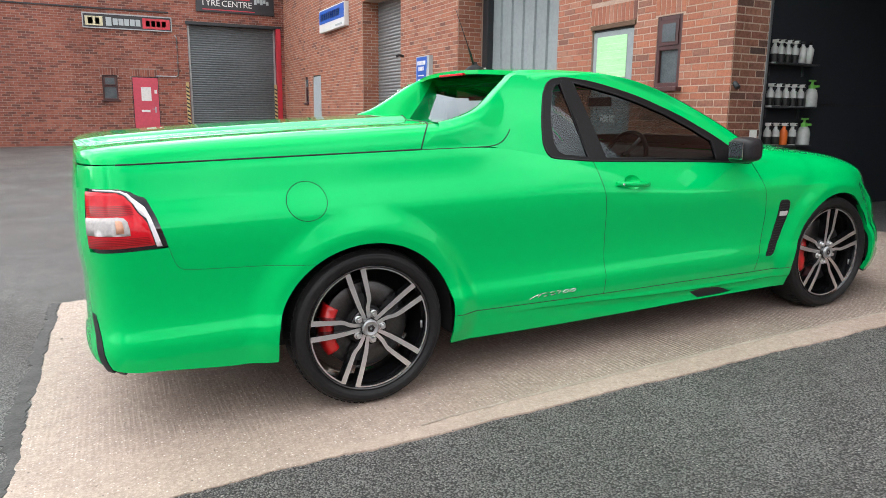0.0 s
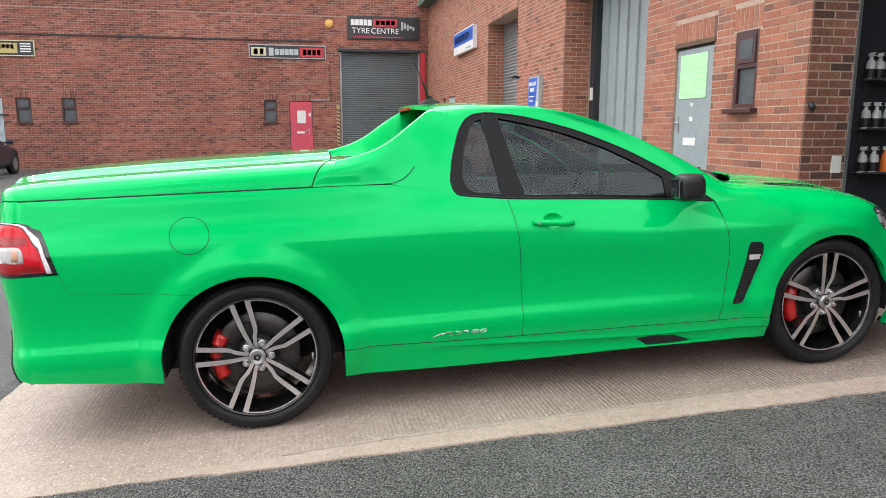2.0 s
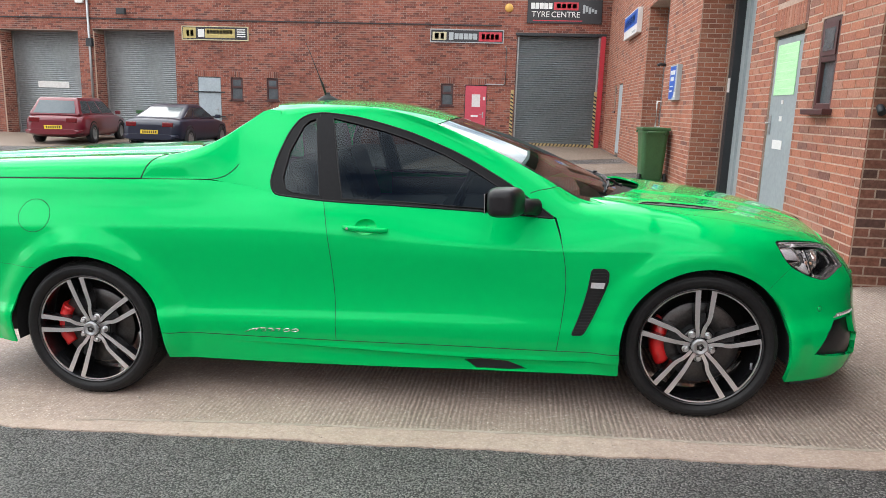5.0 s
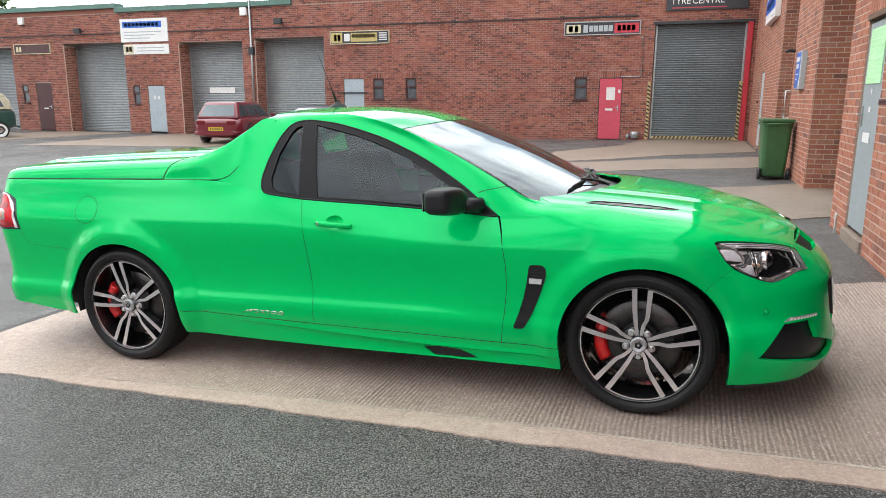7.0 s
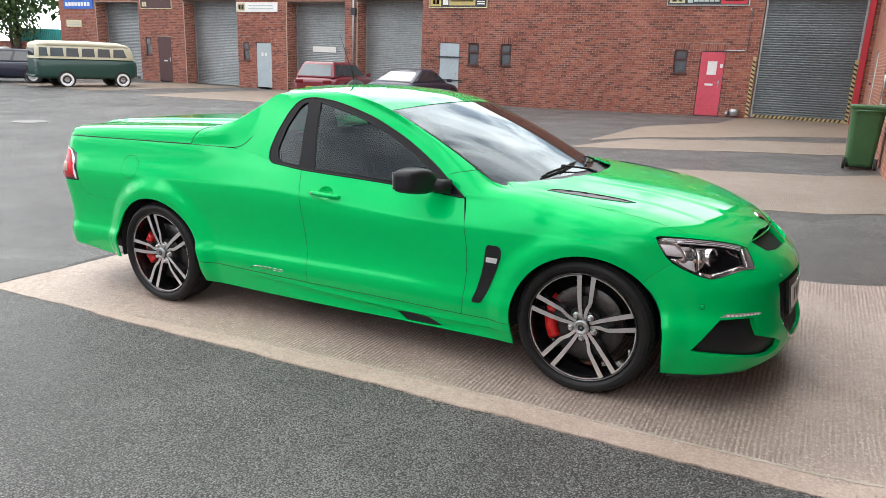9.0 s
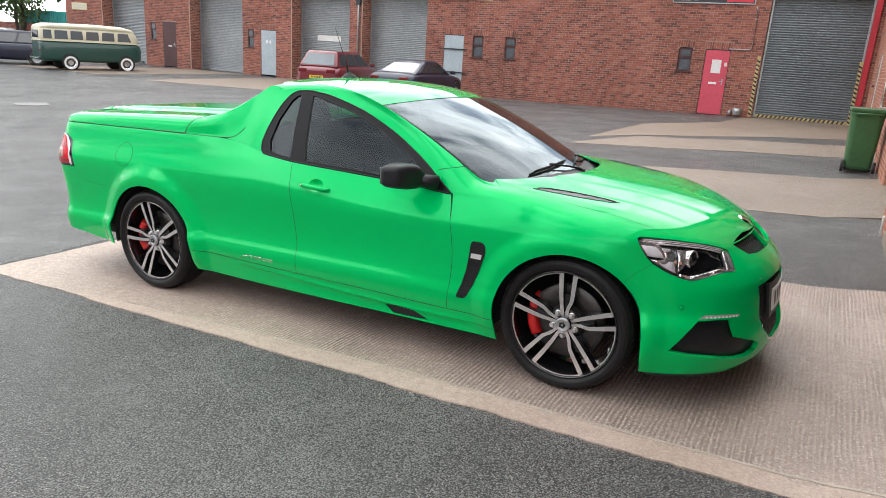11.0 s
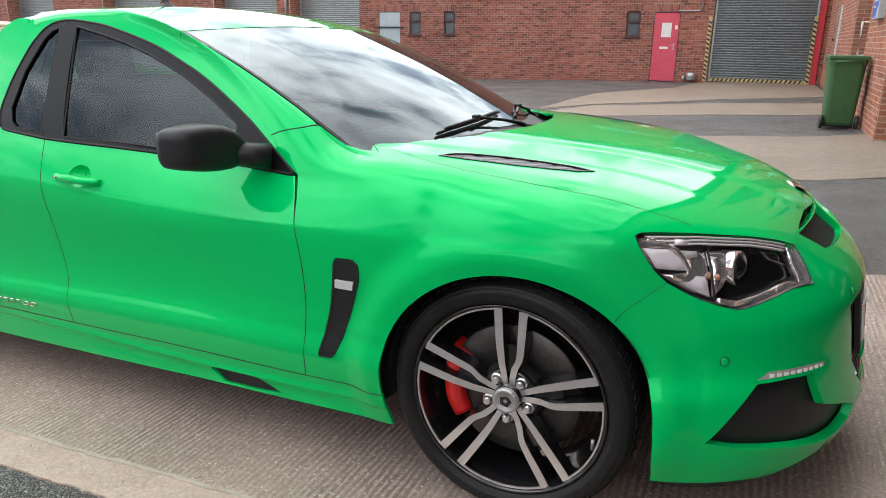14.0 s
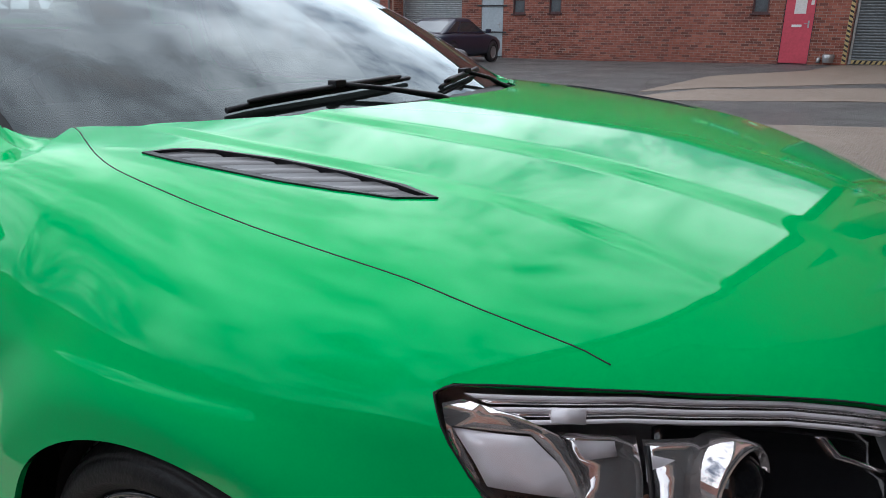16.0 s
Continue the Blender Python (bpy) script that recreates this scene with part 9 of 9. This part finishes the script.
steer = part("steering_wheel", bm_tube([rim_m @ Vector((0.185 * math.cos(a), 0.185 * math.sin(a), 0)) for a in [k * math.pi / 18 for k in range(37)]], 0.015, 8, caps=False), M_SEAT, pickup, "black leather steering wheel")
for a in (0, 120, 240):
    part("spoke", bm_tube([rim_m @ Vector((0.04 * math.cos(radians(a + 90)), 0.04 * math.sin(radians(a + 90)), 0.02)), rim_m @ Vector((0.18 * math.cos(radians(a + 90)), 0.18 * math.sin(radians(a + 90)), 0))], 0.012, 6), M_STEEL, steer)
part("airbag", bm_lathe([(0.0, 0.03), (0.05, 0.026), (0.065, 0.01), (0.06, -0.02)], 20, rim_m), M_SEAT, steer)
part("door_card", bm_box(1.25, -0.84, 0.55, 2.28, -0.80, 0.96, bevel=0.01), M_DASH, pickup)
part("door_card", bm_box(1.25, 0.80, 0.55, 2.28, 0.84, 0.96, bevel=0.01), M_DASH, pickup)
part("rear_bulkhead", bm_box(0.92, -0.72, 0.80, 0.96, 0.72, 1.19, bevel=0.005), M_SEAT, pickup)
part("headlining", bm_box(1.0, -0.50, 1.398, 1.55, 0.50, 1.404), M_DASH, pickup)
part("inner_mirror", bm_box(1.93, -0.11, 1.255, 1.95, 0.11, 1.315, bevel=0.008), M_TRIM, pickup)

# exhaust tips
for sg in (-1, 1):
    for k in (0.0, 0.11):
        part("exhaust_tip", bm_lathe([(0.034, 0.0), (0.040, 0.004), (0.040, 0.12), (0.032, 0.12), (0.032, 0.0)], 20, Matrix.Translation((-1.06, sg * (0.50 + k), 0.325)) @ Matrix.Rotation(radians(90), 4, "Y")), M_CHROME, pickup, "chrome exhaust tip")

# the separate lights of the daytime strip
for sg in (False, True):
    for k in range(9):
        u = 3.535 + 0.0255 * k
        z = 0.4645 - 0.0012 * k
        V, F, N = skin([(side, [(u, z - 0.003), (u + 0.013, z - 0.0035), (u + 0.013, z + 0.0045), (u, z + 0.005)], [], 0.02, 1.0)], 0.0015, 0.003, sg)
        me = bpy.data.meshes.new("daytime_light")
        me.from_pydata([tuple(v) for v in V], [], [q for q, _ in F])
        me.materials.append(M_WHITE)
        new("daytime_light", me).parent = pickup

# ---- bricks, last ----
SOLD_FAR = [fo(-0.07, 2.33, 0.81, 2.56), fo(-0.95, 2.35, -0.40, 2.58), fo(-7.46, 2.37, -6.9, 2.6), fo(-8.85, 2.36, -8.28, 2.59), fo(-10.08, 2.36, -9.18, 2.59), fo(-19.80, 2.13, -18.88, 2.36), fo(-20.66, 2.13, -20.18, 2.36)]
bricks_joined("brick_courses", brick_spans(FAR_L, -0.1, FAR_ROOF, FAR_OPEN, 0.0, SOLD_FAR), 0.006, M_BRICK_FAR, wall_far, M_FARW, 2)
bricks_joined("brick_courses", brick_spans(FARU_L, FAR_ROOF + 0.01, 6.3, []), 0.006, M_BRICK_FAR, wall_far_up, M_FARU, 10)
bricks_joined("brick_courses", brick_spans(B_L + 0.004, -0.05, ROOF_Z, [], 0.05), 0.003, M_BRICK_ISL, wall_b, M_B, 3)
bricks_joined("brick_courses", brick_spans(C_L + 0.004, -0.05, ROOF_Z, C_OPEN, 0.02), 0.003, M_BRICK_ISL, wall_c, M_C, 4)
bricks_joined("brick_courses", brick_spans(L1_L, 3.9, ROOF_Z, []), 0.003, M_BRICK_ISL, lin_1, M_L1, 5)
bricks_joined("brick_courses", brick_spans(L2_L, 3.9, ROOF_Z, []), 0.003, M_BRICK_ISL, lin_2, M_L2, 6)
bricks_joined("brick_courses", brick_spans(L3_L, 3.9, ROOF_Z, []), 0.003, M_BRICK_ISL, lin_3, M_L3, 7)
bricks_joined("brick_courses", brick_spans(D_L, -0.05, ROOF_Z, []), 0.003, M_BRICK_ISL, wall_d, M_D, 8)
bricks_joined("brick_courses", brick_spans(YW_L, -0.05, 1.75, []), 0.006, M_BRICK_FAR, ywall, M_YW, 9)


def reveal(name, p0, p1, label, seed, material, top=ROOF_Z):
    """The brick end of a wall: a facing whose length runs into the opening."""
    ob, m, L = wall(name, p0, p1, -0.1, top, 0.05, [], M_MORTAR, label)
    bricks_joined("brick_courses", brick_spans(L, -0.05, top, [], 0.0), 0.003, material, ob, m, seed)
    return ob


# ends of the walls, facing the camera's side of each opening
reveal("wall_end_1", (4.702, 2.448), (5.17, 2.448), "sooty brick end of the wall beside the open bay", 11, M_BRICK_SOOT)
reveal("wall_end_2", (4.872, 8.848), (5.34, 8.848), "brick end of the pier beside the tall grey door", 12, M_BRICK_ISL)
reveal("wall_end_3", (4.892, 14.048), (5.30, 14.048), "brick end of the wall beside the recessed shutter", 13, M_BRICK_ISL)

# brick jambs of the recessed far shutters, facing along the row
for k, x in enumerate((-30.95, -24.40, -17.95, -14.10)):
    reveal("wall_jamb_%d" % (k + 1), (x, 22.515), (x, 23.14), "dark brick jamb of a recessed far shutter", 31 + k, M_BRICK_FAR, 3.9)

# the wall by the grey door: the nearest bricks are pieces of their own
SOLD_A = [ea(3.89, 2.375, 4.76, 2.60), ea(3.12, 2.37, 3.585, 2.60)]
spans = brick_spans(A_L + 0.004, -0.05, ROOF_Z, A_OPEN, 0.03, SOLD_A)
spans.sort(key=lambda s: abs(s[1] - 1.75) + 0.12 * abs(s[0] - 2.0))
near, rest = spans[:300], spans[300:]
bricks_joined("brick_courses", rest, 0.003, M_BRICK_ISL, wall_a, M_A, 14)
rnd = random.Random(21)
shapes = {}
for u0, za, u1, zb in near:
    key = (round(u1 - u0, 3), round(zb - za, 3))
    if key not in shapes:
        w, h = u1 - u0, zb - za
        e, p = 0.0025, -0.0035
        me = bpy.data.meshes.new("brick")
        me.from_pydata([(0, 0.002, 0), (w, 0.002, 0), (w, 0.002, h), (0, 0.002, h), (e, p, e), (w - e, p - 0.001, e), (w - e, p, h - e), (e, p - 0.0012, h - e)], [],
                       [(4, 5, 6, 7), (0, 1, 5, 4), (1, 2, 6, 5), (2, 3, 7, 6), (3, 0, 4, 7)])
        me.materials.append(M_BRICK_NEAR)
        shapes[key] = me
    ob = new("brick", shapes[key])
    y_at, stain = 5.48 - (u0 + u1) / 2, rnd.random()
    if (1.12 < za < 1.46 and y_at < 3.75 and stain < 0.55) or (za < 1.62 and y_at < 2.95 and stain < 0.25):
        ob.material_slots[0].link = "OBJECT"
        ob.material_slots[0].material = M_BRICK_SMOKED
    ob.parent = wall_a
    ob.location = (u0, rnd.uniform(-0.001, 0.0015), za)
